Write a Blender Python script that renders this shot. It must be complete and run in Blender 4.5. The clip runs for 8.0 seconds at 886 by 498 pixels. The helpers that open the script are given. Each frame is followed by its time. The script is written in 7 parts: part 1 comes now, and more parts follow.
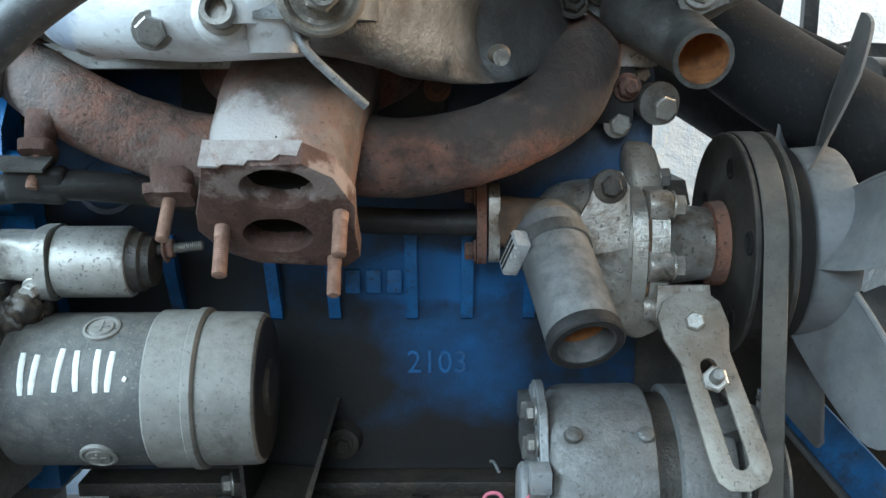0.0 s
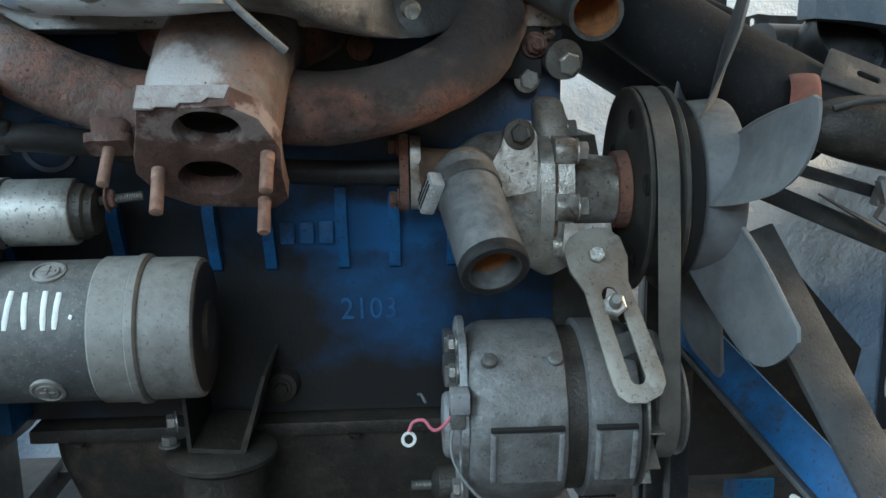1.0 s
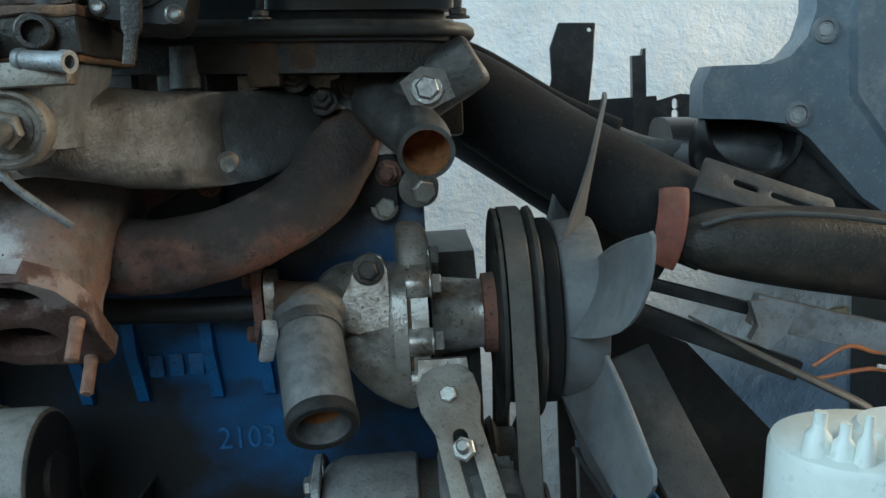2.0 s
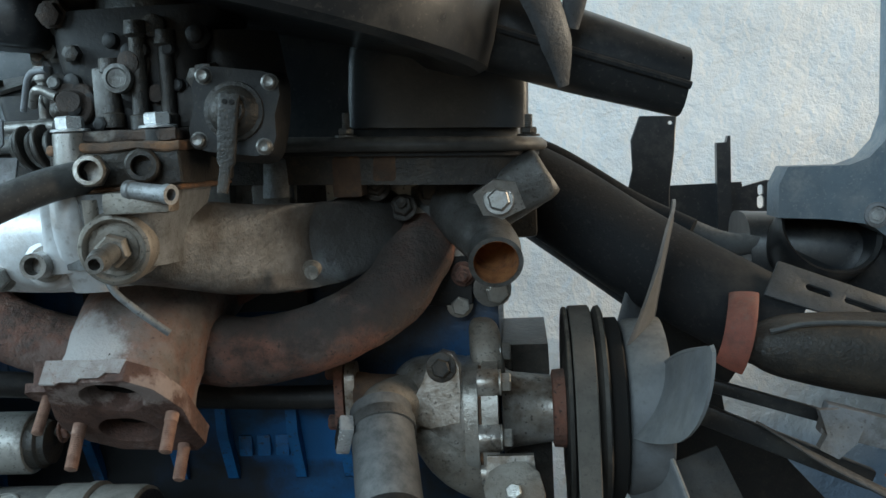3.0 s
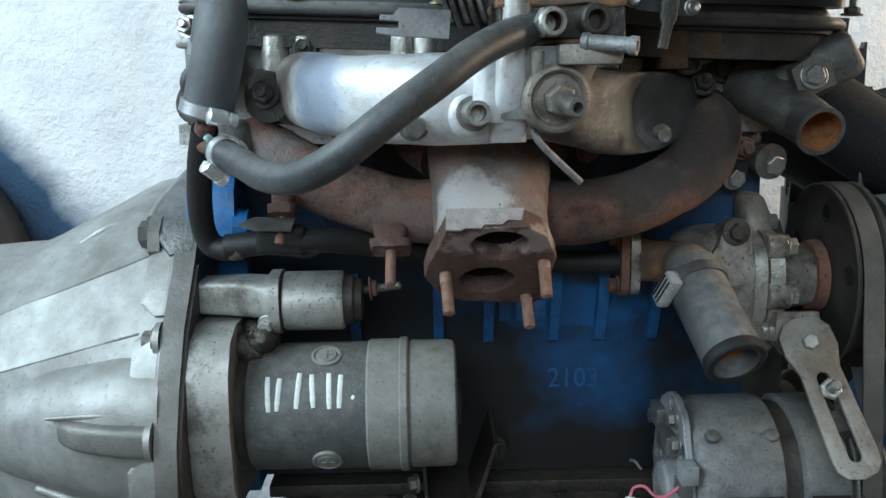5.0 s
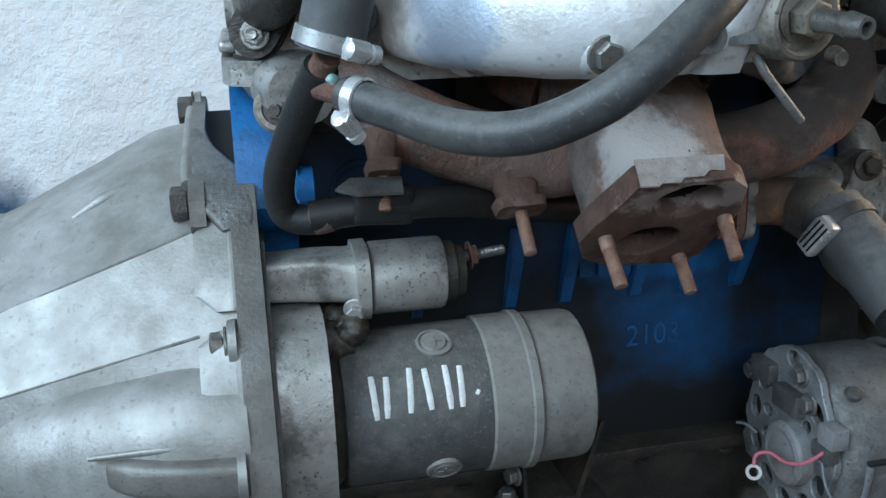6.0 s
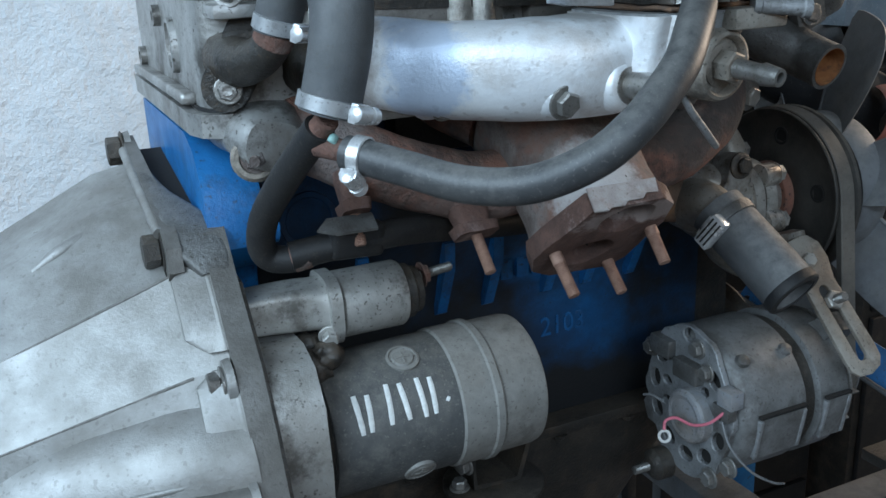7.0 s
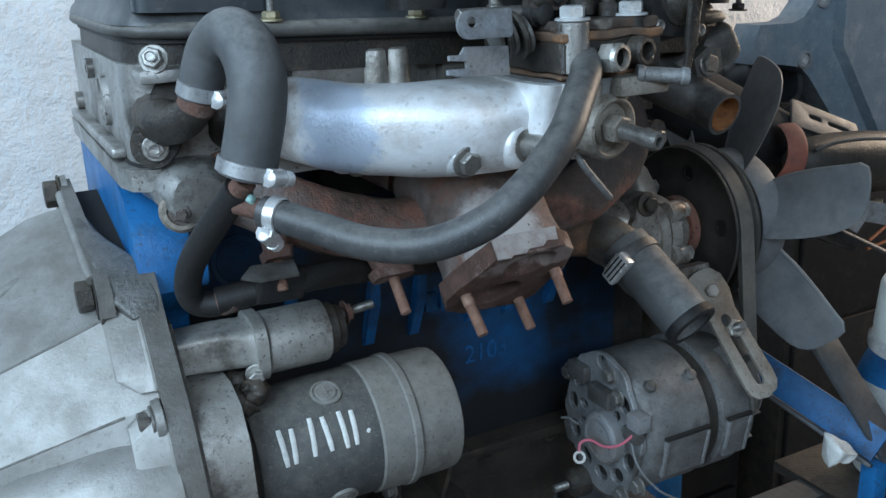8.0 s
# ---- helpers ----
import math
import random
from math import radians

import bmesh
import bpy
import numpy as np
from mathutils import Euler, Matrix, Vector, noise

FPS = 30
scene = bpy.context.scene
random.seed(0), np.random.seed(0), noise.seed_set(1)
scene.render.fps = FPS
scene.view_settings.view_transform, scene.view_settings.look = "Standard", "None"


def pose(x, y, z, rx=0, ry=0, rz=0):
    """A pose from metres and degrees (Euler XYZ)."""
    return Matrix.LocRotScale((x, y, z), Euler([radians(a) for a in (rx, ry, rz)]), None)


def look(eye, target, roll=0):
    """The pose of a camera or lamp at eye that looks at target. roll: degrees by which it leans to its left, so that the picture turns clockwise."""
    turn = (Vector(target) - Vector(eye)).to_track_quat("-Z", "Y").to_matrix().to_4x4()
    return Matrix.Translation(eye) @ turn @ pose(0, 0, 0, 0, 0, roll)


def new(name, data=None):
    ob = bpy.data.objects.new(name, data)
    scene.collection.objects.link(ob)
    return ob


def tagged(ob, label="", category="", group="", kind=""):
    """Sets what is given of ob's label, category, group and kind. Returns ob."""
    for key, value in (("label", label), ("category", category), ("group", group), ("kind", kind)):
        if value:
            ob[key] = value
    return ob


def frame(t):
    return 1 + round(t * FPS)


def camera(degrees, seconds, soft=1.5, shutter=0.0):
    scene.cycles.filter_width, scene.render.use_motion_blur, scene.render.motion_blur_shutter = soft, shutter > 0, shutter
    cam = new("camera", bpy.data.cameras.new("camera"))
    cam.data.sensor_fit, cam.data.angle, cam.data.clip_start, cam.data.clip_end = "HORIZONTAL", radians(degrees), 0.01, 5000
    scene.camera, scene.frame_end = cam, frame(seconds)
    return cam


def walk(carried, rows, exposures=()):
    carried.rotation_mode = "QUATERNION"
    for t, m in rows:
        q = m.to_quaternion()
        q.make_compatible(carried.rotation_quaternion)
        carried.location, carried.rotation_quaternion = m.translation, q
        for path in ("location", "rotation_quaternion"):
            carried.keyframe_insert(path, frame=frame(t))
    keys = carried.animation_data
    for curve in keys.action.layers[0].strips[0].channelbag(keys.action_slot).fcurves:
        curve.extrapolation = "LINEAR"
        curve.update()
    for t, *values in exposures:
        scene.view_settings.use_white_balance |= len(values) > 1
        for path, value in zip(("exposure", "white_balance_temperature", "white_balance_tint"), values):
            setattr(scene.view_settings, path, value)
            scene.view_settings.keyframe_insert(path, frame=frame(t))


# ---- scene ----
cam = camera(51.6, 8.0)
PATH = [
    (0, (-0.0020, -0.0303, 1.2772), (0.0030, 1.9309, 0.8853), -0.17),
    (0.5, (-0.0020, -0.0444, 1.2831), (0.0470, 1.9204, 0.9130), -1.42),
    (1, (0.0200, -0.0922, 1.2490), (0.1220, 1.8653, 0.8517), -0.81),
    (1.5, (0.1020, -0.0828, 1.2797), (0.2170, 1.8746, 0.8856), -1.53),
    (2, (0.1530, -0.0641, 1.3167), (0.2000, 1.9085, 0.9899), -3.13),
    (2.2, (0.1680, -0.0646, 1.3291), (0.1600, 1.9136, 1.0348), -3.95),
    (3.3, (0.1780, -0.1006, 1.3630), (-0.0260, 1.8787, 1.1613), -1.88),
    (3.5, (0.1690, -0.1018, 1.3622), (-0.0410, 1.8770, 1.1616), -1.21),
    (4, (0.1050, -0.1366, 1.3417), (-0.1159, 1.8406, 1.1363), -0.57),
    (4.5, (-0.0520, -0.1723, 1.3316), (-0.1820, 1.7987, 1.0184), -0.75),
    (5, (-0.1400, -0.1566, 1.3284), (-0.1140, 1.8081, 0.9552), -0.95),
    (5.2, (-0.1690, -0.1102, 1.3210), (-0.1200, 1.8481, 0.9175), -1.01),
    (6.3, (-0.4050, 0.0090, 1.3498), (0.1642, 1.8318, 0.7554), -1.87),
    (6.5, (-0.4370, -0.0069, 1.3673), (0.2221, 1.7793, 0.7549), -2.11),
    (7, (-0.4430, -0.0105, 1.3844), (0.3380, 1.7245, 0.7681), -2.67),
    (7.5, (-0.4660, -0.0606, 1.4140), (0.3590, 1.6542, 0.7988), -2.60),
    (8, (-0.4310, -0.0565, 1.4244), (0.4349, 1.6395, 0.8130), -2.15),
]
walk(cam, [(t, look(eye, target, roll)) for t, eye, target, roll in PATH],
     exposures=[(0, 0.95, 6500, 10), (0.5, 0.84, 6500, 10), (1, 0.46, 6400, 9), (1.5, 0.22, 5950, 4), (2, 0.07, 6150, 3), (3.5, 0.06, 6550, 10), (4, 0.18, 6700, 11), (4.5, 0.30, 6850, 12), (5, 0.25, 6850, 12), (6.5, 0.0, 6400, 15), (8, -0.06, 6350, 15)])

# ---- light ----
world = bpy.data.worlds.new("world")
scene.world = world
world.use_nodes = True
wt = world.node_tree
sky = wt.nodes.new("ShaderNodeTexSky")
sky.sky_type = 'NISHITA'
sky.sun_disc = False
sky.sun_elevation = radians(40)
sky.sun_rotation = radians(200)
wt.nodes["Background"].inputs["Strength"].default_value = 0.05
wt.links.new(sky.outputs[0], wt.nodes["Background"].inputs["Color"])


def area_lamp(name, eye, target, width, height, power, colour):
    data = bpy.data.lights.new(name, 'AREA')
    data.shape, data.size, data.size_y = 'RECTANGLE', width, height
    data.energy, data.color = power, colour
    ob = new(name, data)
    ob.matrix_world = look(eye, target)
    return ob


FRONT_X0, FRONT_X1 = -1.3, 0.5
GATE_Y0, GATE_Y1, GATE_Z1 = -0.9, 1.0, 3.0
area_lamp("daylight_gate", (-1.80, -0.15, 2.25), (-0.1, 0.6, 1.15), 1.6, 1.3, 60, (0.60, 0.84, 1.0))
# added fill from an unseen front opening, lifts the faces towards the camera
area_lamp("front_fill", (-0.55, -2.40, 2.5), (-0.1, 0.7, 1.1), 1.6, 0.8, 38, (0.62, 0.84, 1.0))
# added warm fill from an unseen side opening, warms the back wall's right
area_lamp("warm_side_fill", (2.42, 0.80, 1.9), (0.7, 1.25, 1.35), 0.9, 1.0, 46, (1.0, 0.83, 0.62))
scene.view_settings.exposure = 0.0


# ---- materials ----
def material(name, base, second=None, third=None, scale=30.0, rough=0.6, metal=0.0, bump=0.2, bump_scale=250.0,
             mix=0.5, mix3=0.35, scale3=9.0, rough_var=0.12, stretch=(1, 1, 1), sharp3=0.08, distance=0.0015, coat=0.0, dust=0.0, dust_tone=(0.30, 0.265, 0.22), streak=0.0, streak_tone=(0.07, 0.06, 0.05)):
    """Two mottled tones, a third in larger patches, fine relief and uneven gloss, in metres."""
    m = bpy.data.materials.new(name)
    m.use_nodes = True
    t = m.node_tree
    n, l = t.nodes, t.links
    bsdf = n["Principled BSDF"]
    co = n.new("ShaderNodeTexCoord")
    mp = n.new("ShaderNodeMapping")
    mp.inputs["Scale"].default_value = stretch
    l.new(co.outputs["Object"], mp.inputs["Vector"])

    def noise_of(s, detail=5.0, r=0.6):
        x = n.new("ShaderNodeTexNoise")
        x.inputs["Scale"].default_value, x.inputs["Detail"].default_value, x.inputs["Roughness"].default_value = s, detail, r
        l.new(mp.outputs[0], x.inputs["Vector"])
        return x

    def ramp_of(src, lo, hi):
        x = n.new("ShaderNodeMapRange")
        x.inputs["From Min"].default_value, x.inputs["From Max"].default_value = lo, hi
        l.new(src, x.inputs["Value"])
        return x.outputs[0]

    second = second or tuple(c * 0.7 for c in base)
    fine = noise_of(scale)
    a = n.new("ShaderNodeMix")
    a.data_type = 'RGBA'
    a.inputs[6].default_value, a.inputs[7].default_value = (*base, 1), (*second, 1)
    l.new(ramp_of(fine.outputs["Fac"], mix - 0.16, mix + 0.16), a.inputs[0])
    colour = a.outputs[2]
    if third:
        big = noise_of(scale3, 6.0, 0.65)
        b = n.new("ShaderNodeMix")
        b.data_type = 'RGBA'
        b.inputs[7].default_value = (*third, 1)
        l.new(colour, b.inputs[6])
        l.new(ramp_of(big.outputs["Fac"], 1 - mix3 - sharp3, 1 - mix3 + sharp3), b.inputs[0])
        colour = b.outputs[2]
    if streak:
        # dark stains and specks
        st = noise_of(scale * 0.35, 8.0, 0.75)
        sp = noise_of(scale * 6, 2.0, 0.5)
        c1 = n.new("ShaderNodeMix")
        c1.data_type = 'RGBA'
        c1.inputs[7].default_value = (*streak_tone, 1)
        l.new(colour, c1.inputs[6])
        mlt = n.new("ShaderNodeMath")
        mlt.operation = 'MAXIMUM'
        l.new(ramp_of(st.outputs["Fac"], 0.52, 0.64), mlt.inputs[0])
        l.new(ramp_of(sp.outputs["Fac"], 0.62, 0.70), mlt.inputs[1])
        amt = n.new("ShaderNodeMath")
        amt.operation = 'MULTIPLY'
        amt.inputs[1].default_value = streak
        l.new(mlt.outputs[0], amt.inputs[0])
        l.new(amt.outputs[0], c1.inputs[0])
        colour = c1.outputs[2]
    if dust:
        # settled dust on faces that look up
        ge = n.new("ShaderNodeNewGeometry")
        sx = n.new("ShaderNodeSeparateXYZ")
        l.new(ge.outputs["Normal"], sx.inputs[0])
        dn = noise_of(scale * 1.7, 6.0, 0.7)
        ad = n.new("ShaderNodeMath")
        ad.operation = 'MULTIPLY'
        l.new(ramp_of(sx.outputs["Z"], 0.15, 1.0), ad.inputs[0])
        l.new(ramp_of(dn.outputs["Fac"], 0.30, 0.62), ad.inputs[1])
        am = n.new("ShaderNodeMath")
        am.operation = 'MULTIPLY'
        am.inputs[1].default_value = dust
        l.new(ad.outputs[0], am.inputs[0])
        d1 = n.new("ShaderNodeMix")
        d1.data_type = 'RGBA'
        d1.inputs[7].default_value = (*dust_tone, 1)
        l.new(colour, d1.inputs[6])
        l.new(am.outputs[0], d1.inputs[0])
        colour = d1.outputs[2]
    l.new(colour, bsdf.inputs["Base Color"])
    bsdf.inputs["Metallic"].default_value = metal
    rv = n.new("ShaderNodeMapRange")
    rv.inputs["To Min"].default_value, rv.inputs["To Max"].default_value = max(0.03, rough - rough_var), min(1, rough + rough_var)
    l.new(fine.outputs["Fac"], rv.inputs["Value"])
    l.new(rv.outputs[0], bsdf.inputs["Roughness"])
    bsdf.inputs["Coat Weight"].default_value = coat
    if bump:
        grain = noise_of(bump_scale, 4.0, 0.7)
        bp = n.new("ShaderNodeBump")
        bp.inputs["Strength"].default_value, bp.inputs["Distance"].default_value = bump, distance
        l.new(grain.outputs["Fac"], bp.inputs["Height"])
        l.new(bp.outputs[0], bsdf.inputs["Normal"])
    return m


M = {
    "alu": material("cast_aluminium", (0.44, 0.425, 0.40), (0.33, 0.31, 0.28), (0.19, 0.165, 0.135), 55, 0.44, 0.45, 0.5, 300, mix3=0.36, scale3=14, sharp3=0.14, streak=0.7, distance=0.001),
    "bell_edge": material("grimy_flange_aluminium", (0.25, 0.238, 0.222), (0.18, 0.168, 0.152), (0.11, 0.098, 0.084), 48, 0.5, 0.4, 0.35, 400, mix3=0.42, scale3=16, sharp3=0.20, streak=0.5, streak_tone=(0.10, 0.09, 0.078)),
    "bell": material("bell_aluminium", (0.40, 0.392, 0.378), (0.29, 0.280, 0.262), (0.165, 0.146, 0.124), 38, 0.48, 0.45, 0.25, 420, mix3=0.42, scale3=9, sharp3=0.20, streak=0.38, streak_tone=(0.14, 0.125, 0.11)),
    "silver": material("bare_aluminium", (0.87, 0.88, 0.89), (0.73, 0.73, 0.74), (0.44, 0.36, 0.30), 26, 0.42, 0.35, 0.3, 360, mix3=0.35, scale3=15, sharp3=0.12, streak=0.3, streak_tone=(0.25, 0.20, 0.16)),
    "dusty": material("dusty_aluminium", (0.37, 0.335, 0.29), (0.27, 0.235, 0.195), (0.19, 0.135, 0.095), 70, 0.55, 0.35, 0.7, 260, mix3=0.38, scale3=16, sharp3=0.14, streak=0.7, dust=0.2, distance=0.0012),
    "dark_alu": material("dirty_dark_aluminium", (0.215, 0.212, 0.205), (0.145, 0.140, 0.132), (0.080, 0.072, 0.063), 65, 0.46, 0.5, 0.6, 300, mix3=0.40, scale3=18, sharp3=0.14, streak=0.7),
    # its dust tone also stands for light caught on the upward faces
    "alt_body": material("dusty_top_lit_casting", (0.230, 0.229, 0.226), (0.155, 0.152, 0.147), (0.080, 0.073, 0.066), 65, 0.5, 0.35, 0.6, 300, mix3=0.38, scale3=18, sharp3=0.14, streak=0.7, dust=0.28, dust_tone=(0.38, 0.37, 0.35)),
    "alt_face": material("grey_cast_plate", (0.34, 0.345, 0.35), (0.24, 0.24, 0.24), (0.13, 0.12, 0.11), 70, 0.5, 0.4, 0.6, 300, mix3=0.36, scale3=24, sharp3=0.14, streak=0.6),
    "worn": material("rubbed_bright_aluminium", (0.62, 0.60, 0.56), (0.46, 0.42, 0.37), (0.30, 0.24, 0.19), 60, 0.34, 0.65, 0.5, 320, mix3=0.36, scale3=24, sharp3=0.14, streak=0.5),
    "rust": material("rusty_cast_iron", (0.155, 0.113, 0.096), (0.070, 0.052, 0.046), (0.255, 0.108, 0.072), 48, 0.85, 0.0, 1.0, 150, mix3=0.50, scale3=21, sharp3=0.10, streak=0.8, streak_tone=(0.044, 0.032, 0.028), dust=0.25, distance=0.0030),
    "rust_face": material("dark_rusty_face", (0.150, 0.078, 0.058), (0.095, 0.052, 0.041), (0.33, 0.235, 0.21), 90, 0.85, 0.0, 0.9, 300, mix3=0.38, scale3=30, sharp3=0.1, streak=0.6, streak_tone=(0.05, 0.03, 0.025), distance=0.0018),
    "grimy_alu": material("grimy_pitted_aluminium", (0.285, 0.288, 0.290), (0.195, 0.195, 0.192), (0.10, 0.090, 0.082), 90, 0.52, 0.2, 0.9, 230, mix3=0.36, scale3=24, sharp3=0.14, streak=0.8, distance=0.001),
    "head": material("oil_stained_head", (0.42, 0.412, 0.395), (0.32, 0.305, 0.285), (0.16, 0.135, 0.115), 45, 0.38, 0.5, 0.6, 260, mix3=0.38, scale3=13, sharp3=0.12, streak=0.8, distance=0.0008),
    "head_side": material("brown_stained_head", (0.22, 0.20, 0.18), (0.15, 0.132, 0.115), (0.060, 0.050, 0.043), 45, 0.5, 0.3, 0.6, 260, mix3=0.42, scale3=20, sharp3=0.14, streak=0.7, distance=0.0008),
    "cover": material("dusty_cover_enamel", (0.034, 0.040, 0.047), (0.044, 0.050, 0.057), (0.070, 0.072, 0.075), 40, 0.34, 0, 0.12, 160, mix3=0.34, scale3=11, sharp3=0.2, streak=0.3, streak_tone=(0.13, 0.13, 0.13), dust=0.5, dust_tone=(0.30, 0.285, 0.26)),
    "cover_flange": material("dusty_rolled_edge", (0.078, 0.075, 0.070), (0.050, 0.047, 0.044), (0.15, 0.135, 0.115), 60, 0.5, 0, 0.3, 200, mix3=0.36, scale3=16, sharp3=0.2, streak=0.4, streak_tone=(0.03, 0.028, 0.026), dust=0.7, dust_tone=(0.34, 0.315, 0.28)),
    "pulley": material("dusty_brown_pulley", (0.048, 0.042, 0.036), (0.034, 0.030, 0.026), (0.095, 0.080, 0.066), 60, 0.62, 0.1, 0.4, 260, mix3=0.36, scale3=20, sharp3=0.18, streak=0.4, dust=0.5, dust_tone=(0.25, 0.22, 0.18)),
    "duct": material("dull_black_duct", (0.010, 0.011, 0.013), (0.016, 0.016, 0.018), (0.030, 0.028, 0.026), 40, 0.80, 0.0, 0.4, 160, mix3=0.30, scale3=14, sharp3=0.16, streak=0.3, streak_tone=(0.07, 0.065, 0.058)),
    "runner_alu": material("sooty_cast_runner", (0.215, 0.220, 0.224), (0.135, 0.136, 0.136), (0.075, 0.070, 0.066), 42, 0.50, 0.25, 1.0, 170, mix3=0.44, scale3=21, sharp3=0.18, streak=0.75, streak_tone=(0.085, 0.072, 0.062), dust=0.2, dust_tone=(0.34, 0.33, 0.32), distance=0.0014),
    "rust_red": material("red_rust", (0.20, 0.095, 0.068), (0.12, 0.065, 0.050), (0.32, 0.26, 0.23), 110, 0.85, 0.0, 0.9, 380, mix3=0.38, scale3=34, streak=0.5, distance=0.002),
    "stud": material("rusty_stud", (0.40, 0.235, 0.17), (0.26, 0.145, 0.105), None, 160, 0.6, 0.2, 0.4, 700),
    "blue": material("blue_block_paint", (0.010, 0.098, 0.25), (0.008, 0.060, 0.155), (0.018, 0.019, 0.021), 50, 0.42, 0.0, 0.35, 220, mix3=0.52, scale3=9, sharp3=0.16, streak=0.5, streak_tone=(0.02, 0.02, 0.02), dust=0.2),
    "blue_clean": material("blue_enamel", (0.010, 0.165, 0.42), (0.010, 0.115, 0.31), (0.05, 0.06, 0.07), 35, 0.4, 0.0, 0.4, 240, mix3=0.25, scale3=18, streak=0.6, streak_tone=(0.03, 0.035, 0.04)),
    "blue_grimy": material("grimy_blue_paint", (0.010, 0.130, 0.34), (0.010, 0.085, 0.22), (0.040, 0.042, 0.045), 45, 0.5, 0.0, 0.4, 240, mix3=0.36, scale3=20, streak=0.7, streak_tone=(0.03, 0.03, 0.032)),
    "black": material("black_enamel", (0.014, 0.016, 0.019), (0.020, 0.021, 0.023), (0.040, 0.037, 0.034), 60, 0.32, 0, 0.06, 300, mix3=0.34, scale3=11, sharp3=0.16, streak=0.4, streak_tone=(0.10, 0.09, 0.08), dust=0.25, dust_tone=(0.16, 0.145, 0.125)),
    "oily": material("oily_black_iron", (0.026, 0.024, 0.022), (0.042, 0.036, 0.030), (0.080, 0.064, 0.050), 70, 0.42, 0.15, 0.8, 240, mix3=0.35, scale3=20, sharp3=0.14, streak=0.4, streak_tone=(0.13, 0.09, 0.06), dust=0.35, dust_tone=(0.17, 0.14, 0.11)),
    "rubber": material("black_rubber", (0.040, 0.041, 0.043), (0.054, 0.054, 0.055), (0.090, 0.087, 0.083), 80, 0.46, 0.0, 0.2, 400, mix3=0.34, scale3=26, sharp3=0.2, streak=0.35, streak_tone=(0.16, 0.15, 0.14), dust=0.42, dust_tone=(0.28, 0.27, 0.25)),
    "rubber_grey": material("dusty_grey_rubber", (0.088, 0.091, 0.095), (0.068, 0.070, 0.072), (0.115, 0.112, 0.108), 60, 0.62, 0.0, 0.3, 400, mix3=0.4, scale3=18, sharp3=0.18, streak=0.3, dust=0.65, dust_tone=(0.34, 0.33, 0.315)),
    "belt": material("worn_belt_rubber", (0.150, 0.132, 0.112), (0.112, 0.099, 0.086), (0.19, 0.165, 0.135), 60, 0.8, 0.0, 0.4, 500, mix3=0.3, scale3=20, streak=0.5),
    "steel": material("dull_steel", (0.36, 0.345, 0.325), (0.26, 0.245, 0.225), (0.16, 0.13, 0.10), 80, 0.36, 0.7, 0.3, 400, mix3=0.34, scale3=26, streak=0.6),
    "zinc": material("zinc_plate", (0.80, 0.80, 0.80), (0.62, 0.62, 0.61), None, 90, 0.25, 0.45, 0.15, 500, streak=0.35),
    "clamp": material("tarnished_clamp", (0.42, 0.43, 0.44), (0.31, 0.31, 0.31), (0.30, 0.27, 0.23), 90, 0.4, 0.5, 0.1, 500, mix3=0.3, scale3=40, streak=0.5),
    "zinc_yellow": material("yellowed_zinc", (0.46, 0.40, 0.26), (0.34, 0.29, 0.19), None, 90, 0.45, 0.55, 0.2, 500, streak=0.5),
    "solenoid": material("tinned_solenoid_case", (0.52, 0.505, 0.475), (0.39, 0.375, 0.345), (0.20, 0.175, 0.145), 55, 0.44, 0.5, 0.3, 400, mix3=0.34, scale3=28, sharp3=0.12, streak=0.7),
    "starter": material("starter_grey_paint", (0.080, 0.080, 0.079), (0.054, 0.054, 0.053), (0.14, 0.132, 0.12), 70, 0.58, 0.1, 0.5, 380, mix3=0.34, scale3=26, sharp3=0.16, streak=0.55, streak_tone=(0.19, 0.178, 0.16), dust=0.32),
    "starter_band": material("starter_grey_band", (0.25, 0.24, 0.22), (0.19, 0.18, 0.165), (0.14, 0.125, 0.105), 70, 0.60, 0.1, 0.3, 400, mix3=0.36, scale3=20, sharp3=0.16, streak=0.6, dust=0.4, dust_tone=(0.36, 0.33, 0.29)),
    "fan": material("grey_fan_plastic", (0.165, 0.171, 0.180), (0.122, 0.126, 0.132), (0.21, 0.20, 0.185), 50, 0.58, 0.0, 0.2, 400, mix3=0.36, scale3=14, sharp3=0.2, streak=0.3, dust=0.5, dust_tone=(0.40, 0.385, 0.35)),
    "soot": material("sooty_black_casting", (0.016, 0.016, 0.017), (0.025, 0.023, 0.022), (0.040, 0.036, 0.033), 80, 0.58, 0.2, 0.3, 260, mix3=0.30, scale3=30, sharp3=0.12, streak=0.25, streak_tone=(0.10, 0.08, 0.06)),
    "crusty_flange": material("sooty_flange_with_crust", (0.075, 0.055, 0.045), (0.048, 0.038, 0.033), (0.30, 0.27, 0.235), 80, 0.8, 0.1, 0.8, 300, mix3=0.36, scale3=34, sharp3=0.08, streak=0.5, streak_tone=(0.12, 0.07, 0.045)),
    "crust": material("pale_rust_crust", (0.40, 0.36, 0.34), (0.31, 0.26, 0.24), (0.26, 0.12, 0.085), 90, 0.85, 0.0, 0.9, 300, mix3=0.34, scale3=38, sharp3=0.1, streak=0.5, streak_tone=(0.13, 0.07, 0.05), distance=0.0018),
    "trunk": material("ashy_rusty_iron", (0.245, 0.205, 0.185), (0.145, 0.112, 0.098), (0.24, 0.120, 0.086), 60, 0.85, 0.0, 0.9, 260, mix3=0.45, scale3=24, sharp3=0.09, streak=0.6, streak_tone=(0.075, 0.05, 0.042), dust=0.35, dust_tone=(0.40, 0.35, 0.30), distance=0.0016),
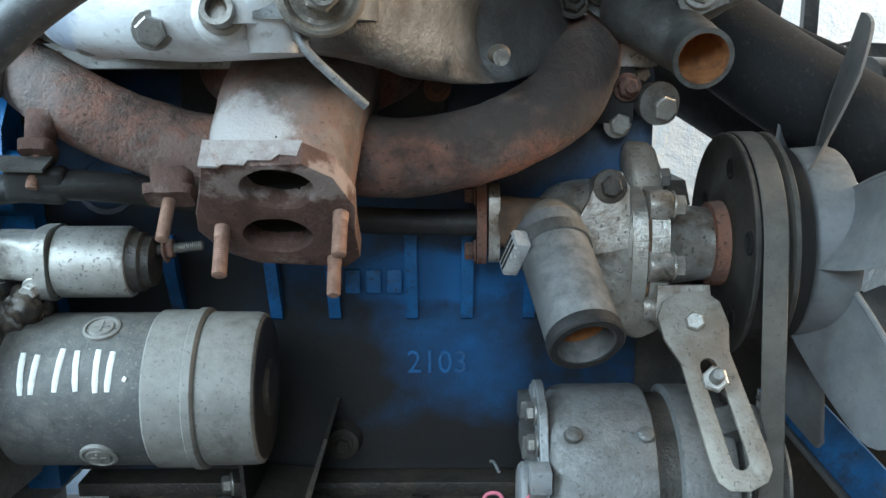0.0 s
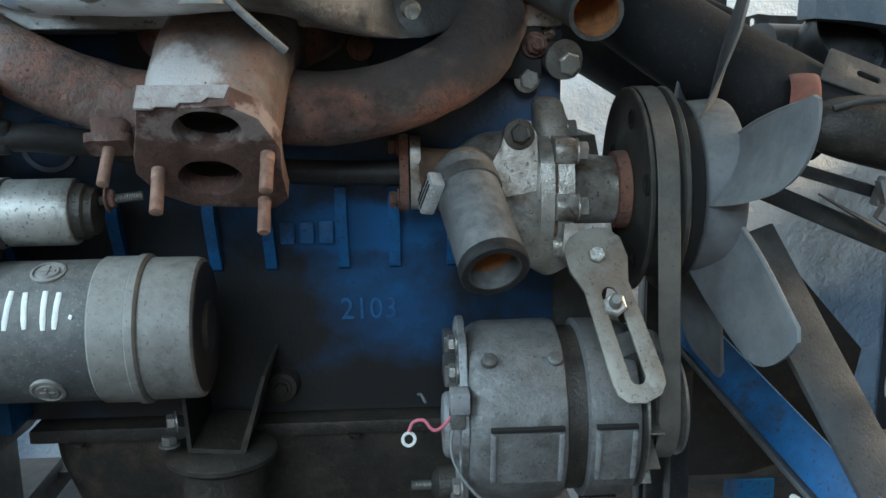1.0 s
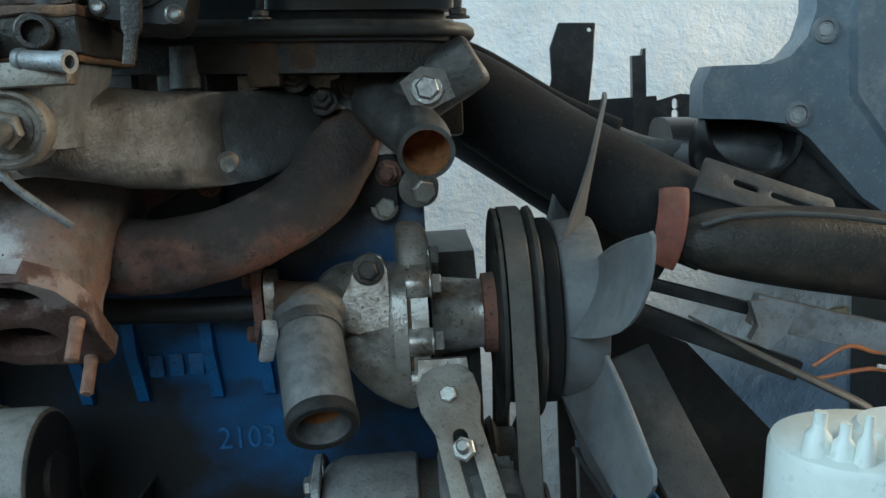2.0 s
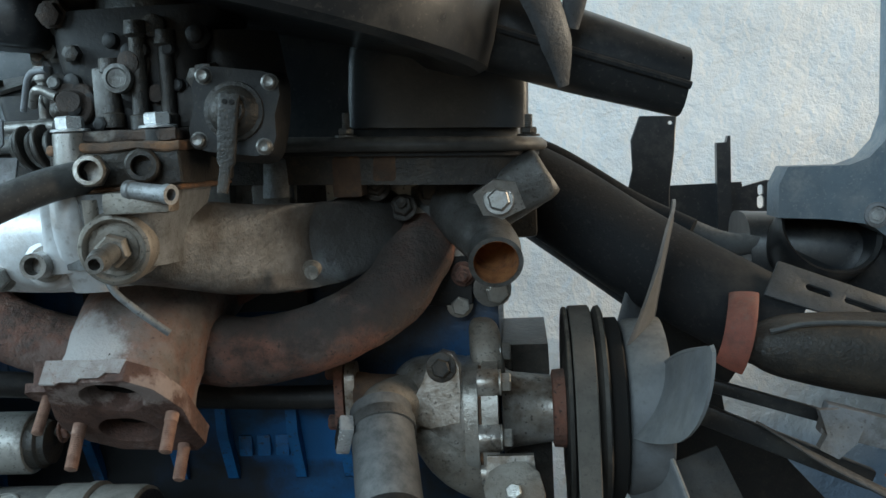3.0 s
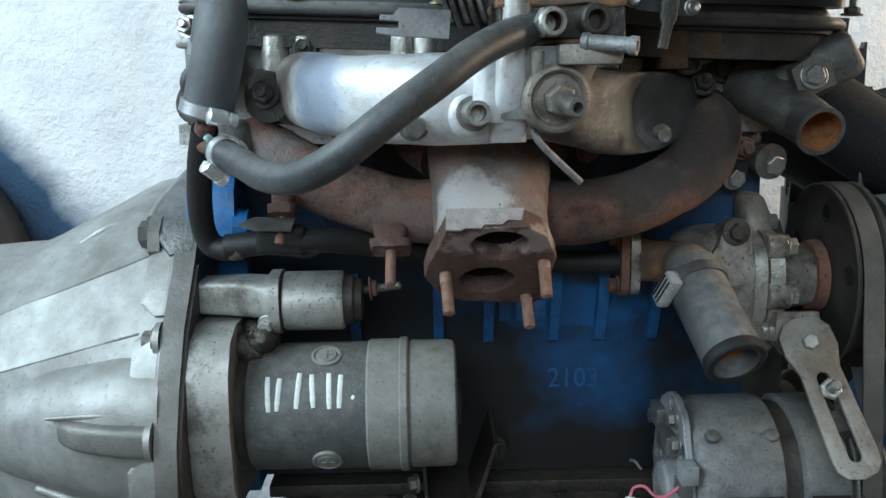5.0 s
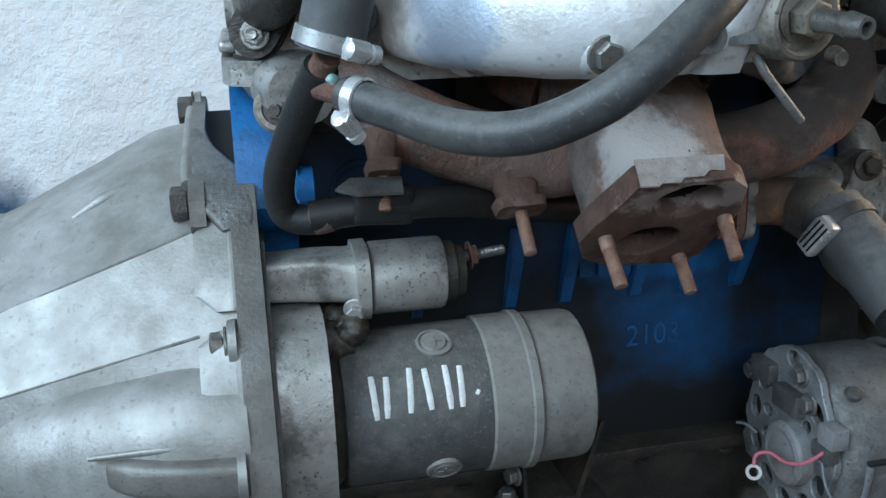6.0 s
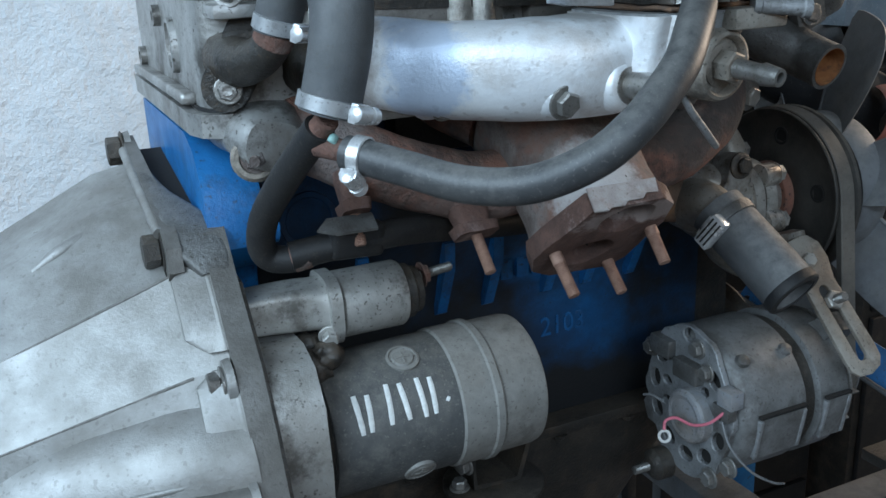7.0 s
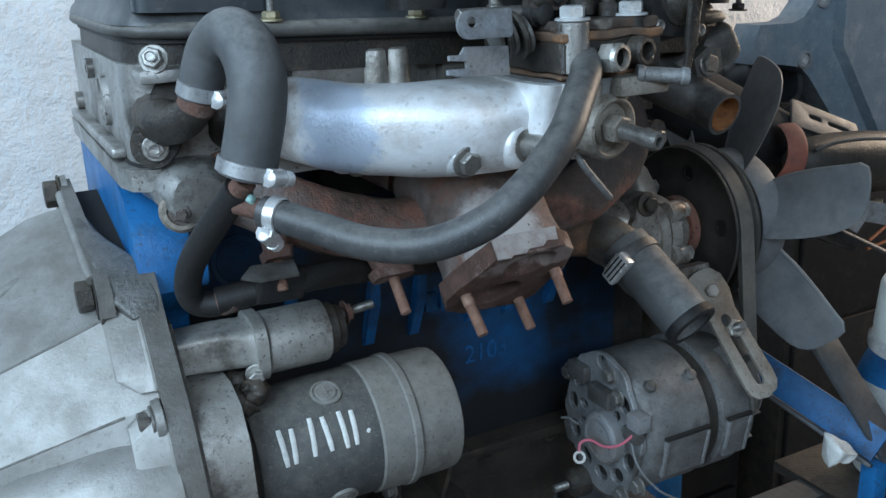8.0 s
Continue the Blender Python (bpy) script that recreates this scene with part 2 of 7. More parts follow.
    "pump": material("stained_pump_aluminium", (0.74, 0.72, 0.69), (0.50, 0.455, 0.40), (0.17, 0.125, 0.088), 45, 0.32, 0.6, 0.5, 260, mix3=0.47, scale3=26, sharp3=0.12, streak=0.7, distance=0.0008),
    "crease": material("crease_line_tone", (0.22, 0.205, 0.19), (0.13, 0.12, 0.105), None, 120, 0.8, 0.0, 0.5, 300),
    "teal": material("dried_teal_sealant", (0.30, 0.50, 0.46), (0.22, 0.38, 0.35), None, 160, 0.6, 0.0, 0.3, 400),
    # near-black for soot, black parts, and shade painted into holes, slots and gaps
    "hole": material("soot_and_gap_black", (0.010, 0.009, 0.008), (0.016, 0.013, 0.011), None, 60, 0.9, 0.0, 0.2, 300),
    "orange": material("orange_pipe_scale", (0.46, 0.19, 0.065), (0.27, 0.10, 0.035), (0.11, 0.05, 0.028), 80, 0.9, 0.0, 0.9, 260, mix3=0.4, scale3=45),
    "wall": material("white_limewash", (0.80, 0.81, 0.82), (0.70, 0.71, 0.72), (0.58, 0.56, 0.53), 14, 0.9, 0.0, 1.0, 45, mix3=0.16, scale3=5, sharp3=0.1, distance=0.007),
    "grimy_wall": material("grimy_dark_plaster", (0.17, 0.17, 0.168), (0.13, 0.13, 0.127), (0.09, 0.087, 0.082), 8, 0.9, 0.0, 0.4, 60, mix3=0.3, scale3=3, sharp3=0.2, distance=0.004),
    "concrete": material("concrete_floor", (0.12, 0.113, 0.105), (0.09, 0.085, 0.078), (0.045, 0.04, 0.035), 12, 0.85, 0.0, 0.5, 60, mix3=0.3, scale3=3, sharp3=0.2, distance=0.004),
    "paint_white": material("white_brush_paint", (0.82, 0.82, 0.79), (0.68, 0.68, 0.65), None, 260, 0.6, 0.0, 0.4, 600, streak=0.3, streak_tone=(0.3, 0.3, 0.29)),
    "white_plastic": material("aged_white_plastic", (0.80, 0.84, 0.80), (0.74, 0.78, 0.72), (0.70, 0.64, 0.46), 25, 0.4, 0.0, 0.1, 300, mix3=0.22, scale3=12, sharp3=0.15, streak=0.2, streak_tone=(0.35, 0.32, 0.25)),
    "housing": material("grey_blue_plastic", (0.175, 0.218, 0.255), (0.145, 0.182, 0.215), (0.25, 0.27, 0.285), 55, 0.5, 0.0, 0.2, 350, mix3=0.3, scale3=20, sharp3=0.15, streak=0.5, streak_tone=(0.36, 0.37, 0.37), dust=0.3),
    "red_strap": material("faded_red_strap", (0.31, 0.095, 0.062), (0.22, 0.068, 0.048), (0.16, 0.11, 0.09), 80, 0.7, 0.0, 0.4, 400, mix3=0.25, scale3=34, streak=0.4, dust=0.3),
    "grey_bar": material("grey_painted_steel", (0.085, 0.090, 0.097), (0.060, 0.062, 0.066), (0.12, 0.105, 0.09), 50, 0.5, 0.1, 0.4, 350, mix3=0.35, scale3=16, sharp3=0.16, streak=0.6, streak_tone=(0.03, 0.028, 0.026), dust=0.2),
    "light_bar": material("pale_dusty_steel", (0.29, 0.305, 0.33), (0.21, 0.215, 0.225), (0.30, 0.24, 0.19), 50, 0.6, 0.1, 0.5, 350, mix3=0.35, scale3=16, sharp3=0.16, streak=0.6, dust=0.4),
    "gasket": material("brown_gasket", (0.16, 0.09, 0.053), (0.09, 0.055, 0.038), (0.29, 0.14, 0.065), 80, 0.85, 0.0, 0.6, 350, mix3=0.4, scale3=50, streak=0.5, distance=0.0018),
    "pink": material("pink_wire", (0.66, 0.17, 0.22), (0.52, 0.13, 0.17), None, 120, 0.45, 0.0, 0, 100),
    "grey_wire": material("grey_wire", (0.20, 0.20, 0.20), (0.14, 0.14, 0.14), None, 120, 0.5, 0.0, 0, 100),
    "copper": material("orange_wire", (0.58, 0.20, 0.08), (0.45, 0.14, 0.06), None, 120, 0.5, 0.0, 0, 100),
    "wire_white": material("white_wire", (0.62, 0.60, 0.56), (0.5, 0.48, 0.45), None, 120, 0.5, 0.0, 0, 100),
}


# ---- mesh tools ----
def V(*a):
    return Vector(a)


def thing(name, base, label, category, group="", kind=""):
    ob = new(name)
    ob.empty_display_size = 0.02
    ob.matrix_world = Matrix.Translation(base)
    return tagged(ob, label, category, group, kind)


def finish(name, bm, mat, angle=38):
    bmesh.ops.recalc_face_normals(bm, faces=bm.faces)
    me = bpy.data.meshes.new(name)
    bm.to_mesh(me)
    bm.free()
    for p in me.polygons:
        p.use_smooth = True
    me.set_sharp_from_angle(angle=radians(angle))
    me.materials.append(M[mat])
    return me


def world_of(ob):
    return ob.matrix_world.copy() if ob.parent is None else Matrix.Identity(4)


def part(name, bm, mat, parent, label="", angle=38):
    ob = new(name, finish(name, bm, mat, angle))
    ob.parent = parent
    ob.matrix_parent_inverse = world_of(parent).inverted()
    if label:
        ob["label"] = label
    return ob


def solo(name, bm, mat, label, category, kind="", group="", angle=38):
    """A thing of one mesh."""
    return tagged(new(name, finish(name, bm, mat, angle)), label, category, group, kind)


def frame_of(axis, up=(0, 0, 1)):
    a = Vector(axis).normalized()
    u = Vector(up)
    if abs(a.dot(u.normalized())) > 0.97:
        u = V(0, 1, 0)
    s = a.cross(u).normalized()
    return a, s, s.cross(a).normalized()


def bridge(bm, rings, cap0=True, cap1=True):
    vs = [[bm.verts.new(p) for p in r] for r in rings]
    n = len(vs[0])
    for a, b in zip(vs, vs[1:]):
        for i in range(n):
            j = (i + 1) % n
            bm.faces.new((a[i], a[j], b[j], b[i]))
    if cap0:
        bm.faces.new(vs[0])
    if cap1:
        bm.faces.new(vs[-1][::-1])
    return vs


def smooth_path(pts, steps=6):
    pts = [Vector(p) for p in pts]
    if len(pts) < 3:
        return pts
    out = []
    ext = [pts[0] * 2 - pts[1]] + pts + [pts[-1] * 2 - pts[-2]]
    for i in range(1, len(ext) - 2):
        p0, p1, p2, p3 = ext[i - 1:i + 3]
        for k in range(steps):
            t = k / steps
            out.append(0.5 * ((2 * p1) + (p2 - p0) * t + (2 * p0 - 5 * p1 + 4 * p2 - p3) * t * t + (3 * p1 - p0 - 3 * p2 + p3) * t ** 3))
    out.append(pts[-1])
    return out


def radius_at(radii, k):
    if isinstance(radii, (int, float)):
        return radii
    x = k * (len(radii) - 1)
    i = min(int(x), len(radii) - 2)
    return radii[i] + (radii[i + 1] - radii[i]) * (x - i)


def path_rings(pts, radii, seg, squash=1.0, up=None):
    rings = []
    n = len(pts)
    side = None
    for i, p in enumerate(pts):
        d = (pts[min(i + 1, n - 1)] - pts[max(i - 1, 0)]).normalized()
        if side is None:
            side = frame_of(d, up or (0, 0, 1))[1]
        side = (side - d * side.dot(d)).normalized()
        u = side.cross(d)
        r = radius_at(radii, i / max(1, n - 1))
        rings.append([p + side * (r * math.cos(2 * math.pi * k / seg)) + u * (r * squash * math.sin(2 * math.pi * k / seg)) for k in range(seg)])
    return rings


def sweep(bm, pts, radii, seg=18, steps=6, squash=1.0, caps=True, up=None):
    bridge(bm, path_rings(smooth_path(pts, steps), radii, seg, squash, up), caps, caps)
    return bm


def hose_mesh(pts, ro, ri, seg=22, steps=7, open_ends=(True, True), depth=1.0):
    """A thick-walled hose, open where asked."""
    bm = bmesh.new()
    path = smooth_path(pts, steps)
    outer = path_rings(path, ro, seg)
    inner = path_rings(path, ri, seg)
    if not open_ends[0] and not open_ends[1]:
        bridge(bm, outer)
        return bm
    rings = outer + inner[::-1]
    if not open_ends[0]:
        rings = outer + inner[::-1][:max(2, int(len(inner) * depth))]
        bridge(bm, rings, True, True)
    else:
        vs = bridge(bm, rings, False, False)
        for i in range(seg):
            j = (i + 1) % seg
            bm.faces.new((vs[-1][i], vs[-1][j], vs[0][j], vs[0][i]))
    return bm


def lathe(bm, origin, axis, profile, seg=32, caps=(True, True)):
    a, s, u = frame_of(axis)
    o = Vector(origin)
    rings = [[o + a * d + s * (r * math.cos(2 * math.pi * k / seg)) + u * (r * math.sin(2 * math.pi * k / seg)) for k in range(seg)] for d, r in profile]
    bridge(bm, rings, *caps)
    return bm


def cyl(bm, p0, p1, r0, r1=None, seg=20):
    p0, p1 = Vector(p0), Vector(p1)
    L = (p1 - p0).length
    b = min(0.0012, r0 * 0.15, L * 0.2)
    r1 = r0 if r1 is None else r1
    return lathe(bm, p0, p1 - p0, [(0, r0 - b), (b, r0), (L - b, r1), (L, r1 - b)], seg)


def bevel_all(bm, width, segments=2, limit=30):
    edges = [e for e in bm.edges if len(e.link_faces) == 2 and e.calc_face_angle(0) > radians(limit)]
    if edges and width:
        bmesh.ops.bevel(bm, geom=edges, offset=width, segments=segments, profile=0.6, affect='EDGES', clamp_overlap=True)


def box(lo, hi, bevel=0.003, m=None, segments=2):
    bm = bmesh.new()
    lo, hi = Vector(lo), Vector(hi)
    bmesh.ops.create_cube(bm, size=1.0, matrix=Matrix.Translation((lo + hi) / 2) @ Matrix.Diagonal((*(hi - lo), 1)))
    bevel_all(bm, bevel, segments)
    if m:
        bmesh.ops.transform(bm, matrix=m, verts=bm.verts)
    return bm


def axes(origin, u, v):
    """A pose whose x lies along u and whose y lies towards v."""
    x = Vector(u).normalized()
    z = x.cross(Vector(v)).normalized()
    y = z.cross(x)
    m = Matrix((x, y, z)).transposed().to_4x4()
    m.translation = origin
    return m


def prism(poly, m, thick, bevel=0.0015, segments=2, holes=()):
    """A plate: outline in the pose's x and y, thickness along its z; holes are outlines too."""
    bm = bmesh.new()
    if not holes:
        a = [bm.verts.new((x, y, 0)) for x, y in poly]
        b = [bm.verts.new((x, y, thick)) for x, y in poly]
        n = len(a)
        bm.faces.new(a[::-1])
        bm.faces.new(b)
        for i in range(n):
            j = (i + 1) % n
            bm.faces.new((a[i], a[j], b[j], b[i]))
    else:
        edges = []
        for loop in (poly, *holes):
            vs = [bm.verts.new((x, y, 0)) for x, y in loop]
            edges += [bm.edges.new((vs[i], vs[(i + 1) % len(vs)])) for i in range(len(vs))]
        faces = [g for g in bmesh.ops.triangle_fill(bm, use_beauty=True, edges=edges)["geom"] if isinstance(g, bmesh.types.BMFace)]
        ext = bmesh.ops.extrude_face_region(bm, geom=faces)["geom"]
        bmesh.ops.translate(bm, vec=(0, 0, thick), verts=[g for g in ext if isinstance(g, bmesh.types.BMVert)])
        bmesh.ops.recalc_face_normals(bm, faces=bm.faces)
    if bevel:
        bevel_all(bm, bevel, segments, 40)
    bmesh.ops.transform(bm, matrix=m, verts=bm.verts)
    return bm


def oval(cx, cy, a, b, n=20, turn=0.0, power=2.0):
    out = []
    for k in range(n):
        w = 2 * math.pi * k / n
        c, s = math.cos(w), math.sin(w)
        x = a * math.copysign(abs(c) ** (2 / power), c)
        y = b * math.copysign(abs(s) ** (2 / power), s)
        out.append((cx + x * math.cos(turn) - y * math.sin(turn), cy + x * math.sin(turn) + y * math.cos(turn)))
    return out


def stadium(p0, p1, r, n=8):
    """Outline of a slot or a rounded bar from p0 to p1 in a plane."""
    a = math.atan2(p1[1] - p0[1], p1[0] - p0[0])
    out = []
    for k in range(n + 1):
        w = a - math.pi / 2 + math.pi * k / n
        out.append((p1[0] + r * math.cos(w), p1[1] + r * math.sin(w)))
    for k in range(n + 1):
        w = a + math.pi / 2 + math.pi * k / n
        out.append((p0[0] + r * math.cos(w), p0[1] + r * math.sin(w)))
    return out


def loft(sections, seg=24, caps=(True, True)):
    """Sections: centre, half width vector, half height vector, superellipse power."""
    bm = bmesh.new()
    rings = []
    for c, u, v, power in sections:
        c, u, v = Vector(c), Vector(u), Vector(v)
        rings.append([c + u * x + v * y for x, y in oval(0, 0, 1, 1, seg, 0, power)])
    bridge(bm, rings, *caps)
    return bm


def smooth_loft(sections, seg=24, steps=4, caps=(True, True)):
    """The same, with the sections eased into one another."""
    def cr(a, b, c, d, t):
        return 0.5 * ((2 * b) + (c - a) * t + (2 * a - 5 * b + 4 * c - d) * t * t + (3 * b - a - 3 * c + d) * t ** 3)
    s = [(Vector(c), Vector(u), Vector(v), p) for c, u, v, p in sections]
    s = [s[0]] + s + [s[-1]]
    out = []
    for i in range(1, len(s) - 2):
        for k in range(steps):
            t = k / steps
            out.append(tuple(cr(s[i - 1][j], s[i][j], s[i + 1][j], s[i + 2][j], t) for j in range(3)) + (s[i][3] + (s[i + 1][3] - s[i][3]) * t,))
    out.append(s[-1])
    return loft(out, seg, caps)


def roughen(bm, amount, scale):
    for v in bm.verts:
        n = noise.noise_vector(v.co * scale)
        v.co += n * amount
    return bm


def hex_bolt(parent, pos, axis, r=0.0065, h=0.006, washer=True, mat="steel", shank=0.0, name="bolt"):
    a, s, u = frame_of(axis)
    p = Vector(pos)
    bm = bmesh.new()
    if washer:
        lathe(bm, p, a, [(0, r * 1.45), (0.0012, r * 1.45), (0.0016, r * 1.35)], 18)
    ring = [(r * 0.97, 0.0016), (r * 1.08, 0.0026), (r * 1.08, h - 0.001), (r * 0.92, h)]
    bridge(bm, [[p + a * d + s * (q * math.cos(math.pi * k / 3 + 0.3)) + u * (q * math.sin(math.pi * k / 3 + 0.3)) for k in range(6)] for q, d in ring])
    if shank:
        lathe(bm, p + a * h * 0.9, a, [(0, r * 0.5)] + [(h * 0.1 + shank * i / 14, r * (0.52 if i % 2 else 0.44)) for i in range(14)] + [(shank, r * 0.4)], 10)
    return part(name, bm, mat, parent, angle=25)


def threaded(bm, p0, p1, r, pitch=0.0013, seg=12):
    p0, p1 = Vector(p0), Vector(p1)
    L = (p1 - p0).length
    n = max(4, int(L / pitch * 2))
    return lathe(bm, p0, p1 - p0, [(L * i / n, r * (1.0 if i % 2 else 0.87)) for i in range(n)] + [(L, r * 0.75)], seg)


def hose_clamp(parent, pos, axis, r, screw_dir, width=0.009, mat="zinc"):
    a, s, u = frame_of(axis)
    p = Vector(pos)
    bm = bmesh.new()
    lathe(bm, p - a * width / 2, a, [(0, r), (0.0005, r + 0.0012), (width - 0.0005, r + 0.0012), (width, r)], 28, (False, False))
    band = part("clamp_band", bm, mat, parent)
    d = Vector(screw_dir)
    d = (d - a * d.dot(a)).normalized()
    t = a.cross(d)
    c = p + d * (r + 0.0045)
    bm = box((-0.0070, -0.0055, -0.0040), (0.0060, 0.0055, 0.0010), 0.0010, axes(c, t, a))
    lathe(bm, c - t * 0.008, t, [(0, 0.0030), (0.001, 0.0046), (0.0125, 0.0046), (0.013, 0.0032), (0.0145, 0.0032), (0.0146, 0.0050), (0.0195, 0.0050), (0.0205, 0.0036)], 12)
    return part("clamp_screw", bm, "zinc", band)


# ---- room ----
def wall_tint():
    """Whitewash that turns blue low down, away from the middle."""
    m = M["wall"]
    t = m.node_tree
    n, l = t.nodes, t.links
    bsdf = n["Principled BSDF"]
    old = bsdf.inputs["Base Color"].links[0].from_socket
    co = n.new("ShaderNodeTexCoord")
    sep = n.new("ShaderNodeSeparateXYZ")
    l.new(co.outputs["Object"], sep.inputs[0])
    nz = n.new("ShaderNodeTexNoise")
    nz.inputs["Scale"].default_value, nz.inputs["Detail"].default_value = 6, 6
    l.new(co.outputs["Object"], nz.inputs["Vector"])
    wob = n.new("ShaderNodeMath")
    wob.operation = 'MULTIPLY_ADD'
    wob.inputs[1].default_value = 0.25
    l.new(nz.outputs["Fac"], wob.inputs[0])
    l.new(sep.outputs["Z"], wob.inputs[2])
    slope = n.new("ShaderNodeMapRange")
    slope.inputs["From Min"].default_value, slope.inputs["From Max"].default_value = -0.45, -1.45
    slope.inputs["To Min"].default_value, slope.inputs["To Max"].default_value = 0.0, 0.9
    l.new(sep.outputs["X"], slope.inputs["Value"])
    less = n.new("ShaderNodeMath")
    less.operation = 'SUBTRACT'
    l.new(wob.outputs[0], less.inputs[0])
    l.new(slope.outputs[0], less.inputs[1])
    low = n.new("ShaderNodeMapRange")
    low.inputs["From Min"].default_value, low.inputs["From Max"].default_value = 1.05, 0.955
    l.new(less.outputs[0], low.inputs["Value"])
    ax = n.new("ShaderNodeMath")
    ax.operation = 'ABSOLUTE'
    l.new(sep.outputs["X"], ax.inputs[0])
    far = n.new("ShaderNodeMapRange")
    far.inputs["From Min"].default_value, far.inputs["From Max"].default_value = 0.36, 0.66
    l.new(ax.outputs[0], far.inputs["Value"])
    mul = n.new("ShaderNodeMath")
    mul.operation = 'MULTIPLY'
    l.new(low.outputs[0], mul.inputs[0])
    l.new(far.outputs[0], mul.inputs[1])
    mx = n.new("ShaderNodeMix")
    mx.data_type = 'RGBA'
    # the blue is deep towards the gate, pale behind the fan
    blue_mix = n.new("ShaderNodeMapRange")
    blue_mix.inputs["From Min"].default_value, blue_mix.inputs["From Max"].default_value = -0.3, 0.35
    l.new(sep.outputs["X"], blue_mix.inputs["Value"])
    coat = n.new("ShaderNodeMix")
    coat.data_type = 'RGBA'
    coat.inputs[6].default_value, coat.inputs[7].default_value = (0.028, 0.068, 0.125, 1), (0.27, 0.36, 0.48, 1)
    l.new(blue_mix.outputs[0], coat.inputs[0])
    l.new(coat.outputs[2], mx.inputs[7])
    l.new(mul.outputs[0], mx.inputs[0])
    l.new(old, mx.inputs[6])
    l.new(mx.outputs[2], bsdf.inputs["Base Color"])


def block_grease():
    """Black grease spilt over the block: one broad blot and a band along the sump joint, with ragged edges."""
    t = M["blue"].node_tree
    n, l = t.nodes, t.links
    bsdf = n["Principled BSDF"]
    old = bsdf.inputs["Base Color"].links[0].from_socket
    co = n.new("ShaderNodeTexCoord")
    nz = n.new("ShaderNodeTexNoise")
    nz.inputs["Scale"].default_value, nz.inputs["Detail"].default_value = 22, 6
    l.new(co.outputs["Object"], nz.inputs["Vector"])
    worst = None
    for centre, size in (((-0.115, 0.69, 1.02), (0.115, 1.0, 0.095)), ((-0.03, 0.69, 0.955), (0.40, 1.0, 0.055)), ((-0.23, 0.66, 1.10), (0.12, 1.0, 0.085))):
        mp = n.new("ShaderNodeMapping")
        mp.inputs["Scale"].default_value = tuple(1 / k for k in size)
        mp.inputs["Location"].default_value = tuple(-c / k for c, k in zip(centre, size))
        l.new(co.outputs["Object"], mp.inputs["Vector"])
        ln = n.new("ShaderNodeVectorMath")
        ln.operation = 'LENGTH'
        l.new(mp.outputs[0], ln.inputs[0])
        ad = n.new("ShaderNodeMath")
        ad.operation = 'MULTIPLY_ADD'
        ad.inputs[1].default_value = 0.9
        l.new(nz.outputs["Fac"], ad.inputs[0])
        l.new(ln.outputs["Value"], ad.inputs[2])
        rg = n.new("ShaderNodeMapRange")
        rg.inputs["From Min"].default_value, rg.inputs["From Max"].default_value = 1.48, 1.00
        l.new(ad.outputs[0], rg.inputs["Value"])
        if worst is None:
            worst = rg.outputs[0]
        else:
            mx = n.new("ShaderNodeMath")
            mx.operation = 'MAXIMUM'
            l.new(worst, mx.inputs[0])
            l.new(rg.outputs[0], mx.inputs[1])
            worst = mx.outputs[0]
    mix = n.new("ShaderNodeMix")
    mix.data_type = 'RGBA'
    mix.inputs[7].default_value = (0.016, 0.017, 0.019, 1)
    l.new(worst, mix.inputs[0])
    l.new(old, mix.inputs[6])
    l.new(mix.outputs[2], bsdf.inputs["Base Color"])


def blot(key, centre, size, tone, amount, rag=0.7, scale=40):
    """Turns one material towards a tone in an uneven patch round a place."""
    t = M[key].node_tree
    n, l = t.nodes, t.links
    bsdf = n["Principled BSDF"]
    old = bsdf.inputs["Base Color"].links[0].from_socket
    co = n.new("ShaderNodeTexCoord")
    nz = n.new("ShaderNodeTexNoise")
    nz.inputs["Scale"].default_value, nz.inputs["Detail"].default_value, nz.inputs["Roughness"].default_value = scale, 7, 0.65
    l.new(co.outputs["Object"], nz.inputs["Vector"])
    mp = n.new("ShaderNodeMapping")
    mp.inputs["Scale"].default_value = tuple(1 / k for k in size)
    mp.inputs["Location"].default_value = tuple(-c / k for c, k in zip(centre, size))
    l.new(co.outputs["Object"], mp.inputs["Vector"])
    ln = n.new("ShaderNodeVectorMath")
    ln.operation = 'LENGTH'
    l.new(mp.outputs[0], ln.inputs[0])
    ad = n.new("ShaderNodeMath")
    ad.operation = 'MULTIPLY_ADD'
    ad.inputs[1].default_value = rag
    l.new(nz.outputs["Fac"], ad.inputs[0])
    l.new(ln.outputs["Value"], ad.inputs[2])
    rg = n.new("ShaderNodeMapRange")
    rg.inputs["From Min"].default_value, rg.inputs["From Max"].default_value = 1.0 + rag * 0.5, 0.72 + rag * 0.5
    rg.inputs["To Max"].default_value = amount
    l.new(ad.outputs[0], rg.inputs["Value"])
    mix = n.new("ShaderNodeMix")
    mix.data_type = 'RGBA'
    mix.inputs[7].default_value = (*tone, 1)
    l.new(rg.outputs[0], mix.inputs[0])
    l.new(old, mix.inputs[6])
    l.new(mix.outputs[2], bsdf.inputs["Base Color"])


block_grease()
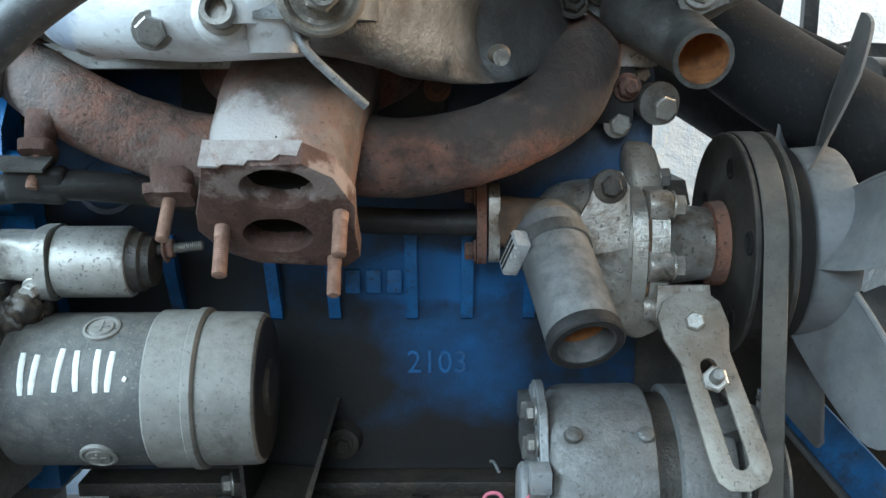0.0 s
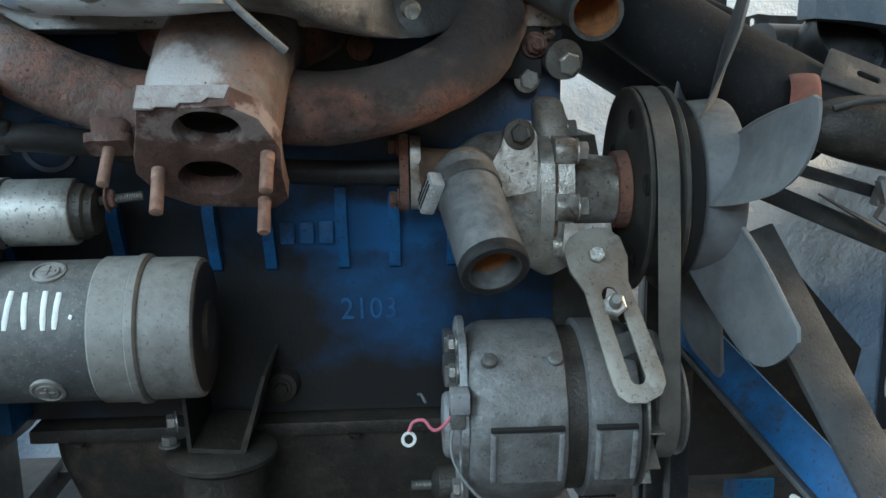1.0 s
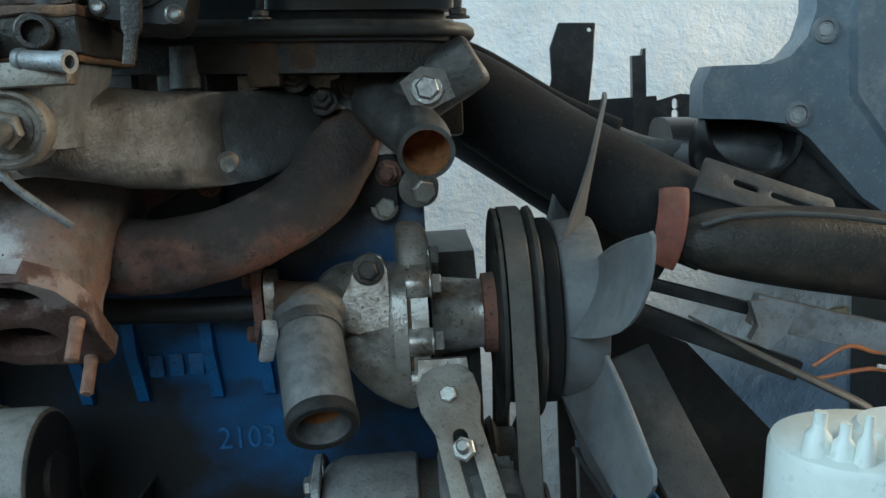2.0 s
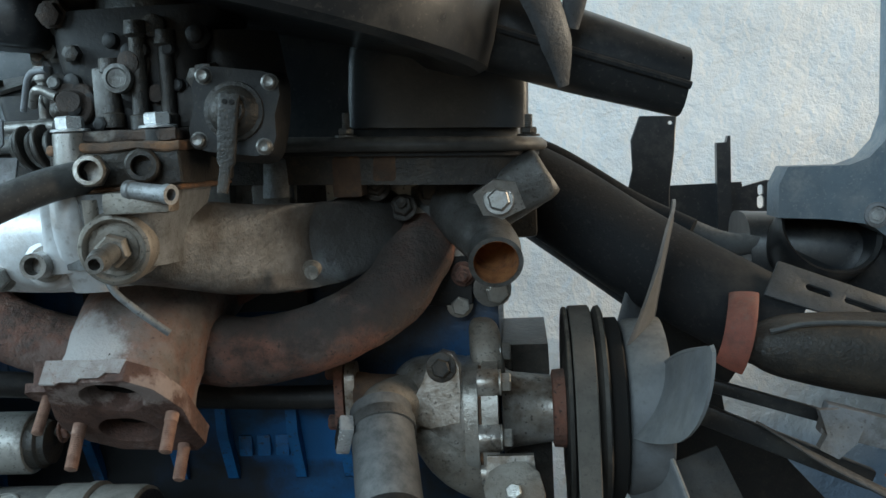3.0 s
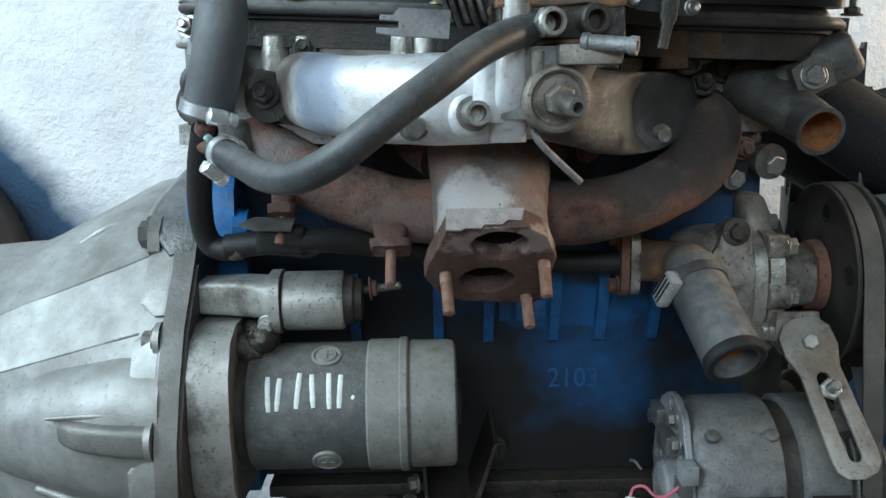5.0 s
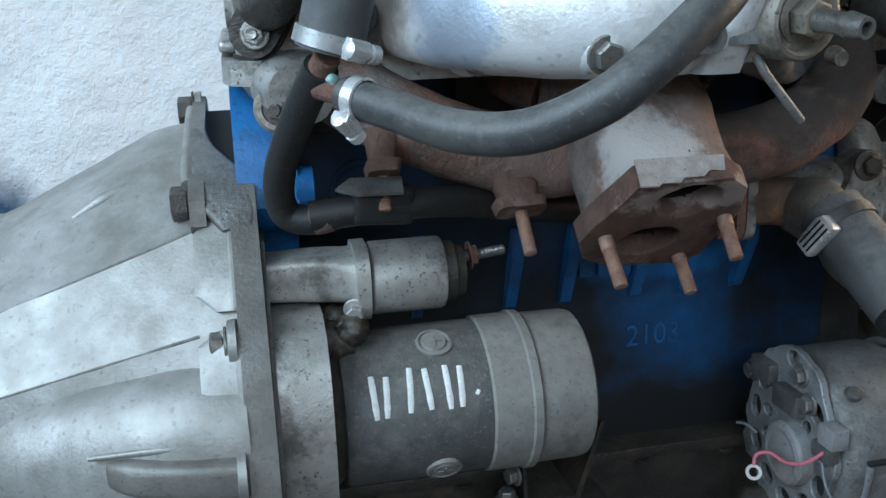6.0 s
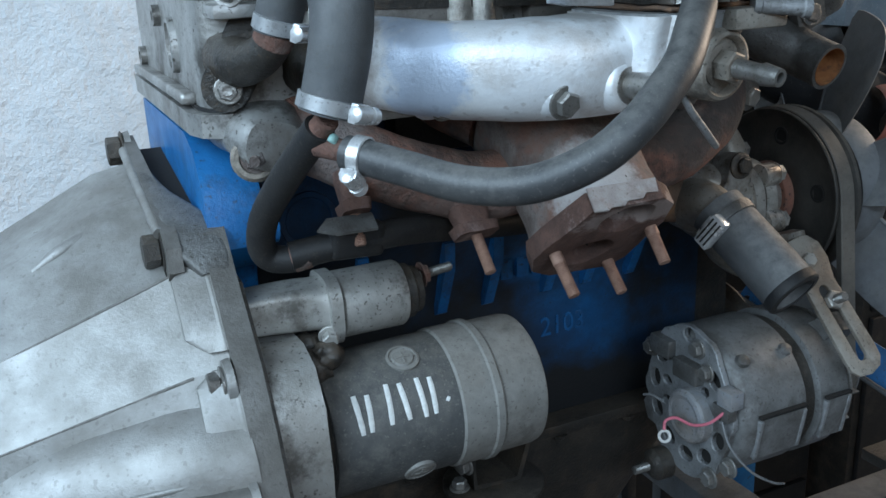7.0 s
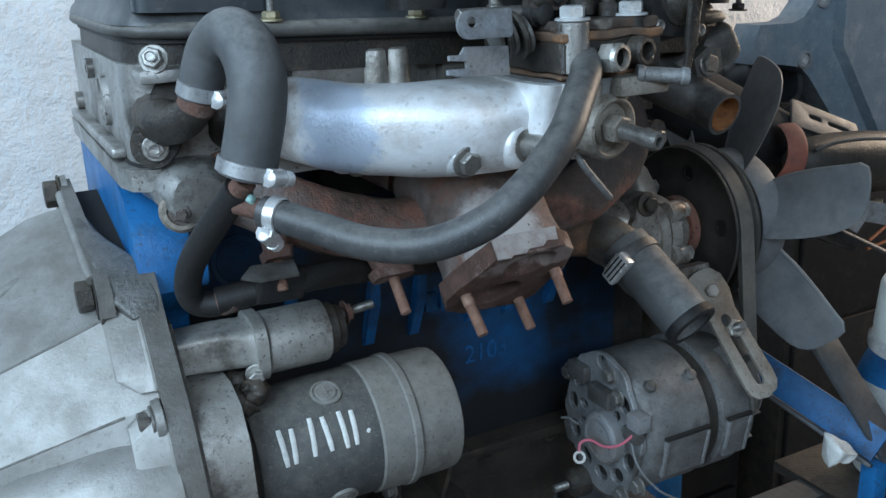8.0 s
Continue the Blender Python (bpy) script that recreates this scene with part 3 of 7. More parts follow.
# pale ash on the exhaust trunk, brown stains on the intake, bright paint round the cast number
blot("trunk", (-0.112, 0.470, 1.235), (0.034, 0.050, 0.034), (0.48, 0.44, 0.42), 0.85, 1.3, 60)
blot("rust_face", (-0.085, 0.470, 1.215), (0.050, 0.030, 0.014), (0.40, 0.32, 0.29), 0.75, 1.5, 90)
blot("rust", (-0.160, 0.550, 1.215), (0.050, 0.050, 0.022), (0.22, 0.16, 0.14), 0.7, 1.4, 70)
# bluish reflection painted into the colour of the intake's rear end
blot("silver", (-0.217, 0.510, 1.318), (0.024, 0.060, 0.045), (0.34, 0.48, 0.70), 0.52, 1.2, 60)
blot("silver", (-0.252, 0.580, 1.325), (0.032, 0.065, 0.055), (0.27, 0.21, 0.17), 0.85, 0.9)
blot("silver", (-0.090, 0.500, 1.345), (0.060, 0.060, 0.020), (0.26, 0.23, 0.20), 0.6, 0.9)
# darker patches where the front runners face each other and near the head
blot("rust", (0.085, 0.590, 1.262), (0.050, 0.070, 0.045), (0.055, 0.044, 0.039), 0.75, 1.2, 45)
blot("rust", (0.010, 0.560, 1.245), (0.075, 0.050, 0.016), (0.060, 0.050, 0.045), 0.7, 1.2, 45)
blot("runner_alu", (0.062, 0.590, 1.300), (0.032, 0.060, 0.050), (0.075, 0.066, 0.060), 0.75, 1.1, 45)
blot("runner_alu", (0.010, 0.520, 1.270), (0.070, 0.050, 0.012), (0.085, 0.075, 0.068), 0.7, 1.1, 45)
blot("rust", (-0.275, 0.560, 1.262), (0.045, 0.060, 0.030), (0.20, 0.18, 0.17), 0.6, 0.9)
blot("blue", (0.004, 0.690, 1.036), (0.060, 0.05, 0.030), (0.011, 0.075, 0.195), 0.30, 1.3, 26)
blot("blue", (-0.010, 0.665, 1.112), (0.085, 0.05, 0.032), (0.010, 0.130, 0.35), 0.7, 1.1, 30)
wall_tint()
X0, X1, Y0, Y1, ZC, TH = -1.9, 2.5, -2.5, 1.375, 3.2, 0.15


def slab(name, lo, hi, mat, label, category):
    return solo(name, box(lo, hi, 0), mat, label, category, kind="structure")


slab("floor", (X0 - TH, Y0 - TH, -0.1), (X1 + TH, Y1 + TH, 0), "concrete", "stained grey concrete workshop floor", "floor")
slab("ceiling", (X0 - TH, Y0 - TH, ZC), (X1 + TH, Y1 + TH, ZC + 0.1), "grimy_wall", "plain grimy plastered workshop ceiling", "ceiling")


def wall_with_opening(name, along, c0, c1, a0, a1, h0, h1, s0, s1, label):
    """A wall between a0 and a1 along x or y, with an opening from h0 to h1 in length and s0 to s1 in height."""
    bm = bmesh.new()
    for lo, hi in (((a0, 0), (h0, ZC)), ((h1, 0), (a1, ZC)), ((h0, s1), (h1, ZC)), ((h0, 0), (h1, s0))):
        if hi[0] - lo[0] < 1e-4 or hi[1] - lo[1] < 1e-4:
            continue
        b = (lo[0], c0, lo[1]) if along == "x" else (c0, lo[0], lo[1])
        e = (hi[0], c1, hi[1]) if along == "x" else (c1, hi[0], hi[1])
        q = (Vector(b) + Vector(e)) / 2
        bmesh.ops.create_cube(bm, size=1.0, matrix=Matrix.Translation(q) @ Matrix.Diagonal((*(Vector(e) - Vector(b)), 1)))
    return solo(name, bm, "grimy_wall", label, "wall", kind="structure")


# unseen walls, added to frame the lamps and set how much light bounces
wall_with_opening("wall_front", "x", Y0 - TH, Y0, X0, X1, FRONT_X0, FRONT_X1, 0, 2.85, "unseen grimy front wall with a wide opening for the fill lamp")
wall_with_opening("wall_left", "y", X0 - TH, X0, Y0, Y1, GATE_Y0, GATE_Y1, 0.0, GATE_Z1, "grimy plastered wall with a wide open gateway")
wall_with_opening("wall_right", "y", X1, X1 + TH, Y0, Y1, 0.3, 1.3, 1.4, 2.4, "unseen grimy side wall with an opening for the warm fill lamp")

# back wall: plaster with uneven relief
bm = bmesh.new()
nx, nz_ = 180, 126
grid = [[bm.verts.new((-1.5 + 3.2 * i / nx, Y1 + 0.007 * noise.noise(V(i * 0.16, k * 0.16, 3)) + 0.004 * noise.noise(V(i * 0.7, k * 0.7, 9)), 0.0 + 2.2 * k / nz_)) for i in range(nx + 1)] for k in range(nz_ + 1)]
for k in range(nz_):
    for i in range(nx):
        bm.faces.new((grid[k][i], grid[k][i + 1], grid[k + 1][i + 1], grid[k + 1][i]))
solo("wall_back", bm, "wall", "rough whitewashed plaster wall, blue low down", "wall", kind="structure")
slab("wall_back_core", (X0, Y1 + 0.012, 0), (X1, Y1 + TH, ZC), "wall", "plain wall behind the rough plaster", "wall")


# ---- engine: block, sump, bell housing ----
def text_mesh(body, size, depth):
    cu = bpy.data.curves.new("text", 'FONT')
    cu.body, cu.size, cu.extrude, cu.align_x, cu.align_y = body, size, depth, 'CENTER', 'CENTER'
    cu.resolution_u = 3
    ob = new("text", cu)
    me = bpy.data.meshes.new_from_object(ob.evaluated_get(bpy.context.evaluated_depsgraph_get()))
    bpy.data.objects.remove(ob)
    bm = bmesh.new()
    bm.from_mesh(me)
    return bm


def build_block():
    e = thing("engine_block", (-0.08, 0.75, 0.93), "blue painted cast iron four-cylinder engine block, oily and dirty", "engine block")
    yz = [(0.858, 1.275), (0.664, 1.275), (0.660, 1.268), (0.660, 1.165), (0.672, 1.135), (0.690, 1.085), (0.691, 0.945), (0.860, 0.945)]
    m = Matrix(((0, 0, 1, -0.3275), (1, 0, 0, 0), (0, 1, 0, 0), (0, 0, 0, 1)))
    part("cylinder_body", prism(yz, m, 0.4845, 0.003), "blue", e)
    flange = [(0.852, 1.272), (0.650, 1.272), (0.622, 1.262), (0.603, 1.236), (0.598, 1.196), (0.612, 1.178), (0.640, 1.170), (0.655, 1.10), (0.640, 1.03), (0.645, 0.95), (0.86, 0.95)]
    m2 = m.copy()
    m2.translation.x = -0.3425
    part("rear_flange", prism(flange, m2, 0.0393, 0.004), "blue_clean", e, "bright blue rear flange")
    # bolt boss on the flange
    bm = bmesh.new()
    lathe(bm, (-0.305, 0.612, 1.206), (1, 0, 0), [(0, 0.015), (0.012, 0.0135), (0.013, 0.008), (0.008, 0.007)], 20)
    part("bolt_boss", bm, "blue_clean", e)
    # gusset ribs
    for x in (-0.217, -0.139, -0.092, -0.030, 0.014, 0.064):
        prof = [(0.692, 1.150), (0.6605, 1.150), (0.662, 1.125), (0.684, 1.078), (0.692, 1.074)]
        r = m.copy()
        r.translation.x = x
        part("rib", prism(prof, r, 0.0095, 0.0030, 3), "blue_grimy", e)
    # raised foundry mark between the ribs, three plain pads
    for k in range(3):
        x = -0.078 + 0.0165 * k
        part("cast_mark", box((x, 0.676, 1.100), (x + 0.0125, 0.6845, 1.1195), 0.0022, pose(0, 0, 0)), "blue_grimy", e)
    bm = text_mesh("2103", 0.0275, 0.0016)
    bmesh.ops.transform(bm, matrix=pose(-0.005, 0.6905, 1.038, 90, 0, 0) @ Matrix.Diagonal((0.92, 1.0, 1, 1)), verts=bm.verts)
    part("cast_number", bm, "blue_grimy", e)
    # core plugs
    for x, z in ((-0.255, 1.19), (-0.10, 1.20)):
        bm = bmesh.new()
        lathe(bm, (x, 0.662, z), (0, -1, 0), [(0, 0.024), (0.004, 0.023), (0.0035, 0.019), (0.001, 0.017)], 26)
        part("core_plug", bm, "blue", e)
    # timing cover on the front end
    part("timing_cover", prism([(0.845, 1.185), (0.715, 1.185), (0.695, 1.165), (0.690, 0.95), (0.845, 0.95)], Matrix(((0, 0, 1, 0.1572), (1, 0, 0, 0), (0, 1, 0, 0), (0, 0, 0, 1))), 0.041, 0.005), "oily", e, "black oily timing cover")
    # small boss and bolt low on the crankcase
    bm = bmesh.new()
    lathe(bm, (-0.083, 0.692, 0.972), (0, -1, 0), [(0, 0.016), (0.014, 0.013), (0.015, 0.006)], 18)
    part("side_boss", bm, "oily", e)
    hex_bolt(e, (-0.083, 0.677, 0.972), (0, -1, 0), 0.006, 0.006, mat="oily")


def build_sump():
    e = thing("oil_sump", (-0.08, 0.75, 0.80), "black pressed steel oil sump, greasy", "oil sump")
    part("sump_flange", box((-0.30, 0.668, 0.931), (0.165, 0.85, 0.943), 0.002), "oily", e)
    bm = loft([((-0.07, 0.752, 0.931), (0.225, 0, 0), (0, 0.072, 0), 6), ((-0.07, 0.752, 0.90), (0.222, 0, 0), (0, 0.070, 0), 6), ((-0.09, 0.755, 0.80), (0.17, 0, 0), (0, 0.060, 0), 5), ((-0.09, 0.755, 0.79), (0.16, 0, 0), (0, 0.052, 0), 5)], 40)
    part("pan", bm, "oily", e)
    for k in range(6):
        hex_bolt(e, (-0.26 + 0.08 * k, 0.672, 0.931), (0, 0, -1), 0.005, 0.005, mat="oily")


BELL = [(0.745, 1.241), (0.66, 1.229), (0.625, 1.222), (0.600, 1.210), (0.572, 1.182), (0.528, 1.138), (0.505, 1.10), (0.486, 1.06), (0.480, 1.02), (0.492, 0.975), (0.53, 0.945), (0.60, 0.925), (0.745, 0.915),
        (0.83, 0.925), (0.90, 0.96), (0.935, 1.02), (0.940, 1.08), (0.920, 1.135), (0.885, 1.180), (0.845, 1.214), (0.795, 1.238)]


def bell_outline(scale, dz=0.0):
    """The flange outline, shrunk about the shaft."""
    cy, cz = 0.735, 1.08
    return [(cy + (y - cy) * scale, cz + (z - cz) * scale + dz) for y, z in BELL]


def side_plate(poly, x0, thick, bevel=0.002, segments=2):
    """A plate across the engine's axis: outline in y and z."""
    return prism(poly, Matrix(((0, 0, 1, x0), (1, 0, 0, 0), (0, 1, 0, 0), (0, 0, 0, 1))), thick, bevel, segments)


def build_bell():
    e = thing("bell_housing", (-0.44, 0.745, 0.92), "cast aluminium clutch bell housing with creased flanks, dusty and stained", "bell housing")
    low = [p for p in BELL if p[1] <= 1.19]
    k = low.index((0.572, 1.182))
    low = low[k:] + low[:k]
    part("mounting_flange", side_plate([(0.640, 1.200), (0.606, 1.2165), (0.597, 1.2110), (0.588, 1.2010)] + low + [(0.862, 1.200)], -0.3485, 0.0170, 0.0025, 3), "bell_edge", e, "grimy grey mounting flange")
    # the upper arc stands back from the block; a black plate paints the gap's shade
    up = [(0.586, 1.190), (0.589, 1.206), (0.600, 1.215), (0.625, 1.2235), (0.66, 1.2305), (0.745, 1.2445), (0.785, 1.251), (0.812, 1.245), (0.845, 1.216), (0.875, 1.19), (0.86, 1.16), (0.62, 1.16)]
    part("upper_flange", side_plate(up, -0.3730, 0.0100, 0.0040, 3), "bell_edge", e)
    part("gap_plate", side_plate([(0.735 + (y - 0.735) * 0.93, 1.08 + (z - 1.08) * 0.93) for y, z in up], -0.3628, 0.0300, 0.0008), "hole", e)
    part("gap_plate", side_plate([(0.735 + (y - 0.735) * 0.985, 1.08 + (z - 1.08) * 0.985) for y, z in low], -0.3314, 0.0028, 0.0008), "oily", e)
    # corner where the upper arc runs forward into the mounting flange
    run = ((-0.3675, 0.700, 1.2370, 0.0055, 0.17, -0.98), (-0.3645, 0.660, 1.2305, 0.0085, 0.18, -0.98), (-0.3580, 0.625, 1.2238, 0.0150, 0.30, -0.95), (-0.3520, 0.604, 1.2160, 0.0188, 0.58, -0.81), (-0.3490, 0.5895, 1.2035, 0.0175, 0.76, -0.65), (-0.3430, 0.578, 1.1890, 0.0108, 0.78, -0.62))
    bm = smooth_loft([(V(x, y + 0.010 * a, z + 0.010 * b), V(h, 0, 0), V(0, 0.010 * a, 0.010 * b), 7) for x, y, z, h, a, b in run], 28)
    part("flange_corner", roughen(bm, 0.0006, 60), "dark_alu", e, "dark grimy corner of the flange", angle=50)
    # faceted, tapering shell
    def shell_ring(x):
        s = -0.40 - x
        top = 1.232 - 0.50 * s if 0 < s < 0.115 else (1.1745 - 0.08 * (s - 0.115) if s > 0 else 1.232 - 0.15 * s)
        if x > -0.362:
            top = 1.195
        near = [(0.745, top), (0.675, top - 0.012 + 0.03 * s), (0.600 + 0.13 * s, 1.1745 - 0.385 * s), (0.552 + 0.25 * s, 1.123 - 0.31 * s), (0.534 + 0.35 * s, 1.078 - 0.20 * s), (0.532 + 0.45 * s, 1.03), (0.535 + 0.45 * s, 0.975), (0.545 + 0.40 * s, 0.945), (0.62 + 0.20 * s, 0.928), (0.745, 0.92)]
        return [V(x, y, z) for y, z in near] + [V(x, 1.49 - y, z - 0.012 * (z > 1.1)) for y, z in near[-2:0:-1]]
    bm = bmesh.new()
    bridge(bm, [shell_ring(-0.345 - 0.0145 * k) for k in range(20)])
    part("shell", roughen(bm, 0.0008, 30), "bell", e, angle=14)
    # starter nose bulge on the shell
    bm = smooth_loft([((-0.347, 0.551, 1.052), (0, 0.060, 0), (0, 0, 0.066), 2.4), ((-0.385, 0.557, 1.051), (0, 0.058, 0), (0, 0, 0.063), 2.4), ((-0.425, 0.567, 1.048), (0, 0.053, 0), (0, 0, 0.0575), 2.3), ((-0.465, 0.581, 1.044), (0, 0.046, 0), (0, 0, 0.0500), 2.2), ((-0.505, 0.598, 1.039), (0, 0.038, 0), (0, 0, 0.0410), 2.1), ((-0.540, 0.615, 1.034), (0, 0.028, 0), (0, 0, 0.0300), 2), ((-0.565, 0.630, 1.030), (0, 0.016, 0), (0, 0, 0.0170), 2), ((-0.575, 0.637, 1.029), (0, 0.005, 0), (0, 0, 0.005), 2)], 40)
    part("starter_bulge", roughen(bm, 0.001, 24), "bell", e, angle=60)
    # long lug behind the lower bolt, and the rib under it
    bm = smooth_loft([((-0.352, 0.496, 1.062), (0, 0.012, 0), (0, 0, 0.0125), 4), ((-0.385, 0.501, 1.062), (0, 0.011, 0), (0, 0, 0.0115), 4), ((-0.415, 0.511, 1.062), (0, 0.010, 0), (0, 0, 0.0105), 3.4), ((-0.430, 0.521, 1.061), (0, 0.007, 0), (0, 0, 0.008), 2.6)], 24)
    part("bolt_lug", roughen(bm, 0.0008, 60), "bell_edge", e, "dark-stained bolt lug", angle=60)
    for pts, rr in (([(-0.350, 0.506, 1.012), (-0.395, 0.518, 1.018), (-0.445, 0.540, 1.028), (-0.500, 0.570, 1.038), (-0.545, 0.598, 1.040)], [0.008, 0.009, 0.008, 0.006, 0.003]), ([(-0.350, 0.515, 0.985), (-0.40, 0.530, 0.988), (-0.47, 0.560, 0.996)], [0.007, 0.007, 0.004])):
        bm = bmesh.new()
        sweep(bm, pts, rr, 12)
        part("rib", bm, "bell", e, angle=70)
    # thin darker lines along the creases that run back from the bolts
    for k in (2, 3):
        bm = bmesh.new()
        sweep(bm, [shell_ring(-0.372 - 0.03 * i)[k] + V(0, 0.0004, -0.0004) for i in range(7)], [0.0012, 0.0009, 0.0007], 8)
        part("crease", bm, "crease", e)
    for pts, r in (([(-0.352, 0.4990, 1.078), (-0.3823, 0.5050, 1.0785), (-0.4057, 0.5100, 1.0770), (-0.44, 0.520, 1.072)], 0.0026), ([(-0.415, 0.668, 1.204), (-0.435, 0.664, 1.195), (-0.455, 0.662, 1.184)], 0.0050)):
        bm = bmesh.new()
        sweep(bm, pts, [r * 0.7, r, r * 0.6], 10)
        part("rib", bm, "bell", e)
    # bright sloping cheeks along the flange between the bolts
    for run in (((0.589, 1.199), (0.580, 1.190), (0.570, 1.180), (0.558, 1.168), (0.548, 1.157), (0.540, 1.148)), ((0.531, 1.1385), (0.5245, 1.131), (0.516, 1.118), (0.509, 1.106), (0.503, 1.093), (0.498, 1.081)), ((0.490, 1.052), (0.4865, 1.035), (0.487, 1.015), (0.4915, 0.995))):
        rings = []
        for k, (y, z) in enumerate(run):
            inward = V(0, 0.735 - y, 1.08 - z).normalized()
            deep = 0.024 if 0 < k < len(run) - 1 else 0.012
            q = V(0, y, z)
            rings.append([q + inward * a + V(b, 0, 0) for a, b in ((0.0012, -0.3475), (0.0016, -0.3500), (0.0030, -0.3515), (0.0070, -0.3485 - deep * 0.85), (0.0085, -0.3485 - deep), (0.0135, -0.3485 - deep), (0.0160, -0.3485 - deep * 0.8), (0.0165, -0.3475))])
        bm = bmesh.new()
        bridge(bm, rings)
        part("flange_cheek", bm, "bell", e, angle=25)
    bm = bmesh.new()
    sweep(bm, [(-0.3735, 0.606, 1.213), (-0.3745, 0.64, 1.222), (-0.3745, 0.70, 1.233), (-0.374, 0.76, 1.243)], 0.0042, 10)
    part("flange_cheek", bm, "bell", e)
    for x, y, z, r, h, mt in ((-0.3725, 0.612, 1.200, 0.0108, 0.013, "oily"), (-0.3725, 0.782, 1.240, 0.0108, 0.013, "oily"), (-0.3560, 0.536, 1.128, 0.0078, 0.010, "steel"), (-0.3560, 0.496, 1.062, 0.0078, 0.010, "steel")):
        bm = bmesh.new()
        lathe(bm, (x + 0.006, y, z), (-1, 0, 0), [(0, 0.0155), (0.005, 0.0145), (0.0055, 0.012)], 20)
        part("bolt_boss", bm, "bell", e)
        hex_bolt(e, (x, y, z), (-1, 0, 0), r, h, mat=mt)
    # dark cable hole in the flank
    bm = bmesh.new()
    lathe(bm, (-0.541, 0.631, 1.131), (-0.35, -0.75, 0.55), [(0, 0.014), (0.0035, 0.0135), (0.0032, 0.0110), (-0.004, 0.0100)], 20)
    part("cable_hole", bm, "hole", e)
    for x, y, z in ((-0.393, 0.6085, 1.163), (-0.43, 0.585, 1.12), (-0.405, 0.565, 1.115)):
        bm = bmesh.new()
        bmesh.ops.create_icosphere(bm, subdivisions=1, radius=0.0022 if x == -0.393 else 0.001, matrix=Matrix.Translation((x, y, z)) @ Matrix.Diagonal((1, 0.5, 1.3, 1)))
        part("paint_fleck", bm, "paint_white", e)


# ---- cylinder head and cover ----
def build_head():
    e = thing("cylinder_head", (-0.08, 0.73, 1.275), "dirty cast aluminium cylinder head with water outlet bosses", "cylinder head")
    bm = prism([(-0.336, 0.862), (-0.336, 0.606), (-0.333, 0.593), (-0.326, 0.586), (-0.312, 0.583), (0.012, 0.583), (0.024, 0.632), (0.150, 0.636), (0.150, 0.862)], pose(0, 0, 1.2755), 0.0865, 0.003, 3)
    part("head_casting", bm, "head", e, angle=50)
    # lower deck edge stands proud of a ragged joint line
    bm = prism([(-0.345, 0.866), (-0.345, 0.604), (-0.340, 0.586), (-0.326, 0.577), (0.010, 0.577), (0.024, 0.628), (0.152, 0.632), (0.152, 0.866)], pose(0, 0, 1.2765), 0.0155, 0.003, 2)
    part("deck_edge", roughen(bm, 0.0008, 90), "head", e)
    bm = prism([(-0.3375, 0.862), (-0.3375, 0.6055), (-0.3335, 0.591), (-0.326, 0.5845), (0.010, 0.5815), (0.010, 0.60), (-0.30, 0.61), (-0.32, 0.862)], pose(0, 0, 1.2922), 0.0022, 0.0006, 1)
    part("joint_line", roughen(bm, 0.0012, 160), "soot", e, "black oily joint line")
    # stained ledges on the side, between the ports
    for x0, x1 in ((-0.225, -0.125), (-0.105, -0.035), (-0.020, 0.010)):
        part("side_boss", roughen(box((x0, 0.572, 1.300), (x1, 0.590, 1.356), 0.005), 0.0010, 80), "head_side", e)
    # cover studs stand on these pads
    for x, y in ((-0.2587, 0.5780), (-0.2370, 0.5800), (-0.160, 0.5770), (-0.142, 0.5770), (0.000, 0.576)):
        bm = bmesh.new()
        lathe(bm, (x, y, 1.332), (0, 0, 1), [(0, 0.0115), (0.022, 0.0105), (0.0275, 0.0100), (0.029, 0.0085)], 18)
        part("stud_pad", bm, "worn" if x < -0.1 else "grimy_alu", e)
    # rear corner with the water outlet
    bm = smooth_loft([((-0.30, 0.645, 1.283), (0.034, 0, 0), (0, 0, 0.018), 3), ((-0.302, 0.610, 1.280), (0.031, 0, 0), (0, 0, 0.020), 2.6), ((-0.302, 0.575, 1.276), (0.026, 0, 0), (0, 0, 0.020), 2.4), ((-0.300, 0.556, 1.272), (0.020, 0, 0), (0, 0, 0.016), 2.2)], 24)
    part("rear_boss", roughen(bm, 0.0030, 45), "head", e)
    bm = bmesh.new()
    lathe(bm, (-0.311, 0.572, 1.264), (-0.25, -0.92, 0.05), [(0, 0.0155), (0.010, 0.0155), (0.0125, 0.013), (0.0125, 0.010), (0.008, 0.009)], 26)
    part("plug_washer", bm, "dusty", e)
    hex_bolt(e, (-0.3135, 0.562, 1.2645), (-0.25, -0.92, 0.05), 0.0066, 0.006, mat="rust", shank=0.008)
    # rear end: sunken oval plug in a raised rim, and the joint ledge
    bm = bmesh.new()
    loop = [oval(0, 0, 0.0115 * k, 0.0200 * k, 28, 0.12, 2.2) for k in (1.0, 0.97, 0.80, 0.74)]
    bridge(bm, [[V(-0.336 - h, 0.676 - p, 1.330 + q) for p, q in ring] for ring, h in zip(loop, (0.0, 0.0045, 0.0050, 0.0012))])
    part("plug", bm, "head", e, "oval core plug")
    part("end_ledge", roughen(box((-0.3465, 0.618, 1.2945), (-0.334, 0.855, 1.3025), 0.0035, None, 3), 0.0008, 90), "head", e)
    # ear that carries a bolt under the cover, with a bright worn patch of the seat
    part("bolt_ear", roughen(box((-0.331, 0.556, 1.3515), (-0.298, 0.590, 1.3605), 0.0035), 0.0008, 80), "head", e)
    hex_bolt(e, (-0.3195, 0.5600, 1.3670), (-0.35, -0.85, 0.25), 0.0066, 0.008, mat="steel", shank=0.004)
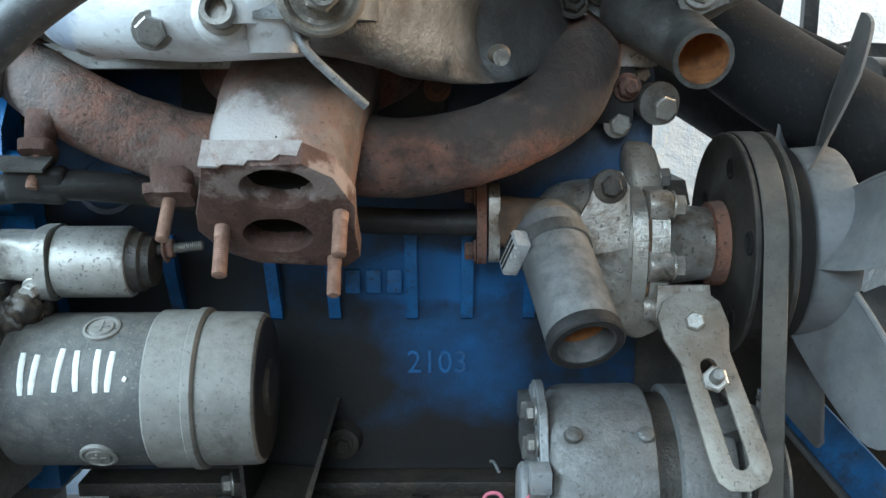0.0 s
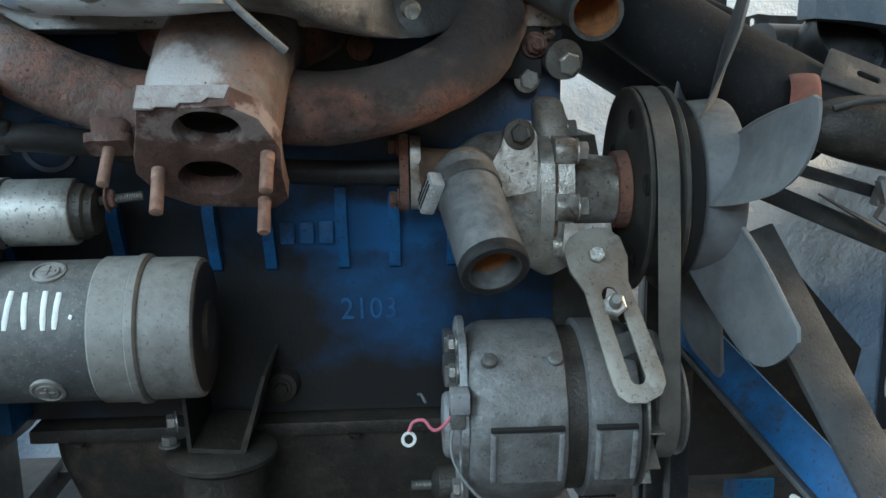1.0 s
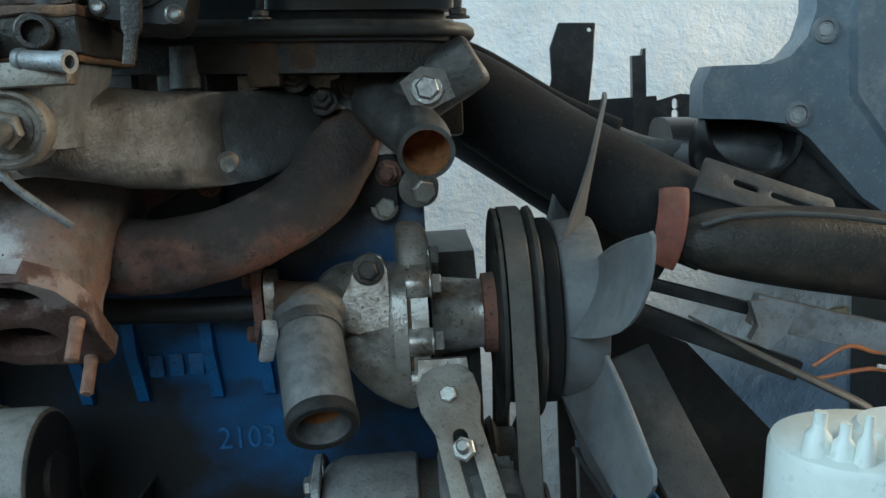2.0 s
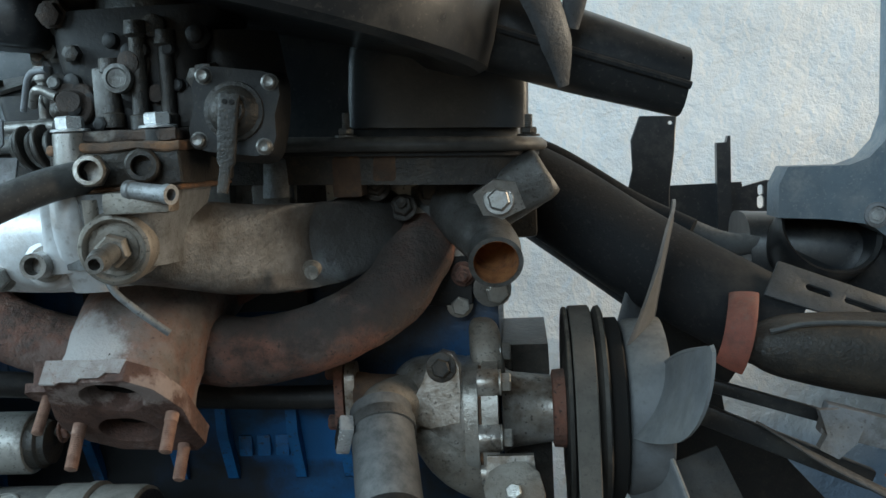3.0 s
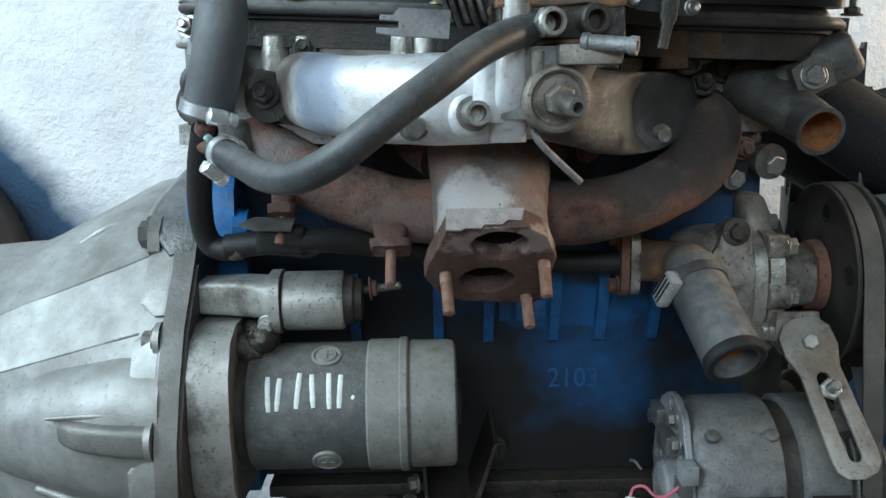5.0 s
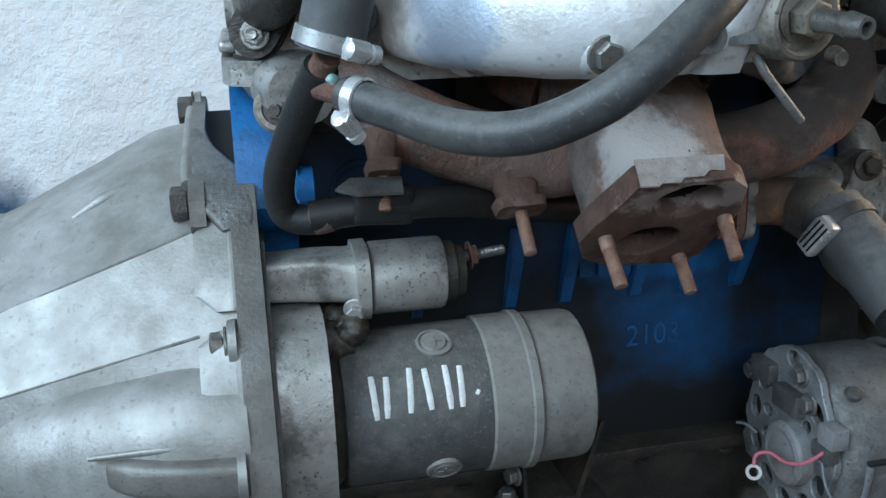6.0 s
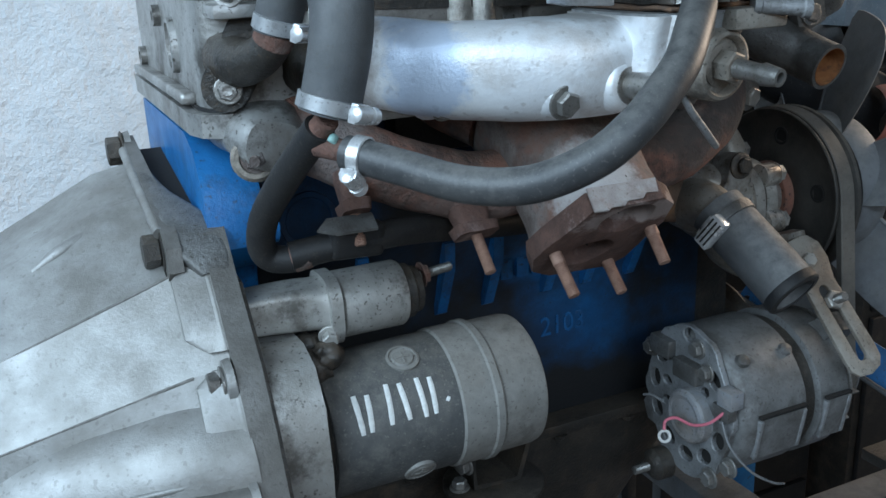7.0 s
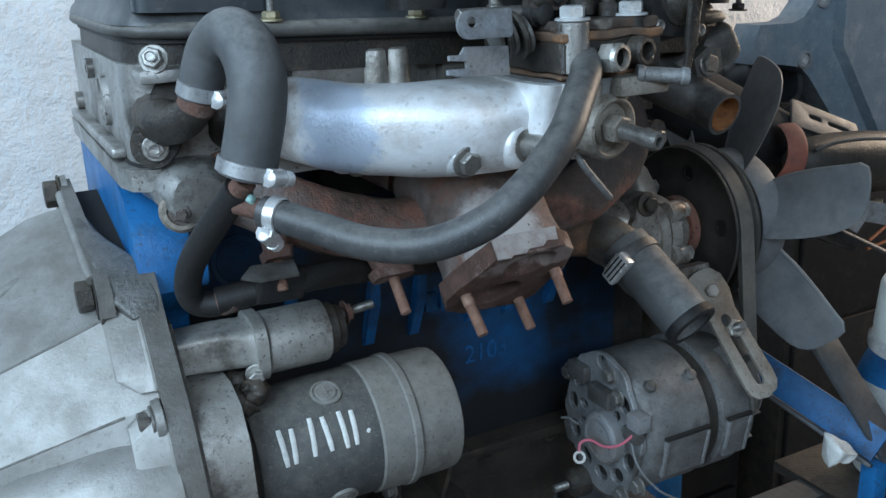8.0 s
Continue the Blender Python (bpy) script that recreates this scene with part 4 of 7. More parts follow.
    for y, z in ((0.735, 1.348), (0.84, 1.31)):
        bm = bmesh.new()
        lathe(bm, (-0.3355, y, z), (-1, 0, 0), [(0, 0.008), (0.006, 0.008), (0.006, 0.004), (0.003, 0.004)], 18)
        part("socket_screw", bm, "steel", e)
    # front face steps
    part("front_step", box((0.146, 0.66, 1.286), (0.192, 0.84, 1.3608), 0.005), "oily", e)
    # brown-stained blocks under the cover
    for x0, x1, z0 in ((0.042, 0.064, 1.330), (0.072, 0.090, 1.340)):
        part("side_boss", roughen(box((x0, 0.570, z0), (x1, 0.640, 1.3605), 0.003), 0.0006, 90), "gasket", e)


def build_heater_outlet():
    e = thing("heater_outlet_pipe", (-0.315, 0.58, 1.30), "black painted heater outlet elbow bolted to the cylinder head", "water pipe")
    n = V(-0.30, -0.95, 0.0).normalized()
    root, tip = V(-0.3225, 0.5810, 1.3085), V(-0.3035, 0.5750, 1.3420)
    long = (tip - root).normalized()
    side = n.cross(long).normalized()
    L = (tip - root).length
    part("outlet_flange", prism(stadium((0, 0), (L, 0), 0.0150), axes(root, long, side), 0.008, 0.002), "oily", e)
    part("paper_gasket", prism(stadium((0, 0), (L, 0), 0.0162), axes(root - n * 0.0030, long, side), 0.0025, 0.0004, 1), "soot", e)
    bm = bmesh.new()
    sweep(bm, [(-0.318, 0.590, 1.327), (-0.316, 0.566, 1.325), (-0.311, 0.549, 1.327), (-0.304, 0.535, 1.335), (-0.298, 0.527, 1.350)], [0.0165, 0.0155, 0.0130, 0.0115, 0.0112], 22)
    part("elbow", bm, "oily", e)
    bm = bmesh.new()
    cyl(bm, (-0.3030, 0.5335, 1.3370), (-0.2995, 0.5285, 1.3465), 0.0122, 0.0120, 22)
    part("rust_ring", bm, "rust_red", e, "bare rusty end under the hose")
    hex_bolt(e, (-0.3237, 0.5715, 1.3077), (-0.25, -0.95, 0.1), 0.0062, 0.006, mat="steel", shank=0.005)


def build_cover():
    e = thing("valve_cover", (-0.09, 0.71, 1.364), "black enamelled pressed steel valve cover with a rolled flange", "valve cover")
    cy = 0.7125
    secs = []
    for z, a, near, far in ((1.3705, 0.258, 0.5660, 0.862), (1.376, 0.256, 0.5680, 0.860), (1.380, 0.253, 0.5710, 0.856), (1.415, 0.250, 0.5735, 0.853), (1.438, 0.247, 0.5770, 0.850), (1.450, 0.240, 0.5860, 0.842), (1.456, 0.226, 0.6050, 0.825), (1.458, 0.18, 0.66, 0.79)):
        secs.append(((-0.076, (near + far) / 2, z), (a + 0.006, 0, 0), (0, (far - near) / 2, 0), 10))
    part("lid", loft(secs, 96), "cover", e, angle=50)
    # flange rolled under along its edge
    part("flange", loft([((-0.070, cy, z), (a, 0, 0), (0, b, 0), 7) for z, a, b in ((1.3620, 0.266, 0.1540), (1.3630, 0.270, 0.1570), (1.3655, 0.272, 0.1585), (1.3690, 0.2715, 0.1580), (1.3720, 0.268, 0.1555), (1.3730, 0.262, 0.150))], 96), "cover_flange", e, "dusty rolled flange", angle=60)
    part("gasket", loft([((-0.070, cy + 0.002, z), (0.2655, 0, 0), (0, 0.1500, 0), 8) for z in (1.3590, 1.3621)], 72), "soot", e)
    part("seat", loft([((-0.070, cy + 0.003, z), (0.2635, 0, 0), (0, 0.1450, 0), 9) for z in (1.338, 1.3589)], 72), "oily", e)
    for x, h in ((-0.2395, 0.022), (-0.130, 0.010), (0.0555, 0.012), (0.186, 0.010)):
        bm = bmesh.new()
        threaded(bm, (x, 0.5625, 1.375), (x, 0.5625, 1.378 + h), 0.0030)
        part("stud", bm, "steel", e)
        hex_bolt(e, (x, 0.5625, 1.3725), (0, 0, 1), 0.0056, 0.0065, mat="zinc_yellow" if x < 0 else "steel" if x < 0.1 else "oily")
    # broad vertical pressings in the near side
    for x, w in ((-0.2800, 0.047), (0.120, 0.066)):
        part("pressing", smooth_loft([((x, 0.580, 1.379), (w, 0, 0), (0, 0.0155, 0), 3.6), ((x, 0.581, 1.410), (w, 0, 0), (0, 0.0155, 0), 3.6), ((x, 0.584, 1.440), (w * 0.97, 0, 0), (0, 0.0150, 0), 3.4), ((x, 0.600, 1.453), (w * 0.85, 0, 0), (0, 0.0150, 0), 3.0)], 40), "cover", e, angle=60)
    # the cover sits a little higher at the gearbox end
    e.rotation_euler[1] = 0.042
    e.location.z += 0.007


# ---- manifolds ----
def build_exhaust():
    e = thing("exhaust_manifold", (-0.09, 0.60, 1.16), "rusty cast iron exhaust manifold with open twin-port flange", "exhaust manifold")
    n = V(0, -0.664, -0.747).normalized()
    u, v = V(1, 0, 0), V(0, 0.747, -0.664).normalized()
    o = V(-0.0955, 0.489, 1.194)
    m = Matrix((u, v, u.cross(v))).transposed().to_4x4()
    m.translation = o - n * 0.015
    out = [(-0.034, -0.046), (0.020, -0.049), (0.036, -0.036), (0.045, -0.006), (0.043, 0.020), (0.044, 0.050), (0.034, 0.062), (-0.020, 0.057), (-0.040, 0.042), (-0.050, 0.018), (-0.047, 0.0), (-0.038, -0.030)]
    flip = 1 if u.cross(v).dot(n) > 0 else -1
    if flip < 0:
        m.translation = o
    holes = (oval(0.0035, -0.0243, 0.0205, 0.0190, 28), oval(-0.0035, 0.0243, 0.0205, 0.0190, 28))
    face = part("flange", roughen(prism(out, m, 0.015, 0.0016, 2, holes), 0.0007, 120), "rust_face", e, "rusty flange with two round ports")
    crust = [(-0.034, -0.014), (-0.0345, 0.0028), (-0.024, 0.0032), (-0.021, 0.0012), (-0.011, 0.0016), (-0.008, -0.0012), (0.004, -0.001), (0.008, -0.004), (0.017, -0.0035), (0.019, -0.014)]
    part("crust", roughen(prism(crust, axes(o - v * 0.0495 - n * 0.0015, u, n), 0.0014, 0.0004, 1), 0.0009, 200), "crust", face, "pale chipped crust")
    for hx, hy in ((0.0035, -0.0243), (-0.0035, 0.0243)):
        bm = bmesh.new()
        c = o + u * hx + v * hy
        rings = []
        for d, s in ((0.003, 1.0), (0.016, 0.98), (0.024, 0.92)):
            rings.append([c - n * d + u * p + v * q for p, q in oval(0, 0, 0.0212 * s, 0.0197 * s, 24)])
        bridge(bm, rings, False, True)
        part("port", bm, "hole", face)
    # trunk from the flange up to the log
    back = -n
    bm = smooth_loft([(o + back * 0.012 + v * 0.004, u * 0.041, v * 0.049, 3.4), (o + back * 0.034 + v * 0.004, u * 0.042, v * 0.045, 2.8), (V(-0.094, 0.545, 1.240), u * 0.045, V(0, 0.042, -0.030), 2.6), (V(-0.092, 0.583, 1.258), u * 0.049, V(0, 0.036, -0.034), 2.4), (V(-0.09, 0.625, 1.275), u * 0.054, V(0, 0.012, -0.036), 2.4), (V(-0.09, 0.642, 1.28), u * 0.054, V(0, 0.005, -0.036), 2.4)], 32, 4, (False, True))
    part("trunk", roughen(bm, 0.0012, 70), "trunk", e, angle=60)
    bm = bmesh.new()
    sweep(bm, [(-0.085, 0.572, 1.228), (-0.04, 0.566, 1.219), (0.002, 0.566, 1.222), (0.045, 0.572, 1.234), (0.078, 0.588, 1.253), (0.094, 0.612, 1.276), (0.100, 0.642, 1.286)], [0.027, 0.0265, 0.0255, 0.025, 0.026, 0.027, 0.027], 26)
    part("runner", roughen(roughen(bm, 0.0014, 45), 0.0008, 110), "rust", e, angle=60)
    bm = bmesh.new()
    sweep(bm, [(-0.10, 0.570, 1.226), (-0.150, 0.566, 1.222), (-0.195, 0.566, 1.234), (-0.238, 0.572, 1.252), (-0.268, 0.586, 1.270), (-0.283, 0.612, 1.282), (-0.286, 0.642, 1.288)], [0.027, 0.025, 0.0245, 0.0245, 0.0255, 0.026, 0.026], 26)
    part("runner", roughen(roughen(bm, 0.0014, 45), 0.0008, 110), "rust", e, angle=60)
    # ears on the underside, each with a stud
    for p, tip, w in (((-0.255, 0.546, 1.222), (-0.256, 0.536, 1.203), 0.65), ((-0.171, 0.536, 1.196), (-0.171, 0.5155, 1.174), 1.0)):
        q = Vector(p)
        d = (Vector(tip) - q).normalized()
        up = -d
        bm = loft([(q, V(0.015 * w, 0, 0), V(0, 0.009, -0.006), 5), (q + up * 0.0075, V(0.0165 * w, 0, 0), V(0, 0.0095, -0.006), 5), (q + up * 0.0085, V(0.0115 * w, 0, 0), V(0, 0.008, -0.005), 4), (q + up * 0.030, V(0.017 * w, 0, 0), V(0, 0.010, -0.004), 3)], 20)
        ear = part("ear", roughen(bm, 0.0008, 90), "rust_face", e)
        bm = bmesh.new()
        threaded(bm, q, tip, 0.0042)
        part("stud", bm, "stud", ear)
    for root, tip in (((-0.130, 0.502, 1.188), (-0.128, 0.4775, 1.1605)), ((-0.059, 0.491, 1.198), (-0.059, 0.4705, 1.1735)), ((-0.068, 0.532, 1.166), (-0.067, 0.5085, 1.1410))):
        bm = bmesh.new()
        r, t = Vector(root), Vector(tip)
        cyl(bm, r, r.lerp(t, 0.35), 0.0046)
        threaded(bm, r.lerp(t, 0.33), t, 0.0044)
        part("stud", bm, "stud", face, "copper-brown rusty threaded stud")
    # dark port flanges against the head
    for x in (-0.286, -0.150, -0.035, 0.100):
        part("port_flange", roughen(box((x - 0.038, 0.634, 1.236), (x + 0.038, 0.6585, 1.304), 0.004), 0.0008, 80), "soot", e)
        hex_bolt(e, (x + 0.031, 0.632, 1.262), (0, -1, 0), 0.007, 0.008, mat="rust", shank=0.008)
    # stubs of the two middle ports behind the trunk
    for x in (-0.150, -0.035):
        bm = bmesh.new()
        sweep(bm, [(x * 0.6 - 0.04, 0.60, 1.262), (x, 0.628, 1.275), (x, 0.645, 1.28)], 0.021, 18)
        part("port_stub", bm, "rust", e)


def build_intake():
    e = thing("intake_manifold", (-0.09, 0.55, 1.27), "bare cast aluminium intake manifold, bright and stained", "intake manifold")
    # rear half, bright
    Z = lambda a: V(0, -0.10 * a, a)
    bm = smooth_loft([((-0.250, 0.640, 1.322), V(0.022, 0, 0), V(0, 0, 0.024), 2.6), ((-0.243, 0.592, 1.321), V(0.021, 0.010, 0), V(0, 0, 0.026), 2.5),
                      ((-0.227, 0.557, 1.318), V(0.017, 0.022, 0), V(0, 0, 0.029), 2.6), ((-0.203, 0.524, 1.314), V(0.014, 0.031, 0), V(0, 0, 0.030), 2.5),
                      ((-0.165, 0.500, 1.312), V(0, 0.043, 0), Z(0.031), 2.6), ((-0.120, 0.491, 1.312), V(0, 0.048, 0), Z(0.032), 2.8), ((-0.070, 0.490, 1.313), V(0, 0.050, 0), Z(0.030), 2.8)], 32)
    part("rear_runner", roughen(bm, 0.001, 50), "silver", e, angle=60)
    bm = smooth_loft([((-0.085, 0.495, 1.312), V(0, 0.050, 0), V(0, 0, 0.028), 2.8), ((-0.050, 0.500, 1.308), V(0, 0.050, 0), V(0, 0, 0.028), 2.6), ((-0.012, 0.525, 1.300), V(0.012, 0.042, 0), V(0, 0, 0.031), 2.4),
                      ((0.028, 0.556, 1.297), V(0.024, 0.030, 0), V(0, 0, 0.031), 2.4), ((0.052, 0.592, 1.300), V(0.030, 0.016, 0), V(0, 0, 0.029), 2.4), ((0.060, 0.640, 1.308), V(0.032, 0, 0), V(0, 0, 0.027), 2.4)], 32)
    part("front_runner", roughen(bm, 0.0012, 50), "runner_alu", e, "dull sooty front runner", angle=60)
    # carburettor pedestal
    bm = smooth_loft([((-0.072, 0.478, 1.300), V(0.038, 0, 0), V(0, 0.048, 0), 3.2), ((-0.071, 0.474, 1.322), V(0.038, 0, 0), V(0, 0.048, 0), 3.6), ((-0.068, 0.474, 1.336), V(0.040, 0, 0), V(0, 0.050, 0), 4.2), ((-0.068, 0.474, 1.345), V(0.041, 0, 0), V(0, 0.052, 0), 5)], 36)
    part("pedestal", bm, "grimy_alu", e)
    bm = smooth_loft([((-0.101, 0.478, 1.298), V(0.016, 0, 0), V(0, 0.046, 0), 3.0), ((-0.097, 0.475, 1.322), V(0.015, 0, 0), V(0, 0.047, 0), 3.4), ((-0.094, 0.474, 1.3435), V(0.0165, 0, 0), V(0, 0.0505, 0), 4.2)], 32)
    part("pedestal_flank", bm, "silver", e, "bright rear flank of the pedestal", angle=60)
    # front boss with the dished sensor plug
    d = V(0.16, -0.98, -0.08).normalized()
    bm = bmesh.new()
    lathe(bm, V(-0.060, 0.430, 1.313), d, [(-0.02, 0.0235), (0.006, 0.0220), (0.0095, 0.0205), (0.0102, 0.0185), (0.0090, 0.0172), (0.0050, 0.0160), (0.0048, 0.0125)], 32)
    part("sensor_boss", bm, "dusty", e)
    hex_bolt(e, V(-0.060, 0.430, 1.313) + d * 0.0045, d, 0.0092, 0.013, mat="dusty")
    # upright column and rib of the pedestal beside it
    part("column", smooth_loft([((-0.088, 0.456, 1.284), V(0.013, 0, 0), V(0, 0.010, 0), 2.6), ((-0.088, 0.432, 1.318), V(0.010, 0, 0), V(0, 0.010, 0), 2.6), ((-0.088, 0.429, 1.344), V(0.0095, 0, 0), V(0, 0.010, 0), 3)], 18), "silver", e)
    part("column", smooth_loft([((-0.073, 0.450, 1.290), V(0.004, 0, 0), V(0, 0.009, 0), 3), ((-0.072, 0.430, 1.322), V(0.004, 0, 0), V(0, 0.009, 0), 3), ((-0.072, 0.428, 1.342), V(0.005, 0, 0), V(0, 0.009, 0), 3)], 14), "dusty", e)
    bm = bmesh.new()
    p = V(-0.060, 0.430, 1.313) + d * 0.018
    q = p + V(0.004, -0.028, -0.003)
    lathe(bm, p, q - p, [(0, 0.006), (0.018, 0.0056), (0.019, 0.0068), (0.024, 0.0062), (0.0305, 0.0052), (0.0305, 0.0033), (0.016, 0.0033)], 18, (True, True))
    part("spigot", bm, "steel", e)
    # drain tube boss
    bm = bmesh.new()
    p, d2 = V(-0.112, 0.452, 1.303), V(0.10, -0.98, 0.05).normalized()
    lathe(bm, p, d2, [(-0.02, 0.018), (0.008, 0.0155), (0.010, 0.0135)], 24)
    part("tube_boss", bm, "silver", e, angle=85)
    bm = bmesh.new()
    lathe(bm, p + d2 * 0.008, d2, [(0, 0.0115), (0.003, 0.0115), (0.0035, 0.0085), (0.020, 0.008), (0.024, 0.0078), (0.024, 0.0053), (0.012, 0.0053)], 22)
    part("vacuum_spigot", bm, "steel", e)
    for x, y, z, r in ((-0.150, 0.452, 1.296, 0.0075), (-0.204, 0.507, 1.292, 0.0062)):
        bm = bmesh.new()
        lathe(bm, (x, y + 0.022, z + 0.004), (0.06, -0.97, -0.2), [(0, r * 2.5), (0.010, r * 1.8), (0.0175, r * 1.30), (0.0185, r * 1.1)], 20)
        part("bolt_boss", bm, "silver", e, angle=85)
        hex_bolt(e, V(x, y + 0.003, z), (0.06, -0.97, -0.2), r, 0.007, mat="steel")
    # cast number bump on the front runner
    part("cast_lug", loft([((0.033, 0.527, 1.284), V(0.007, 0, 0), V(0, 0, 0.006), 2), ((0.034, 0.520, 1.282), V(0.005, 0, 0), V(0, 0, 0.005), 2)], 14), "dusty", e)
    # thin pipe hanging from the underside
    bm = bmesh.new()
    sweep(bm, [(-0.074, 0.440, 1.294), (-0.068, 0.439, 1.284), (-0.055, 0.442, 1.271), (-0.040, 0.447, 1.257)], 0.0024, 10)
    part("drain_pipe", bm, "grimy_alu", e)
    # black clamp lug and nut between the runners
    bm = smooth_loft([((-0.268, 0.585, 1.318), V(0.017, 0, 0), V(0, 0.004, 0.019), 2.6), ((-0.2645, 0.566, 1.315), V(0.0165, 0.003, 0), V(0, 0.004, 0.020), 2.4), ((-0.262, 0.554, 1.311), V(0.014, 0.003, 0), V(0, 0.004, 0.017), 2.2)], 22)
    part("clamp_lug", roughen(bm, 0.0016, 70), "oily", e, "oily black clamp lug")
    hex_bolt(e, (-0.2645, 0.5535, 1.3165), (-0.1, -0.95, 0.2), 0.0082, 0.009, mat="oily", shank=0.004)
    # clamp nuts at both ends
    for x, y, z in ((-0.236, 0.572, 1.348), (0.088, 0.612, 1.318), (0.07, 0.60, 1.335)):
        hex_bolt(e, (x, y, z), (0, -0.9, 0.35), 0.0075, 0.008, mat="oily", shank=0.006)


for make in (build_block, build_sump, build_bell, build_head, build_heater_outlet, build_cover, build_exhaust, build_intake):
    make()


# ---- starter ----
def build_starter():
    cy, cz = 0.572, 1.060
    e = thing("starter_motor", (-0.22, cy, cz - 0.053), "dark grey starter motor with pale end band and white paint daubs", "starter motor")
    O, A = (0, cy, cz), (1, 0, 0)
    bm = bmesh.new()
    lathe(bm, O, A, [(-0.289, 0.046), (-0.288, 0.050), (-0.285, 0.052), (-0.192, 0.052)], 64)
    part("field_case", bm, "starter", e, "dark grey scratched field case")
    bm = bmesh.new()
    lathe(bm, O, A, [(-0.1935, 0.0525), (-0.192, 0.0538), (-0.168, 0.0538), (-0.167, 0.0530)], 64)
    part("cover_band", bm, "starter_band", e, "pale grey cover band")
    bm = bmesh.new()
    lathe(bm, O, A, [(-0.1680, 0.0535), (-0.1665, 0.0552), (-0.1615, 0.0552), (-0.160, 0.0530), (-0.1595, 0.0505)], 64)
    part("clamp_ring", bm, "starter_band", e)
    bm = bmesh.new()
    lathe(bm, O, A, [(-0.160, 0.0508), (-0.158, 0.0525), (-0.128, 0.0522), (-0.1235, 0.0512), (-0.1220, 0.0490)], 64)
    part("end_cap", bm, "starter_band", e, "stained pale grey end cap")
    # end face takes a near-black material to stand for the shadow on it
    bm = bmesh.new()
    lathe(bm, O, A, [(-0.1225, 0.0489), (-0.1213, 0.0480), (-0.1213, 0.020), (-0.1180, 0.018), (-0.1175, 0.010)], 48)
    part("end_face", bm, "oily", e, "end face painted dark for its shade")
    # drive-end casting
    out = [(0.605, 1.1325), (0.552, 1.136), (0.528, 1.128), (0.512, 1.105), (0.507, 1.06), (0.512, 1.012), (0.53, 0.990), (0.60, 0.985), (0.622, 1.0), (0.622, 1.115)]
    m = Matrix(((0, 0, 1, -0.3284), (1, 0, 0, 0), (0, 1, 0, 0), (0, 0, 0, 1)))
    part("drive_casting", prism(out, m, 0.0319, 0.004, 3), "alu", e, "grey cast aluminium drive-end flange")
    bm = bmesh.new()
    lathe(bm, O, A, [(-0.299, 0.050), (-0.292, 0.049), (-0.288, 0.045)], 40)
    part("neck", bm, "oily", e)
    # pole screws
    for z, y in ((1.1075, 0.553), (1.0285, 0.531)):
        p = V(-0.2255, y, z)
        d = V(0, y - cy, z - cz).normalized()
        bm = bmesh.new()
        lathe(bm, p - d * 0.003, d, [(0, 0.0125), (0.0045, 0.0122), (0.005, 0.0105), (0.0038, 0.0100), (0.0038, 0.0085), (0.0052, 0.0075), (0.0052, 0.0015)], 24)
        a, s, u = frame_of(d)
        for q in (s, u):
            b = box((-0.0052, -0.0008, 0), (0.0052, 0.0008, 0.0008), 0.0002, axes(p + d * 0.0021, q, d.cross(q)))
            me = bpy.data.meshes.new("slot")
            b.to_mesh(me)
            b.free()
            bm.from_mesh(me)
        part("pole_screw", bm, "starter_band", e)
    # three white brush daubs, left plain
    def daub(x, z, dx, dz, w=0.0042):
        ys = lambda zz: cy - math.sqrt(max(1e-6, 0.0521 ** 2 - (zz - cz) ** 2))
        pts = [V(x + dx * t, ys(z + dz * t) - 0.0001, z + dz * t) for t in (0, 0.25, 0.5, 0.75, 1)]
        bm = bmesh.new()
        sweep(bm, pts, [w * 0.42, w * 0.5, w * 0.46, w * 0.5, w * 0.38], 8, 3, 0.22, up=(0, -1, 0))
        part("paint_daub", bm, "paint_white", e)
    for x, lean, low in ((-0.2705, 0.0015, 0.0), (-0.2455, -0.002, 0.002), (-0.2225, 0.001, 0.0015)):
        daub(x, 1.097 + low, lean, -0.024)
        daub(x + 0.0095, 1.096 + low, -lean, -0.0225)
    daub(-0.2045, 1.083, 0.0022, -0.0012)
    # solenoid
    sy, sz = 0.586, 1.146
    sol = thing("starter_solenoid", (-0.26, sy, sz - 0.024), "tarnished steel starter solenoid with a brass terminal stud", "solenoid")
    S = (0, sy, sz)
    bm = bmesh.new()
    lathe(bm, S, A, [(-0.2625, 0.020), (-0.2615, 0.0238), (-0.2605, 0.0246), (-0.2145, 0.0246), (-0.2125, 0.0235), (-0.2120, 0.019)], 40)
    part("case", bm, "solenoid", sol)
    bm = smooth_loft([((-0.333, sy, sz + 0.007), V(0, 0.017, 0), V(0, 0, 0.0135), 7), ((-0.30, sy, sz + 0.006), V(0, 0.0185, 0), V(0, 0, 0.015), 7), ((-0.278, sy, sz + 0.004), V(0, 0.020, 0), V(0, 0, 0.017), 3.5), ((-0.272, sy, sz), V(0, 0.0215, 0), V(0, 0, 0.022), 3)], 28)
    part("nose_casting", bm, "solenoid", sol)
    part("flange", prism(oval(0, 0, 0.026, 0.0255, 28, 0, 3), axes((-0.2725, sy, sz), (0, 1, 0), (0, 0, 1)), 0.009, 0.002), "solenoid", sol)
    hex_bolt(sol, (-0.274, sy - 0.020, sz - 0.014), (-0.2, -0.95, -0.2), 0.0055, 0.009, mat="solenoid")
    bm = bmesh.new()
    lathe(bm, S, A, [(-0.2125, 0.021), (-0.205, 0.0205), (-0.203, 0.018), (-0.198, 0.017), (-0.197, 0.009)], 30)
    cap = part("terminal_cap", bm, "oily", sol)
    bm = bmesh.new()
